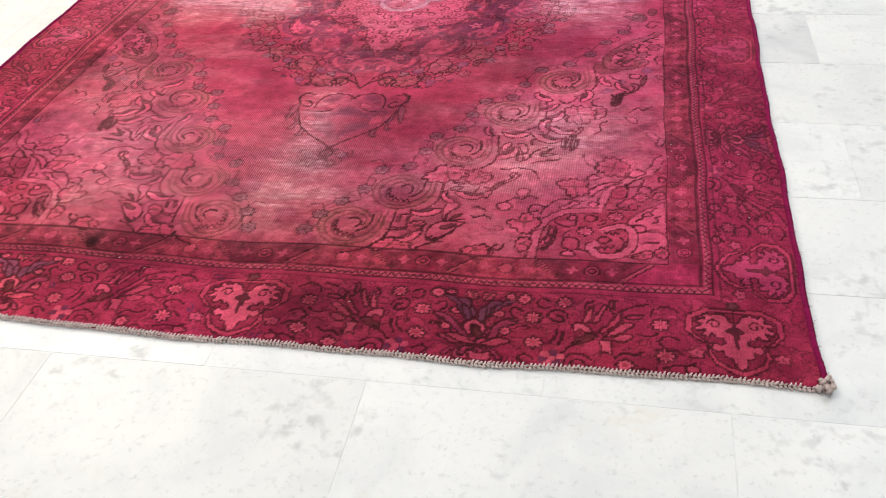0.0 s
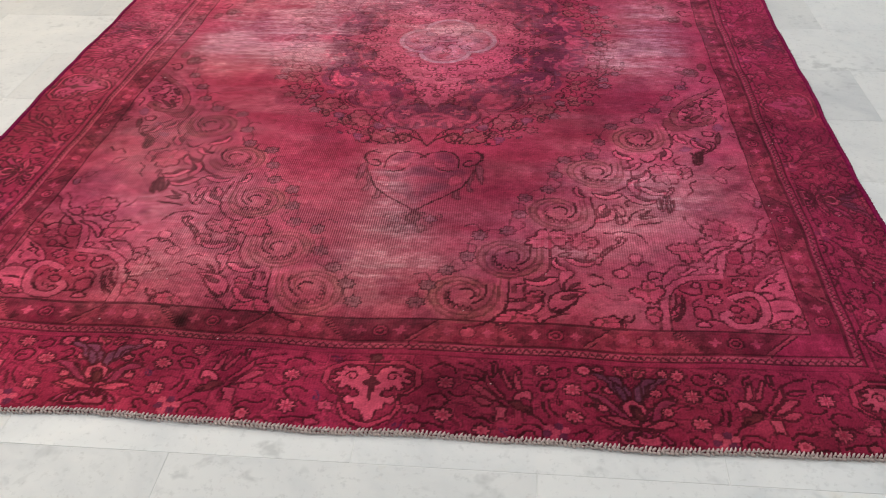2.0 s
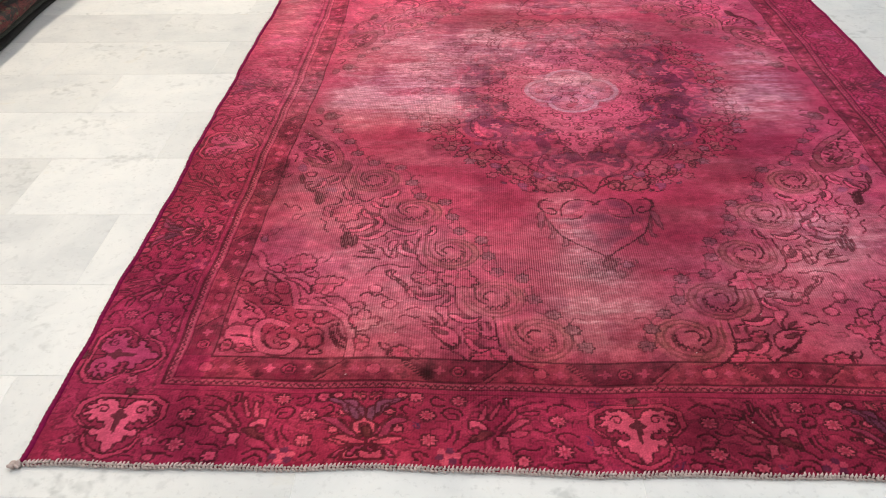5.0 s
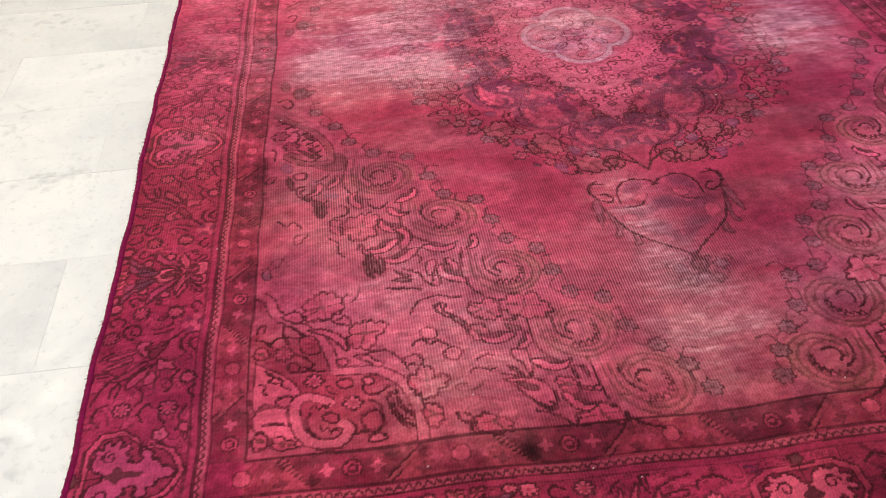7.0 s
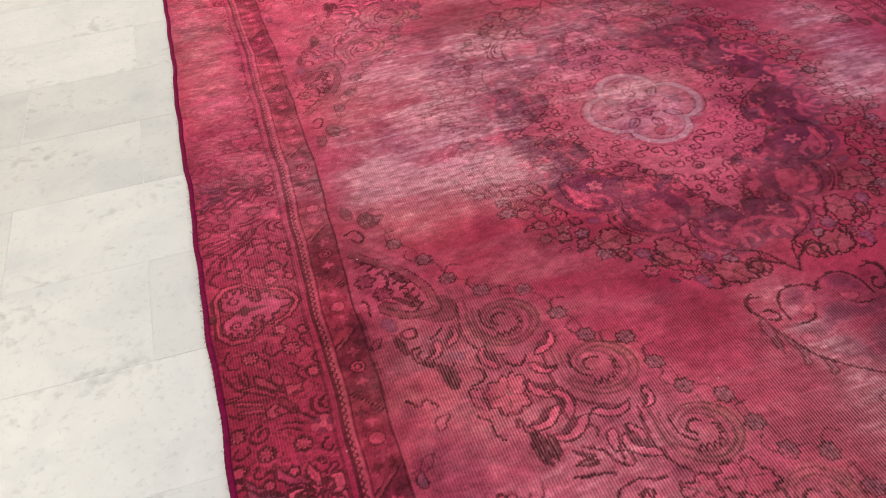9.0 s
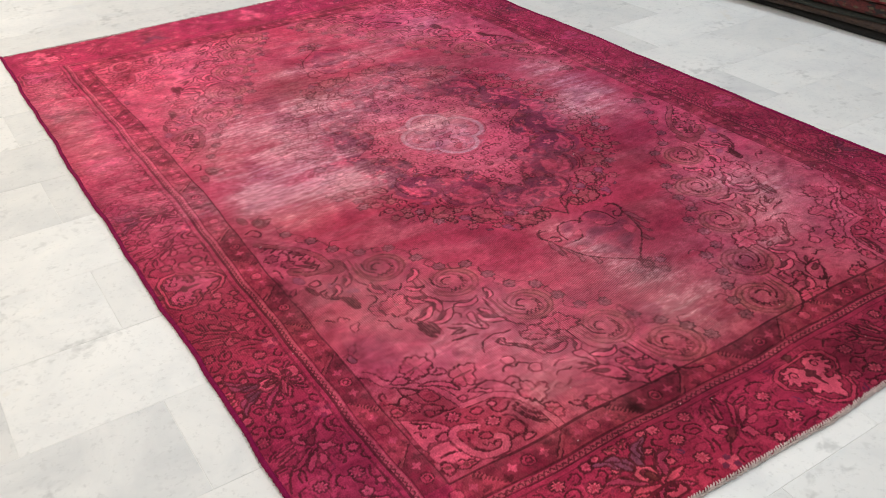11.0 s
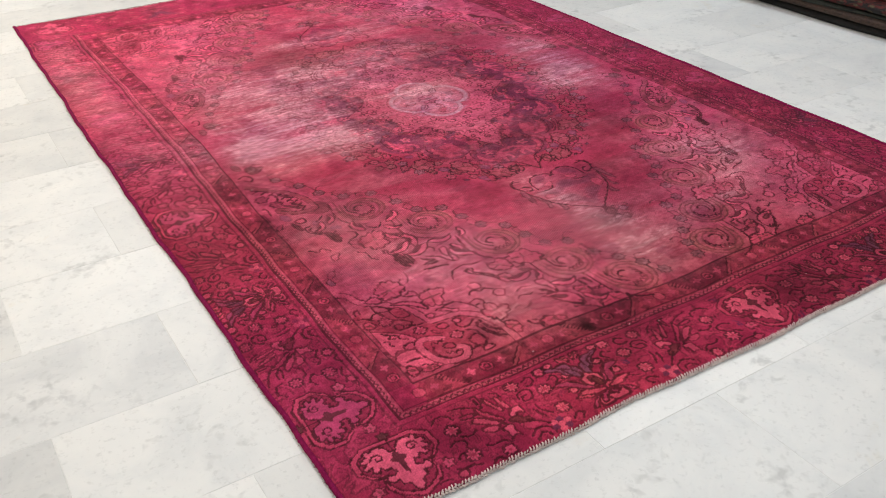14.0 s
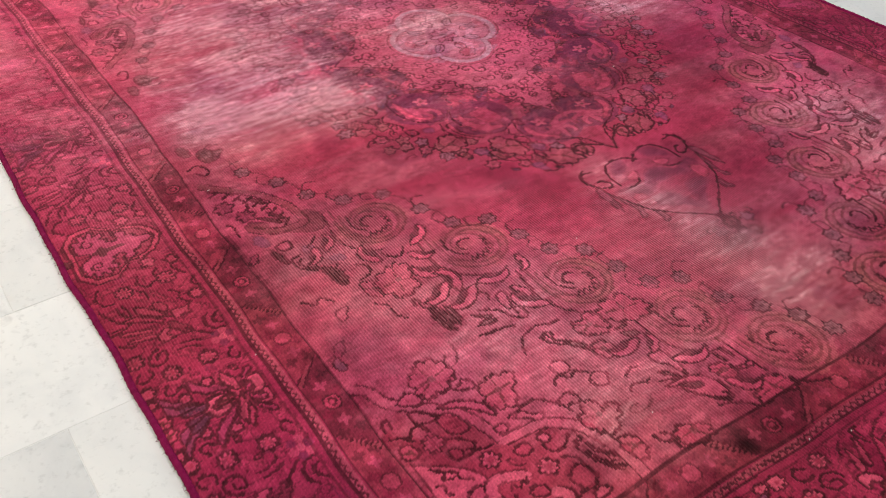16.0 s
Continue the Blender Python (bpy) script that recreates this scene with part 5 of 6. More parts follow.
WORN_FRONT = [(0.60, 0.66, 0.15, 0.15, 0.28, -0.4), (1.56, 0.66, 0.13, 0.15, 0.15, 0.4), (1.63, 0.79, 0.13, 0.13, 0.5, 0), (1.045, 0.74, 0.060, 0.13, 0.72, -0.2), (1.035, 0.52, 0.12, 0.14, 0.30, 0), (1.1, 0.41, 0.14, 0.09, 0.30, 0), (0.6, 0.4, 0.1, 0.1, 0.35, 0), (0.55, 0.7, 0.16, 0.14, 0.3, 0), (0.4, 0.95, 0.16, 0.16, 0.15, 0), (1.02, 0.9, 0.07, 0.06, 0.4, 0), (0.5, 0.66, 0.14, 0.14, 0.25, 0), (1.62, 0.8, 0.16, 0.15, 0.4, 0), (0.62, 0.42, 0.22, 0.1, 0.28, 0), (1.4, 0.55, 0.2, 0.12, 0.25, 0)]
WORN_BORDERS = [(0.1, 1.85, 0.1, 0.40, 0.28, 0), (0.1, 2.55, 0.1, 0.4, 0.32, 0), (0.12, 1.25, 0.07, 0.1, 0.12, 0)]
# deeper dye, and areas toned down to match their brightness
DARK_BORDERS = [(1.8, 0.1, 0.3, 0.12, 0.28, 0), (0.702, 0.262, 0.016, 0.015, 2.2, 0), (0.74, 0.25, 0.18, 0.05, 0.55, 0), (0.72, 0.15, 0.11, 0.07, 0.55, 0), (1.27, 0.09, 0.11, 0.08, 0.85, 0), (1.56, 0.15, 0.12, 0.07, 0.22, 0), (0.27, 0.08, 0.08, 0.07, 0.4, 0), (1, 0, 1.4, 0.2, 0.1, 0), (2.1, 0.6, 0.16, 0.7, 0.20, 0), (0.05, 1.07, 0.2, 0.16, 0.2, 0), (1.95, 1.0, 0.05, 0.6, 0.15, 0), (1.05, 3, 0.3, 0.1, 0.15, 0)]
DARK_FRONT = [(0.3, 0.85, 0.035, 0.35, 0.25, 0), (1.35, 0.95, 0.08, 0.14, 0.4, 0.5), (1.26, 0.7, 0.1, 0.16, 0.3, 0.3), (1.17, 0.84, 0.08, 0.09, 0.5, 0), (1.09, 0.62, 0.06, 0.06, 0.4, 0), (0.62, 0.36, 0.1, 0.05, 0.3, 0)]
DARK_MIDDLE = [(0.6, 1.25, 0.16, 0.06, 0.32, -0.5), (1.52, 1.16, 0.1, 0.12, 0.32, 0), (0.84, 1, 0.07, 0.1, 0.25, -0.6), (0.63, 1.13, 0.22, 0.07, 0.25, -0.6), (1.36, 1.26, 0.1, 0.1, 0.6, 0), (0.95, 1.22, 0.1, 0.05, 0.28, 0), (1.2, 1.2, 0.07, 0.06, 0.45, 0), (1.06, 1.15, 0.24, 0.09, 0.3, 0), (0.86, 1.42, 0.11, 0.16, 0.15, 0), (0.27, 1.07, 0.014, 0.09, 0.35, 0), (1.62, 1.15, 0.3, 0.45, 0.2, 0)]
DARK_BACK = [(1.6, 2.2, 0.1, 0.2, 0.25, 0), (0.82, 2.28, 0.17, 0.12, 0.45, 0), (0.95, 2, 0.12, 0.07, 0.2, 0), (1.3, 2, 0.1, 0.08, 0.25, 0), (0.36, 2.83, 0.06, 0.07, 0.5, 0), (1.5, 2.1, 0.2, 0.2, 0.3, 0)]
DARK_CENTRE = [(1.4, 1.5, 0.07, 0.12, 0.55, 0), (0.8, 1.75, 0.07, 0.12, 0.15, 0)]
# paler dye, and colour lightened where the far end looks brighter lit
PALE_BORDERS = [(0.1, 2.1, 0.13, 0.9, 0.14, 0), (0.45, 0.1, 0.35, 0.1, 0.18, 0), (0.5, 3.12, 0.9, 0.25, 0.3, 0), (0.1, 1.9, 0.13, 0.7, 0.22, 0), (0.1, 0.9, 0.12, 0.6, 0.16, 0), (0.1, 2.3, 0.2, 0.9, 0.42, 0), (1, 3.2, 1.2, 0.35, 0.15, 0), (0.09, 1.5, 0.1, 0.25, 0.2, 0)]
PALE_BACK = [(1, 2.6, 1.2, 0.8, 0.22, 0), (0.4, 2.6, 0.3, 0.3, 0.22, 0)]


# brightness correction put into the colour, uneven light included, in doublings: rows from the front edge to the back,
# each from side to side
TONE_FIT = (
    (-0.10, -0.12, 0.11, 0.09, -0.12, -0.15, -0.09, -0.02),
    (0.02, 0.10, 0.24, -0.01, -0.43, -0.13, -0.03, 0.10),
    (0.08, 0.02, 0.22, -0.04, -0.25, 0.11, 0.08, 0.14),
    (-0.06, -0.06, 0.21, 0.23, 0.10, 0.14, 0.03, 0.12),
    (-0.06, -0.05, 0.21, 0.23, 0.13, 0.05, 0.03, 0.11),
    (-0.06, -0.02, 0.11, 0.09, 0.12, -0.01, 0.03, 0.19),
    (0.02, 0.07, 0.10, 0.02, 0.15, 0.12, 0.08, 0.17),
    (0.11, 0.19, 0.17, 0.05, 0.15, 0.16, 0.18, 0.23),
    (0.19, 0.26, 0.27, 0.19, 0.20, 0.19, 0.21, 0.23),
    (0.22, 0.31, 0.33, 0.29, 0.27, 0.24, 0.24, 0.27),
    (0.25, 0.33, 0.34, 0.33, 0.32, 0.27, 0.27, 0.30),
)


def weave():
    k = Cloth()
    shape = k.low.shape
    X, Y = k.xs[None, :], k.ys[:, None]
    k.c[:] = RED
    field = (X > FX0) & (X < FX1) & (Y > FY0) & (Y < FY1)
    k.c[~field] = (0.31, 0.019, 0.064)
    cloud = noise_sheet(shape, 16, 9, 2, 4, 0.55)
    paint_border(k)
    outer = ((X < FX0 - 0.095) | (X > FX1 + 0.095) | (Y < FY0 - 0.105) | (Y > FY1 + 0.105)).astype(np.float32)
    arabesque(k, outer, 0.027, 61, 0.58, (0.45, 0.036, 0.095), False)
    k.full[:] = False
    paint_guard(k)
    k.full[:] = False
    # the corner pieces stand on a slightly paler ground
    ax, ay = np.abs(X - AX), np.abs(Y - AY)
    rim_y = np.interp(0.808 - np.abs(k.xs - AX), [0.0, 0.09, 0.18, 0.29, 0.35, 0.44, 0.48, 0.55, 0.62, 0.68, 0.73, 0.808], [1.38, 1.31, 1.18, 1.07, 0.95, 0.85, 0.74, 0.62, 0.54, 0.44, 0.34, 0.30])[None, :]
    corner = (field & (AY - ay < rim_y) & (ax > 0.06)).astype(np.float32)
    pale = (soften(corner, 12) * field)[..., None] * 0.75
    k.c = k.c * (1 - pale) + np.array((0.55, 0.078, 0.150), np.float32) * pale
    paint_corners(k)
    rim_line = np.array([(FX0 - 0.001, FY0 - 0.001), (FX1 + 0.001, FY0 - 0.001), (FX1 + 0.001, FY1 + 0.001), (FX0 - 0.001, FY1 + 0.001), (FX0 - 0.001, FY0 - 0.001)])
    k.mirrored()
    k.stroke(rim_line, LINE, INK, 0.85)
    arabesque(k, corner * np.clip(0.55 + 1.3 * cloud, 0, 1) * (1 - 0.7 * np.exp(-(((np.abs(X - AX) - 0.70) / 0.11) ** 2 + ((np.abs(Y - AY) - 1.22) / 0.13) ** 2))), 0.026, 71, 0.40, (0.60, 0.085, 0.160), False, 0.70)
    kept = np.exp(-(((np.abs(X - AX) - 0.70) / 0.11) ** 2 + ((np.abs(Y - AY) - 1.22) / 0.13) ** 2))
    quiet = corner * np.clip(1 - 1.6 * k.low, 0, 1) * (1 - 0.9 * kept) * (1 - 0.8 * k.kept)
    smoke(k, quiet, 0.085, 73, 0.26, DEEP)
    smoke(k, quiet, 0.036, 74, 0.34, (0.19, 0.017, 0.048))
    smoke(k, quiet, 0.030, 75, 0.42, ROSE)
    paint_medallion(k)
    round_ = soften((((X - MX) / 0.46) ** 2 + ((Y - MY) / 0.60) ** 2 < 1).astype(np.float32), 5)
    k.full[:] = False
    centre = (((X - MX) / 0.15) ** 2 + ((Y - MY) / 0.16) ** 2 < 1)
    k.full |= centre | (np.abs(X - MX) / 0.29 + np.abs(Y - MY) / 0.44 < 1)
    arabesque(k, round_ * np.clip(0.5 + 1.2 * cloud, 0, 1), 0.024, 81, 0.14, (0.42, 0.042, 0.095), False)
    k.full[:] = False
    arabesque(k, centre.astype(np.float32), 0.022, 91, 0.25, LILAC)
    # from knots to the finer sheet of the rug's surface
    nx, ny = int(RUG_W / STEP) + 1, int(RUG_L / STEP) + 1
    jx, jy = np.minimum(np.arange(nx) * k.nx // nx, k.nx - 1), np.minimum(np.arange(ny) * k.ny // ny, k.ny - 1)
    k.c, k.low, k.kept, field, cloud = k.c[jy][:, jx], k.low[jy][:, jx], k.kept[jy][:, jx], field[jy][:, jx], cloud[jy][:, jx]
    k.nx, k.ny, k.dx, k.dy = nx, ny, RUG_W / (nx - 1), RUG_L / (ny - 1)
    k.xs, k.ys = np.arange(nx) * k.dx, np.arange(ny) * k.dy
    X, Y, shape = k.xs[None, :], k.ys[:, None], (ny, nx)
    # parts of the rug where the drawing has almost gone
    fade = np.clip(patches(k, FADE_BORDERS + FADE_BACK + FADE_CENTRE + FADE_FRONT) * (1 + 0.4 * cloud), 0, 0.88)
    ruled = ((X > FX0 - 0.110) & (X < FX0 + 0.008)) | ((X > FX1 - 0.008) & (X < FX1 + 0.110))
    fade = fade * np.where(ruled, 0.45, 1.0).astype(np.float32)
    gone = np.stack([soften(k.c[..., i], 5) for i in range(3)], -1) * 1.08
    k.c = k.c * (1 - fade[..., None]) + gone * fade[..., None]
    k.low = k.low * (1 - fade)
    inked = k.low.copy()
    rubbed = (np.clip(1.5 * noise_sheet(shape, 260, 170, 31, 2, 0.7) + 0.9 * cloud, 0, 0.42) * np.where(field, 1.0, 0.5))[..., None] * (inked > 0.3)[..., None]
    k.c = k.c * (1 - rubbed) + gone * rubbed
    # wear: pile rubbed off in cross streaks, the dye bleached there
    streak = noise_sheet(shape, 210, 9, 1, 4, 0.75)
    fine = noise_sheet(shape, 520, 90, 3, 2, 0.8)
    speck = noise_sheet(shape, 330, 150, 4, 2, 0.8)
    worn = patches(k, WORN_CENTRE + WORN_BACK + WORN_FRONT + WORN_BORDERS)
    drift = noise_sheet(shape, 60, 9, 14, 4, 0.65)
    worn += field * (0.07 + 0.08 * cloud + 0.16 * drift)
    guarded = np.exp(-(((np.abs(X - AX) - 0.70) / 0.11) ** 2 + ((np.abs(Y - AY) - 1.22) / 0.13) ** 2))
    inner = np.interp(0.808 - np.abs(k.xs - AX), [0.0, 0.09, 0.18, 0.29, 0.35, 0.44, 0.48, 0.55, 0.62, 0.68, 0.73, 0.808], [1.38, 1.31, 1.18, 1.07, 0.95, 0.85, 0.74, 0.62, 0.54, 0.44, 0.34, 0.30])[None, :]
    corner = soften((field & (AY - np.abs(Y - AY) < inner) & (np.abs(X - AX) > 0.06)).astype(np.float32), 8)
    margin = np.minimum(np.minimum(X - FX0, FX1 - X), 0.5 * np.minimum(Y - FY0, FY1 - Y) + 0.03)
    worn = worn * np.where(field, np.clip(0.30 + margin / 0.12, 0.30, 1), 1)
    worn = worn * (1 - 0.8 * guarded) * (1 - 0.40 * corner)
    worn = np.clip(0.92 * worn * (1 + 0.52 * streak + 0.85 * cloud + 0.60 * drift + 0.28 * speck + 0.16 * fine), 0, 0.90)
    bleached = np.array(PALE, np.float32) * (1 + 0.16 * fine + 0.12 * streak + 0.08 * speck)[..., None]
    for cell, seed, depth, color in ((0.034, 76, 0.45, (0.17, 0.017, 0.048)), (0.028, 77, 0.45, (0.51, 0.060, 0.128)), (0.045, 78, 0.28, (0.50, 0.12, 0.18))):
        n = noise_sheet(shape, RUG_L / cell, RUG_W / cell, seed, 3, 0.6)
        blot = (np.clip(0.15 + 2.4 * n, 0, 1) * corner * depth * (1 - 0.85 * guarded) * (1 - 0.8 * k.kept) * np.clip(1 - 1.5 * inked, 0, 1) * (1 - fade))[..., None]
        k.c = k.c * (1 - blot) + np.array(color, np.float32) * blot
    w = (worn * 0.80 * np.clip(1 - 1.35 * inked, 0.12, 1))[..., None]
    k.c = k.c * (1 - w) + bleached * w
    bare = (np.clip((worn - 0.66) * 0.6 + 0.55 * streak + 0.40 * fine, 0, 0.50) * np.clip(1 - 1.2 * inked, 0.1, 1) * np.clip(worn * 2 - 0.5, 0, 1))[..., None]
    k.c = k.c * (1 - bare) + np.array((0.64, 0.31, 0.37), np.float32) * bare
    k.low = np.clip(k.low * (1 - 0.4 * worn) + 0.75 * worn, 0, 1)
    # deeper and paler dye over the sheet, with some light and shade put into the colour
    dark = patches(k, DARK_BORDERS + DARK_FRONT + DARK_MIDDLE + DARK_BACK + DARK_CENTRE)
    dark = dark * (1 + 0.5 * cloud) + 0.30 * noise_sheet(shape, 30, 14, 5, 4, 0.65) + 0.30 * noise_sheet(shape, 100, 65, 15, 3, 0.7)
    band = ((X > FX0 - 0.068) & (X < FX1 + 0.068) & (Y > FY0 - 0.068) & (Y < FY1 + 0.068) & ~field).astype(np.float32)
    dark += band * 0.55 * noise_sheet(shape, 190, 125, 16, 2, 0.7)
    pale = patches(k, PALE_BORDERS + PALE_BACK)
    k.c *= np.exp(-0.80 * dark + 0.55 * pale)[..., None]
    # matched brightness by area, lighting and all, multiplied into the colour
    rows = np.stack([np.interp(k.xs, np.linspace(0, RUG_W, 8), row) for row in TONE_FIT])
    at = np.clip(k.ys / RUG_L * (len(TONE_FIT) - 1), 0, len(TONE_FIT) - 1.001)
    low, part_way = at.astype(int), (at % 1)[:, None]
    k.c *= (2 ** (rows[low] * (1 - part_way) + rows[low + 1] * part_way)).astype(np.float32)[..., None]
    # mottled wine-red blotches
    blot = np.clip(2.6 * noise_sheet(shape, 26, 17, 44, 3, 0.6) - 0.25, 0, 0.55)[..., None] * (1 - 0.8 * fade[..., None]) * np.array([0.42, 0.62, 0.44], np.float32)
    k.c *= 1 - blot
    k.c *= 1 + 0.12 * blot[..., :1].mean()
    # colour drift: towards magenta on the far side, towards brick red in the side bands
    hue = noise_sheet(shape, 9, 6, 8, 3, 0.6)
    k.c[..., 2] *= 1.02 + 0.13 * hue + 0.08 * (X - 1.07) / 1.07 + 0.06 * np.clip((Y - 0.9) / 0.6, 0, 1)
    k.c[..., 2] *= 1 + patches(k, [(0.08, 0.35, 0.14, 0.35, 0.16, 0), (1.75, 0.6, 0.3, 0.5, 0.05, 0), (0.08, 1.75, 0.2, 0.6, -0.02, 0)])
    k.c[..., 0] *= 1 - patches(k, [(0.08, 0.30, 0.14, 0.30, 0.10, 0)])
    k.c[..., 2] *= 1 - 0.15 * np.clip(1 - Y / 0.5, 0, 1) * np.clip((X - 0.15) / 0.4, 0, 1)
    k.c[..., 1] *= 1.08 - 0.07 * hue
    # single knots differ
    rng = np.random.default_rng(11)
    knots = rng.normal(0, 1, shape).astype(np.float32)
    k.c *= np.clip(1 + 0.13 * knots + 0.16 * fine + 0.16 * speck, 0.5, 1.6)[..., None]
    for x, y in rng.uniform(0.02, 0.98, (34, 2)):
        j, i = int(x * nx), int(y * ny)
        k.c[i, j:j + 1 + int(3 * y) % 2] = (0.62, 0.45, 0.45)
    ribs = patches(k, [(0.72, 0.68, 0.26, 0.30, 0.62, 0), (1.02, 0.70, 0.18, 0.24, 0.55, 0), (0.07, 1.05, 0.06, 0.35, 0.12, 0), (0.45, 0.95, 0.14, 0.20, 0.60, 0), (1.60, 0.60, 0.14, 0.16, 0.25, 0), (0.10, 1.35, 0.09, 0.25, 0.28, 0), (0.60, 1.45, 0.20, 0.12, 0.25, 0)])
    ribs = 0.70 * ribs * (1 - 0.8 * band) * (1 - 0.5 * guarded)
    return k, np.clip(ribs * (1 + 0.7 * cloud) + 0.10 * worn, 0.0, 1.0)


def wool(nt, bsdf, node, link):
    """Dyed knots over ribs of bare warp that show where the pile is worn."""
    tc = nt.nodes.new("ShaderNodeTexCoord")
    dye = nt.nodes.new("ShaderNodeAttribute")
    dye.attribute_name = "dye"
    ribs = nt.nodes.new("ShaderNodeAttribute")
    ribs.attribute_name = "ribs"
    rib = node("ShaderNodeTexWave", wave_type="BANDS", bands_direction="X", Scale=62.0, Distortion=0.5, Detail=1.0)
    rib.inputs["Detail Scale"].default_value = 0.3
    link(tc.outputs["Object"], rib.inputs["Vector"])
    amount = node("ShaderNodeMapRange", **{"From_Min": 0.0, "From_Max": 1.0, "To_Min": 0.05, "To_Max": 1.0})
    link(ribs.outputs["Fac"], amount.inputs[0])
    shade = node("ShaderNodeMapRange", **{"From_Min": 0.0, "From_Max": 1.0, "To_Min": 0.35, "To_Max": 1.50})
    link(rib.outputs["Fac"], shade.inputs[0])
    mixed = node("ShaderNodeMixRGB", blend_type="MULTIPLY")
    link(amount.outputs[0], mixed.inputs[0])
    link(dye.outputs["Color"], mixed.inputs[1])
    link(shade.outputs[0], mixed.inputs[2])
    fuzz = node("ShaderNodeTexNoise", Scale=520.0, Detail=3.0, Roughness=0.7)
    link(tc.outputs["Object"], fuzz.inputs["Vector"])
    tint = node("ShaderNodeMapRange", **{"From_Min": 0.25, "From_Max": 0.75, "To_Min": 0.86, "To_Max": 1.14})
    link(fuzz.outputs[0], tint.inputs[0])
    # bare warp threads between the knots
    thread = node("ShaderNodeMapRange", **{"From_Min": 0.55, "From_Max": 1.0, "To_Min": 0.0, "To_Max": 0.52})
    link(rib.outputs["Fac"], thread.inputs[0])
    bare = node("ShaderNodeMath", operation="MULTIPLY")
    link(thread.outputs[0], bare.inputs[0])
    link(ribs.outputs["Fac"], bare.inputs[1])
    threads = node("ShaderNodeMixRGB", blend_type="MIX", Color2=(0.62, 0.27, 0.30, 1))
    link(bare.outputs[0], threads.inputs[0])
    link(mixed.outputs[0], threads.inputs[1])
    final = node("ShaderNodeMixRGB", blend_type="MULTIPLY", Fac=1.0)
    link(threads.outputs[0], final.inputs[1])
    link(tint.outputs[0], final.inputs[2])
    link(final.outputs[0], bsdf.inputs["Base Color"])
    bsdf.inputs["Roughness"].default_value = 0.92
    bsdf.inputs["Specular IOR Level"].default_value = 0.10
    bsdf.inputs["Sheen Weight"].default_value = 0.03
    bsdf.inputs["Sheen Roughness"].default_value = 0.5
    bsdf.inputs["Sheen Tint"].default_value = (1.0, 0.55, 0.65, 1)
    height = node("ShaderNodeMath", operation="ADD")
    link(rib.outputs["Fac"], height.inputs[0])
    link(fuzz.outputs[0], height.inputs[1])
    bump = node("ShaderNodeBump", Strength=0.35, Distance=0.0012)
    link(height.outputs[0], bump.inputs["Height"])
    link(bump.outputs[0], bsdf.inputs["Normal"])


WOOL = material("dyed_wool", wool)
CORD = material("purple_cord", plain((0.21, 0.003, 0.058), 0.85, 0.3, 60, grain=0.6))
COTTON = material("raw_cotton", plain((0.60, 0.49, 0.46), 0.95, 0.34, 70, grain=0.6))
THREAD = material("pale_thread", plain((0.70, 0.52, 0.52), 0.95, 0.2, 45, grain=0.4))
BACKING = material("rug_back", plain((0.20, 0.03, 0.06), 0.95, 0.2, 30))
FRAY = material("frayed_wool", plain((0.20, 0.025, 0.045), 0.95, 0.35, 60))


def front_wave(x):
    return 0.0050 * np.sin(3.1 * x + 0.4) + 0.0032 * np.sin(10.3 * x + 1.0) + 0.0018 * np.sin(23 * x)


def lift(x, y):
    """The gentle unevenness of a rug that lies on stone."""
    return 0.0012 * np.sin(2.1 * x + 1.3 * y) + 0.0010 * np.sin(5.3 * y - 1.7 * x) + 0.0008 * np.sin(9 * x + 4 * y)


def side_wave(y):
    return 0.0035 * np.sin(2.2 * y + 0.6) + 0.0022 * np.sin(8.5 * y) + 0.0016 * np.sin(19.0 * y + 1.0) + 0.0009 * np.sin(41.0 * y)


# the rug as it lies: drawing shifted and bent to fit the camera's view
FIT_Y = ((0, 0.25, 0.36, 0.5, 0.673, 1.03, 1.632, 2.3, 2.966, 3.312), (0, 0.238, 0.347, 0.478, 0.656, 1.006, 1.592, 2.27, 2.962, 3.315))
EDGE_X = (0.004, 2.127)
FIT_X = ((0, 0.187, 0.274, 0.712, 0.925, 1.108, 1.884, 1.96, 2.14), (0.006, 0.193, 0.272, 0.720, 0.928, 1.110, 1.886, 1.958, 2.126))


def laid(x, y):
    u, v = x / RUG_W, y / RUG_L
    px = np.interp(x, *FIT_X) + side_wave(y) * (1 - u) + side_wave(y + 4) * u
    py = np.interp(y, *FIT_Y) + front_wave(x) * (1 - v) + front_wave(x + 3) * v
    px = px + 0.028 * np.exp(-(((y - 1.95) / 0.80) ** 2) - ((x - 0.285) / 0.15) ** 2)
    py = py - 0.011 * np.exp(-(((y - 0.25) / 0.09) ** 2) - ((x - 0.85) / 0.40) ** 2)
    py = py - 0.026 * np.exp(-(((y - 2.95) / 0.25) ** 2)) * np.clip(x / 1.2, 0, 1)
    return px, py


rug = tagged(new("rug"), "worn overdyed pink wool rug with a medallion, flat on marble", "rug")
cloth, rug_ribs = weave()


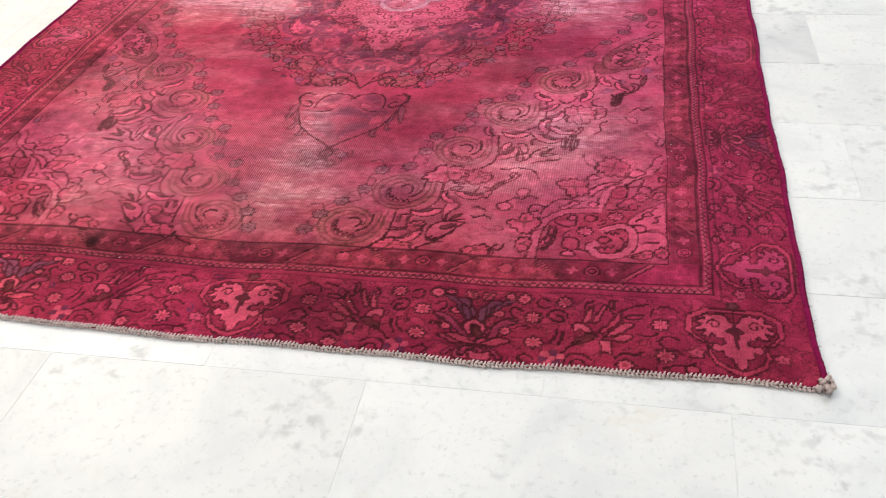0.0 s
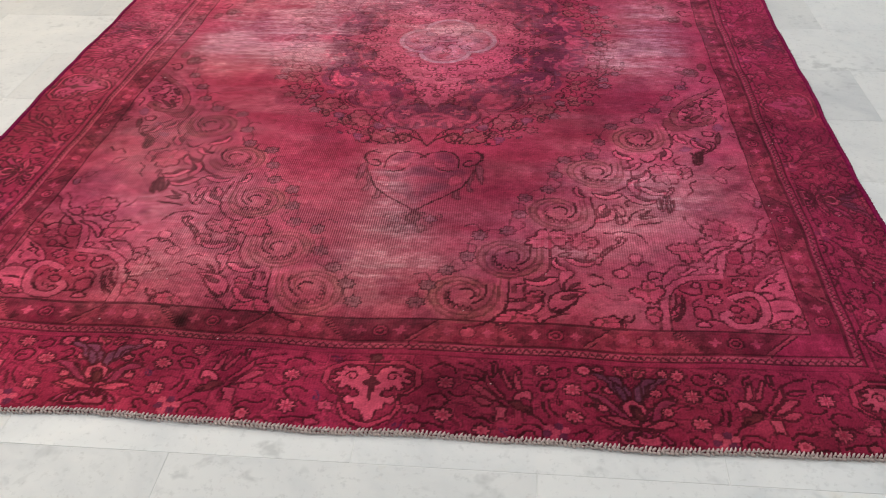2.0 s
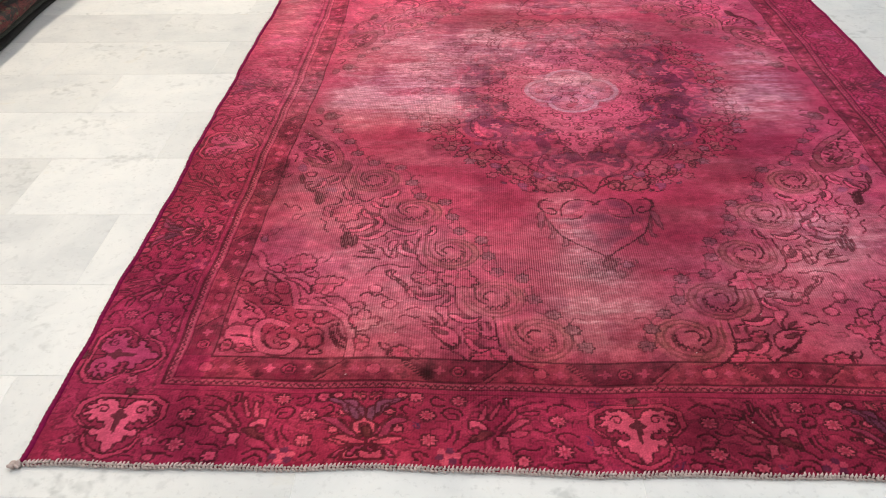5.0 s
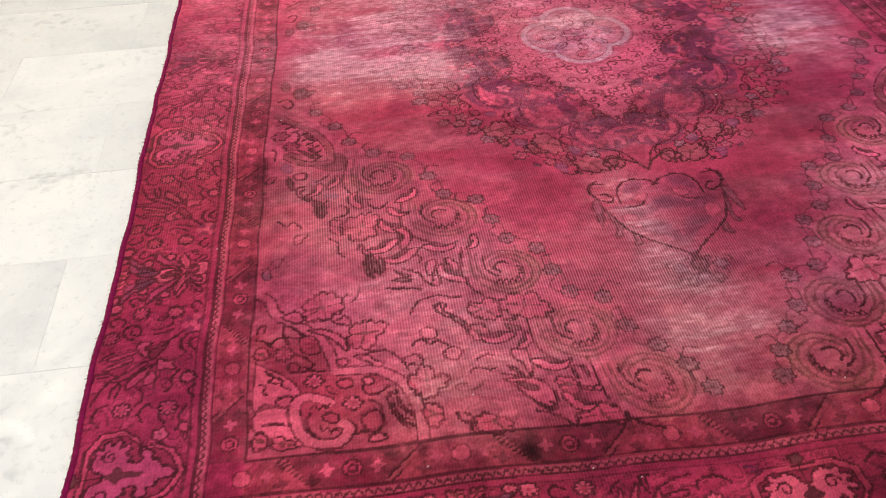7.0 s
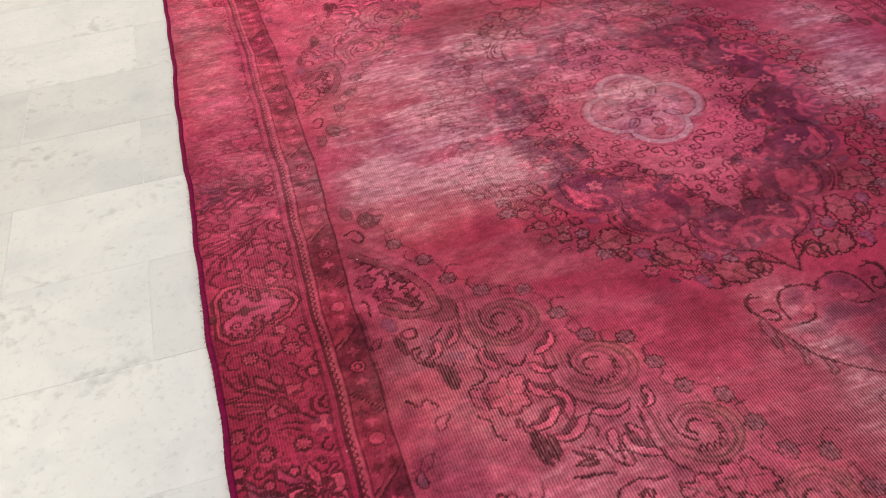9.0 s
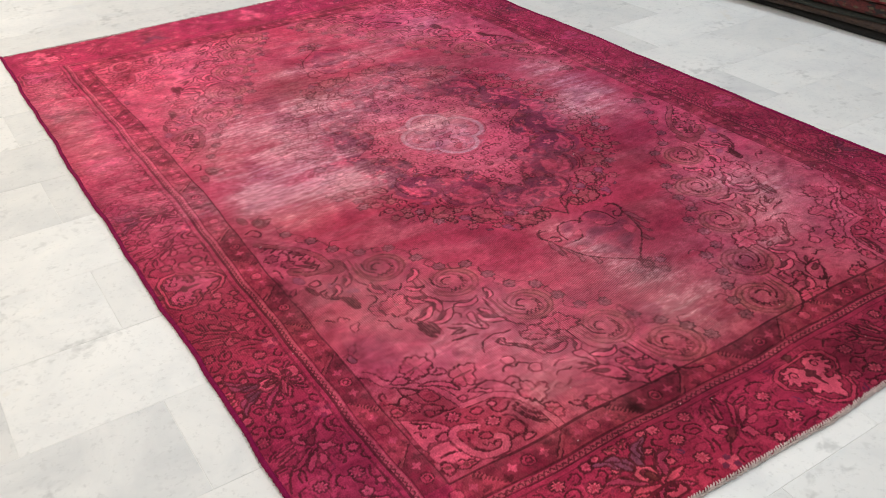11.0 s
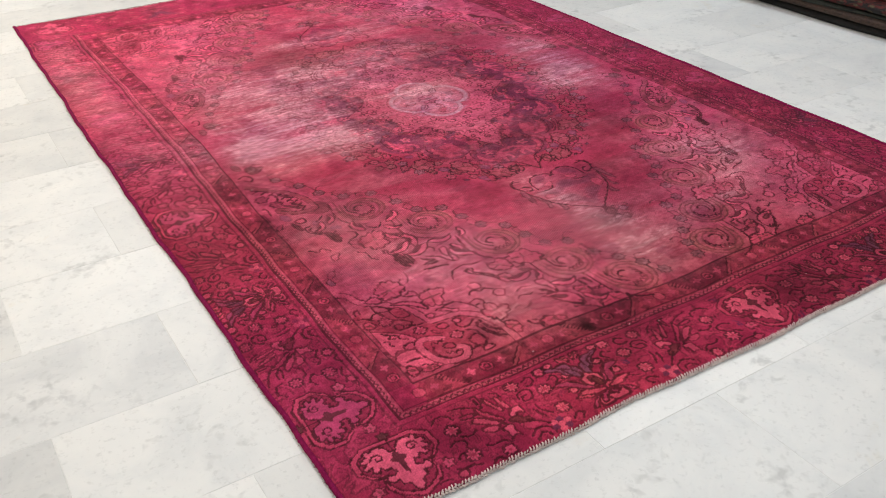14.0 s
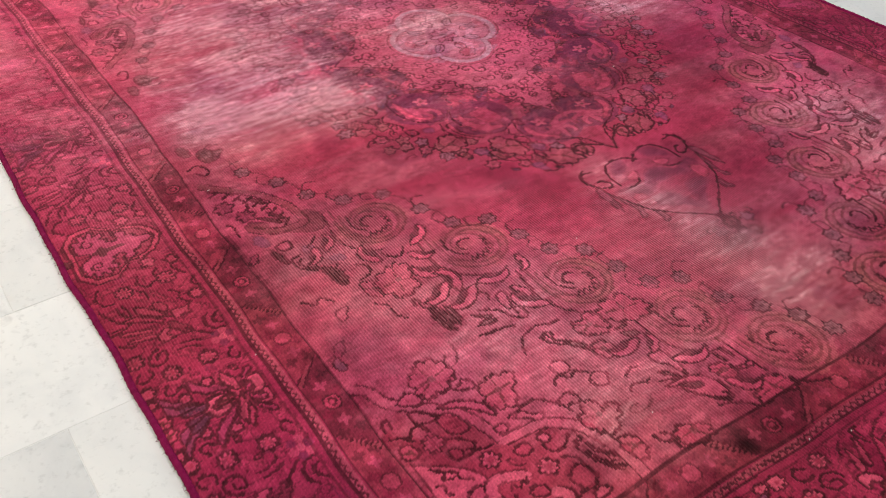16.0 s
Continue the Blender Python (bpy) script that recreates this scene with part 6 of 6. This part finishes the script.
def rug_pile():
    nx, ny = cloth.nx, cloth.ny
    x, y = np.meshgrid(cloth.xs, cloth.ys)
    px, py = laid(x, y)
    edge = np.minimum(np.minimum(x, RUG_W - x), np.minimum(y, RUG_L - y))
    pz = 0.0088 + lift(x, y) - 0.0018 * cloth.low - 0.004 * np.exp(-edge / 0.004)
    rim = np.full_like(edge, False, bool)
    rim[0], rim[-1], rim[:, 0], rim[:, -1] = True, True, True, True
    pz[rim] = 0.001
    co = np.stack([px, py, pz], -1).reshape(-1, 3).astype(np.float32)
    i = np.arange(nx * ny).reshape(ny, nx)
    quads = np.stack([i[:-1, :-1], i[:-1, 1:], i[1:, 1:], i[1:, :-1]], -1).reshape(-1, 4)
    me = bpy.data.meshes.new("pile")
    me.vertices.add(len(co))
    me.vertices.foreach_set("co", co.ravel())
    me.loops.add(quads.size)
    me.loops.foreach_set("vertex_index", quads.ravel().astype(np.int32))
    me.polygons.add(len(quads))
    me.polygons.foreach_set("loop_start", np.arange(0, quads.size, 4, dtype=np.int32))
    me.polygons.foreach_set("use_smooth", np.ones(len(quads), bool))
    me.update()
    dye = me.attributes.new("dye", "FLOAT_COLOR", "POINT")
    rgba = np.ones((nx * ny, 4), np.float32)
    rgba[:, :3] = cloth.c.reshape(-1, 3)
    dye.data.foreach_set("color", rgba.ravel())
    me.attributes.new("ribs", "FLOAT", "POINT").data.foreach_set("value", rug_ribs.astype(np.float32).ravel())
    me.materials.append(WOOL)
    ob = new("knotted_surface", me)
    ob.parent = rug
    return ob


rug_pile()["label"] = "low knotted wool pile, faded and rubbed in places"
bm = bmesh.new()
add_box(bm, 0.014, 0.008, 0.0004, EDGE_X[1] - 0.010, RUG_L - 0.006, 0.004)
part("backing", bm, BACKING, rug)


def tube(bm, centre, radius, sides=8):
    """A tube along a line of points; radius may change along it."""
    rings = []
    for n, c in enumerate(centre):
        a, b = centre[max(0, n - 1)], centre[min(len(centre) - 1, n + 1)]
        way = (Vector(b) - Vector(a)).normalized()
        side = way.cross(Vector((0, 0, 1))).normalized()
        up = side.cross(way)
        r = radius[n]
        rings.append([bm.verts.new(Vector(c) + side * (r * math.cos(math.tau * i / sides)) + up * (r * math.sin(math.tau * i / sides))) for i in range(sides)])
    for p, q in zip(rings, rings[1:]):
        for i in range(sides):
            f = bm.faces.new((p[i], p[(i + 1) % sides], q[(i + 1) % sides], q[i]))
            f.smooth = True
    bm.faces.new(list(reversed(rings[0])))
    bm.faces.new(rings[-1])


for at in (0.0, RUG_W):
    bm = bmesh.new()
    ys = np.linspace(0.0, RUG_L, 760)
    tube(bm, [(*(float(c) for c in laid(at, y)), 0.0064 + 0.6 * float(lift(at, y))) for y in ys], [0.0059 + 0.0009 * math.sin(n * 2.1) * math.sin(n * 0.37) for n in range(len(ys))])
    part("side_cord", bm, CORD, rug, "dark purple overcast side cord")


def lumps(rows):
    """Many small rounded lumps in one mesh."""
    bm0 = bmesh.new()
    bmesh.ops.create_icosphere(bm0, subdivisions=1, radius=1.0)
    v0 = np.array([v.co[:] for v in bm0.verts])
    f0 = [[v.index for v in f.verts] for f in bm0.faces]
    bm0.free()
    verts, faces = [], []
    for m in rows:
        base = len(verts)
        a = np.array(m)
        verts += (v0 @ a[:3, :3].T + a[:3, 3]).tolist()
        faces += [[i + base for i in f] for f in f0]
    me = bpy.data.meshes.new("lumps")
    me.from_pydata(verts, [], faces)
    me.polygons.foreach_set("use_smooth", [True] * len(faces))
    return me


def lumps_part(name, rows, mat, label):
    me = lumps(rows)
    me.materials.append(mat)
    ob = new(name, me)
    ob.parent = rug
    ob["label"] = label
    return ob


rng = random.Random(12)
braid, stitches = [], []
n = 300
for i in range(n):
    x = EDGE_X[0] + (EDGE_X[1] - EDGE_X[0]) * (i + 0.5) / n
    y = float(front_wave(x))
    for s in (-1, 1):
        braid.append(pose(x, y - 0.0024 + 0.0018 * s + rng.uniform(-0.001, 0.001), 0.0056 + 0.0012 * s + rng.uniform(-0.0006, 0.001) + float(lift(x, 0)), 0, rng.uniform(-12, 12), 32 * s + rng.uniform(-8, 8)) @ Matrix.Diagonal((0.0050 * rng.uniform(0.7, 1.25), 0.0021 * rng.uniform(0.7, 1.4), 0.0031 * rng.uniform(0.8, 1.3), 1)))
    if rng.random() < 0.85:
        stitches.append(pose(x + 0.001, y + 0.0015 + rng.uniform(-0.001, 0.001), 0.0088 + float(lift(x, 0)), 0, 0, 62 + rng.uniform(-18, 18)) @ Matrix.Diagonal((0.0050 * rng.uniform(0.6, 1.2), 0.0017, 0.0020, 1)))
for i in range(26):  # the knotted corner
    braid.append(pose(EDGE_X[1] + rng.uniform(-0.014, 0.012), rng.uniform(-0.010, 0.018), 0.006 + rng.uniform(0, 0.010), rng.uniform(0, 90), rng.uniform(0, 90), rng.uniform(0, 180)) @ Matrix.Diagonal((0.008, 0.0045, 0.0045, 1)))
    braid.append(pose(rng.uniform(-0.008, 0.008), rng.uniform(-0.006, 0.008), 0.005 + rng.uniform(0, 0.004), rng.uniform(0, 90), rng.uniform(0, 90), rng.uniform(0, 180)) @ Matrix.Diagonal((0.006, 0.004, 0.004, 1)))
hairs = []
for i in range(420):
    y, side = rng.uniform(0.0, RUG_L), rng.choice((-1, 1))
    x = EDGE_X[side > 0] + float(side_wave(y + (4 if side > 0 else 0))) + side * 0.0055
    hairs.append(pose(x, y, 0.007 + rng.uniform(-0.003, 0.003), 0, rng.uniform(-25, 25), rng.uniform(-50, 50)) @ Matrix.Diagonal((rng.uniform(0.0015, 0.0042), 0.00035, 0.00035, 1)))
tagged(lumps_part("side_fuzz", hairs, CORD, "loose purple wool fibres at the sides"), kind="stuff")
lumps_part("end_braid", braid, COTTON, "twisted beige cotton end braid")
tagged(lumps_part("stitching", stitches, THREAD, "pale pink overcast stitches"), kind="stuff")
fray = []
for i in range(900):
    x = EDGE_X[0] + (EDGE_X[1] - EDGE_X[0]) * i / 899
    out = rng.uniform(0.001, 0.013) * (0.4 + abs(math.sin(5 * x)))
    fray.append(pose(x + rng.uniform(-0.002, 0.002), RUG_L + float(front_wave(x + 3)) + out / 2, 0.0045 + rng.uniform(-0.001, 0.003), rng.uniform(-20, 10), 0, 90 + rng.uniform(-35, 35)) @ Matrix.Diagonal((0.003 + out / 2, 0.0012, 0.0014, 1)))
lumps_part("frayed_end", fray, FRAY, "dark frayed wool ends")
# ---- stacks of folded rugs ----
def old_rug(ground, motif, accent, scale=22.0):
    """A hand-knotted pattern seen on a fold: blotted flowers and lines on a faded ground."""
    def build(nt, bsdf, node, link):
        tc = nt.nodes.new("ShaderNodeTexCoord")
        stretch = node("ShaderNodeMapping")
        stretch.inputs["Scale"].default_value = (1.0, 0.7, 1.6)
        link(tc.outputs["Object"], stretch.inputs[0])
        big = node("ShaderNodeTexNoise", Scale=scale * 0.5, Detail=3.0, Distortion=1.6)
        link(stretch.outputs[0], big.inputs["Vector"])
        cell = node("ShaderNodeTexVoronoi", Scale=scale)
        link(stretch.outputs[0], cell.inputs["Vector"])
        lines = node("ShaderNodeTexNoise", Scale=scale * 1.6, Detail=5.0, Roughness=0.75, Distortion=2.2)
        link(stretch.outputs[0], lines.inputs["Vector"])
        r1 = ramp(nt, [(0.44, (0, 0, 0)), (0.50, (1, 1, 1))])
        link(big.outputs[0], r1.inputs[0])
        m1 = node("ShaderNodeMixRGB", blend_type="MIX", Color1=(*ground, 1), Color2=(*motif, 1))
        link(r1.outputs[0], m1.inputs[0])
        r2 = ramp(nt, [(0.22, (1, 1, 1)), (0.34, (0, 0, 0))])
        link(cell.outputs["Distance"], r2.inputs[0])
        m2 = node("ShaderNodeMixRGB", blend_type="MIX", Color2=(*accent, 1))
        link(r2.outputs[0], m2.inputs[0])
        link(m1.outputs[0], m2.inputs[1])
        r3 = ramp(nt, [(0.36, (0.12, 0.12, 0.12)), (0.49, (1, 1, 1)), (0.66, (1.5, 1.45, 1.35))])
        link(lines.outputs[0], r3.inputs[0])
        m3 = node("ShaderNodeMixRGB", blend_type="MULTIPLY", Fac=0.9)
        link(m2.outputs[0], m3.inputs[1])
        link(r3.outputs[0], m3.inputs[2])
        link(m3.outputs[0], bsdf.inputs["Base Color"])
        bsdf.inputs["Roughness"].default_value = 0.95
        bump = node("ShaderNodeBump", Strength=0.5, Distance=0.004)
        link(lines.outputs[0], bump.inputs["Height"])
        link(bump.outputs[0], bsdf.inputs["Normal"])
    return build


BLACK_RUG = material("black_rug", old_rug((0.004, 0.0035, 0.003), (0.006, 0.005, 0.0045), (0.009, 0.007, 0.006), 30))
BROWN_RUG = material("brown_rug", old_rug((0.034, 0.019, 0.014), (0.050, 0.029, 0.021), (0.018, 0.010, 0.008), 50))
GREEN_RUG = material("green_rug", old_rug((0.014, 0.018, 0.014), (0.021, 0.025, 0.020), (0.028, 0.027, 0.021), 50))
OLIVE_RUG = material("dark_floral_rug", old_rug((0.013, 0.012, 0.013), (0.085, 0.015, 0.015), (0.085, 0.070, 0.043), 34))
RED_RUG = material("red_cream_rug", old_rug((0.19, 0.018, 0.022), (0.17, 0.135, 0.10), (0.12, 0.022, 0.022), 30))
GREY_RUG = material("grey_rug", old_rug((0.052, 0.046, 0.038), (0.085, 0.077, 0.063), (0.032, 0.027, 0.023), 46))
CREAM_RUG = material("cream_grey_rug", old_rug((0.115, 0.108, 0.09), (0.078, 0.068, 0.057), (0.15, 0.14, 0.115), 44))
PAPER = material("white_paper", plain((0.72, 0.72, 0.70), 0.8, 0.05, 30))


def folded_rug(front, back, y0, y1, z0, height, mat, label, group, seed, plies=2, lean=0.0):
    """A rug folded on itself: rounded folds in front, one on another, slightly uneven along the stack."""
    way = 1 if back > front else -1
    rr = random.Random(seed)
    p1, p2, p3 = rr.uniform(0, 6), rr.uniform(0, 6), rr.uniform(0, 6)
    thing = tagged(new("folded_rug"), label, "rug", group)
    h = height / plies
    for ply in range(plies):
        bm = bmesh.new()
        rows, steps = [], 70
        for n in range(steps + 1):
            y = y0 + (y1 - y0) * n / steps
            nose = front + lean * y + way * (0.016 * math.sin(2.3 * y + p1) + 0.007 * math.sin(7.1 * y + p2) + 0.010 * ply)
            low, high = z0 + h * ply + 0.001, z0 + h * (ply + 1) - 0.001
            low, high = low + 0.0015 * math.sin(5 * y + p3), high + 0.0015 * math.sin(5 * y + p3)
            mid, r = (low + high) / 2, (high - low) / 2
            ring_ = [(back, low)]
            for i in range(9):
                t = -math.pi / 2 + math.pi * i / 8
                ring_.append((nose + way * r * 1.2 * (1 - math.cos(t)), mid + r * math.sin(t)))
            ring_.append((back, high))
            rows.append([bm.verts.new((x, y, z)) for x, z in ring_])
        for a, b in zip(rows, rows[1:]):
            for i in range(len(a)):
                f = bm.faces.new((a[i], a[(i + 1) % len(a)], b[(i + 1) % len(a)], b[i]))
                f.smooth = i not in (10,)
        bm.faces.new(rows[0])
        bm.faces.new(list(reversed(rows[-1])))
        bmesh.ops.recalc_face_normals(bm, faces=bm.faces)
        part("fold", bm, mat, thing)
    return thing


STACK = [
    (0.037, 0.014, BLACK_RUG, "black folded wool rug at the bottom of a stack", 1),
    (0.030, 0.008, BROWN_RUG, "dusty brown folded wool rug in a stack", 1),
    (0.015, 0.004, GREEN_RUG, "thin grey-green folded rug in a stack", 1),
    (0.053, 0.000, OLIVE_RUG, "dark floral folded rug in a stack, red and tan", 1),
    (0.064, 0.008, RED_RUG, "faded red and cream folded rug in a stack", 1),
    (0.066, 0.050, GREY_RUG, "worn grey-brown folded rug in a stack", 1),
    (0.062, 0.050, CREAM_RUG, "pale cream-grey folded rug in a stack", 1),
    (0.050, 0.080, GREY_RUG, "worn grey folded rug in a stack", 1),
    (0.060, 0.070, OLIVE_RUG, "dark patterned folded rug on top of a stack", 2),
]
z = 0.0005
for n, (h, back_by, mat, label, plies) in enumerate(STACK):
    folded_rug(3.078 + back_by, 4.3, -0.9, 3.75, z, h, mat, label, "rugs of the long stack", 50 + n, plies, -0.055)
    z += h
tag_thing = tagged(new("paper_tag"), "small white paper tag lying on the folded rugs", "tag")
bm = bmesh.new()
add_box(bm, -0.002, -0.035, -0.012, 0.002, 0.035, 0.012, 0.0008, 1)
tag_card = part("card", bm, PAPER, tag_thing)
tag_thing.matrix_basis = pose(2.948, 2.20, 0.150, 0, 0, 3)

z = 0.0005
for n, (h, back_by, mat, label) in enumerate([(0.034, 0.018, BLACK_RUG, "black folded rug at the bottom of a stack"), (0.030, 0.006, GREEN_RUG, "dark green folded rug in a stack"), (0.060, 0.0, OLIVE_RUG, "dark red floral folded rug in a stack"), (0.060, 0.02, GREY_RUG, "worn grey folded rug in a stack"), (0.055, 0.02, OLIVE_RUG, "dark floral folded rug on top of a stack")]):
    folded_rug(-0.90 - back_by, -2.0, 1.55, 4.3, z, h, mat, label, "rugs of the short stack", 80 + n, 1)
    z += h


# ---- carved settee ----
def wood(nt, bsdf, node, link):
    tc = nt.nodes.new("ShaderNodeTexCoord")
    grain = node("ShaderNodeTexWave", wave_type="BANDS", bands_direction="Z", Scale=9.0, Distortion=7.0, Detail=4.0)
    link(tc.outputs["Object"], grain.inputs["Vector"])
    r = ramp(nt, [(0.10, (0.026, 0.010, 0.005)), (0.6, (0.060, 0.021, 0.010)), (1.0, (0.10, 0.036, 0.016))])
    link(grain.outputs["Fac"], r.inputs[0])
    link(r.outputs[0], bsdf.inputs["Base Color"])
    bsdf.inputs["Roughness"].default_value = 0.32
    bsdf.inputs["Coat Weight"].default_value = 0.3


WOOD = material("dark_polished_wood", wood)
EBONY = material("black_wood", plain((0.012, 0.009, 0.008), 0.35, 0.3, 20))
BRASS = material("brass", plain((0.55, 0.40, 0.22), 0.35, 0.15, 30, metal=1.0))
VELVET = material("brown_upholstery", plain((0.10, 0.045, 0.030), 0.95, 0.2, 12, grain=0.5))


def lathe(bm, profile, sides=28):
    rings = [[bm.verts.new((r * math.cos(math.tau * i / sides), r * math.sin(math.tau * i / sides), h)) for i in range(sides)] for r, h in profile]
    for p, q in zip(rings, rings[1:]):
        for i in range(sides):
            bm.faces.new((p[i], p[(i + 1) % sides], q[(i + 1) % sides], q[i])).smooth = True
    bm.faces.new(list(reversed(rings[0])))
    bm.faces.new(rings[-1])


settee = tagged(new("settee"), "dark polished wooden settee with turned feet and brown upholstery", "settee")
settee.matrix_basis = pose(0.70, 4.385, 0)
WIDE, DEEP_BY = 1.55, 0.92
for fx in (0.0, WIDE - 0.25):
    for fy in (0.0, DEEP_BY - 0.1):
        bm = bmesh.new()
        lathe(bm, [(0.040, 0.034), (0.047, 0.040), (0.049, 0.050), (0.045, 0.060), (0.047, 0.078), (0.052, 0.10), (0.055, 0.135), (0.052, 0.16), (0.045, 0.19)])
        foot = part("foot", bm, WOOD, settee)
        foot.matrix_basis = pose(fx, fy, 0) @ Matrix.Diagonal((1.32, 1.32, 1.0, 1.0))
        bm = bmesh.new()
        lathe(bm, [(0.046, 0.0), (0.053, 0.004), (0.055, 0.018), (0.052, 0.030), (0.044, 0.036)])
        part("shoe", bm, EBONY, foot, "black wooden shoe of the foot")
        bm = bmesh.new()
        lathe(bm, [(0.0476, 0.0580), (0.0492, 0.0608), (0.0476, 0.0636)])
        part("ring", bm, BRASS, foot, "thin worn brass ring")


def apron(bm, x0, x1, y0, y1, bottom, top):
    """A board with a shaped lower edge."""
    xs = np.linspace(x0, x1, 60)
    front = [[bm.verts.new((x, y, bottom(x))) for x in xs] + [bm.verts.new((x, y, top)) for x in xs[::-1]] for y in (y0, y1)]
    n = len(front[0])
    bm.faces.new(front[0])
    bm.faces.new(list(reversed(front[1])))
    for i in range(n):
        bm.faces.new((front[0][i], front[1][i], front[1][(i + 1) % n], front[0][(i + 1) % n]))
    bmesh.ops.recalc_face_normals(bm, faces=bm.faces)


def low_edge(x):
    if x < -0.04:
        return 0.150 + 0.30 * (-0.04 - x) + 0.010 * math.sin(40 * x)
    return 0.118 + 0.035 * max(0.0, 1 - x / 0.10) - 0.004 * math.cos(6 * x)


bm = bmesh.new()
apron(bm, -0.22, WIDE, -0.030, 0.012, low_edge, 0.33)
part("apron", bm, WOOD, settee, "carved dark wooden apron")
for ex in (-0.22, WIDE - 0.03):
    bm = bmesh.new()
    add_box(bm, ex, 0.012, 0.20, ex + 0.03, DEEP_BY, 0.33, 0.006)
    part("side_rail", bm, WOOD, settee)
bm = bmesh.new()
add_box(bm, -0.20, -0.02, 0.332, WIDE - 0.01, DEEP_BY, 0.47, 0.03, 4)
part("seat", bm, VELVET, settee, "brown upholstered seat")
bm = bmesh.new()
add_box(bm, -0.21, DEEP_BY, 0.22, WIDE, DEEP_BY + 0.10, 0.98, 0.03, 4)
part("backrest", bm, VELVET, settee, "brown upholstered back")
# ---- marble floor tiles, in running bond ----
TILE_X, TILE_Y, JOINT = 0.594, 0.304, 0.0013
ROW_0, COL_0 = -0.066, -0.100


def tile_mesh(sx, sy):
    bm = bmesh.new()
    add_box(bm, -sx / 2, -sy / 2, -0.015, sx / 2, sy / 2, 0.0, 0.0)
    top = [e for e in bm.edges if all(v.co.z > -0.001 for v in e.verts)]
    bmesh.ops.bevel(bm, geom=top, offset=0.0005, segments=1, affect="EDGES")
    me = bpy.data.meshes.new("tile")
    bm.to_mesh(me)
    bm.free()
    me.materials.append(MARBLE_WHITE)
    return me


TILE = tile_mesh(TILE_X - JOINT, TILE_Y - JOINT)
# column and row of the tiles that are of greyer stone
GREY = {(-1, 2), (-2, 2), (-1, 1), (1, -2), (3, 4), (4, 8), (-1, 7)}
far = bmesh.new()
rng = random.Random(4)
for row in range(int((Y0 - ROW_0) / TILE_Y) - 1, int((Y1 - ROW_0) / TILE_Y) + 1):
    for col in range(int((X0 - COL_0) / TILE_X) - 1, int((X1 - COL_0) / TILE_X) + 2):
        x0 = COL_0 + TILE_X * (col - 0.5 * (row % 2))
        y0 = ROW_0 + TILE_Y * row
        cx, cy = x0 + TILE_X / 2, y0 + TILE_Y / 2
        if not (X0 < cx < X1 and Y0 < cy < Y1):
            continue
        lift = rng.uniform(-0.0003, 0.0002)
        if -1.7 < cx < 3.3 and -1.2 < cy < 5.3 and not (0.3 < cx < 1.84 and 0.2 < cy < 3.1):
            ob = new("tile", TILE)
            ob.parent = floor
            ob.matrix_basis = pose(cx, cy, lift, rng.uniform(-0.03, 0.03), rng.uniform(-0.02, 0.02), rng.choice((0, 180)))
            if (col, row) in GREY :
                ob.material_slots[0].link = "OBJECT"
                ob.material_slots[0].material = MARBLE_GREY
        else:
            add_box(far, max(X0, cx - (TILE_X - JOINT) / 2), max(Y0, cy - (TILE_Y - JOINT) / 2), -0.015, min(X1, cx + (TILE_X - JOINT) / 2), min(Y1, cy + (TILE_Y - JOINT) / 2), lift)
tagged(part("tiles_beyond", far, MARBLE_WHITE, floor), kind="stuff")
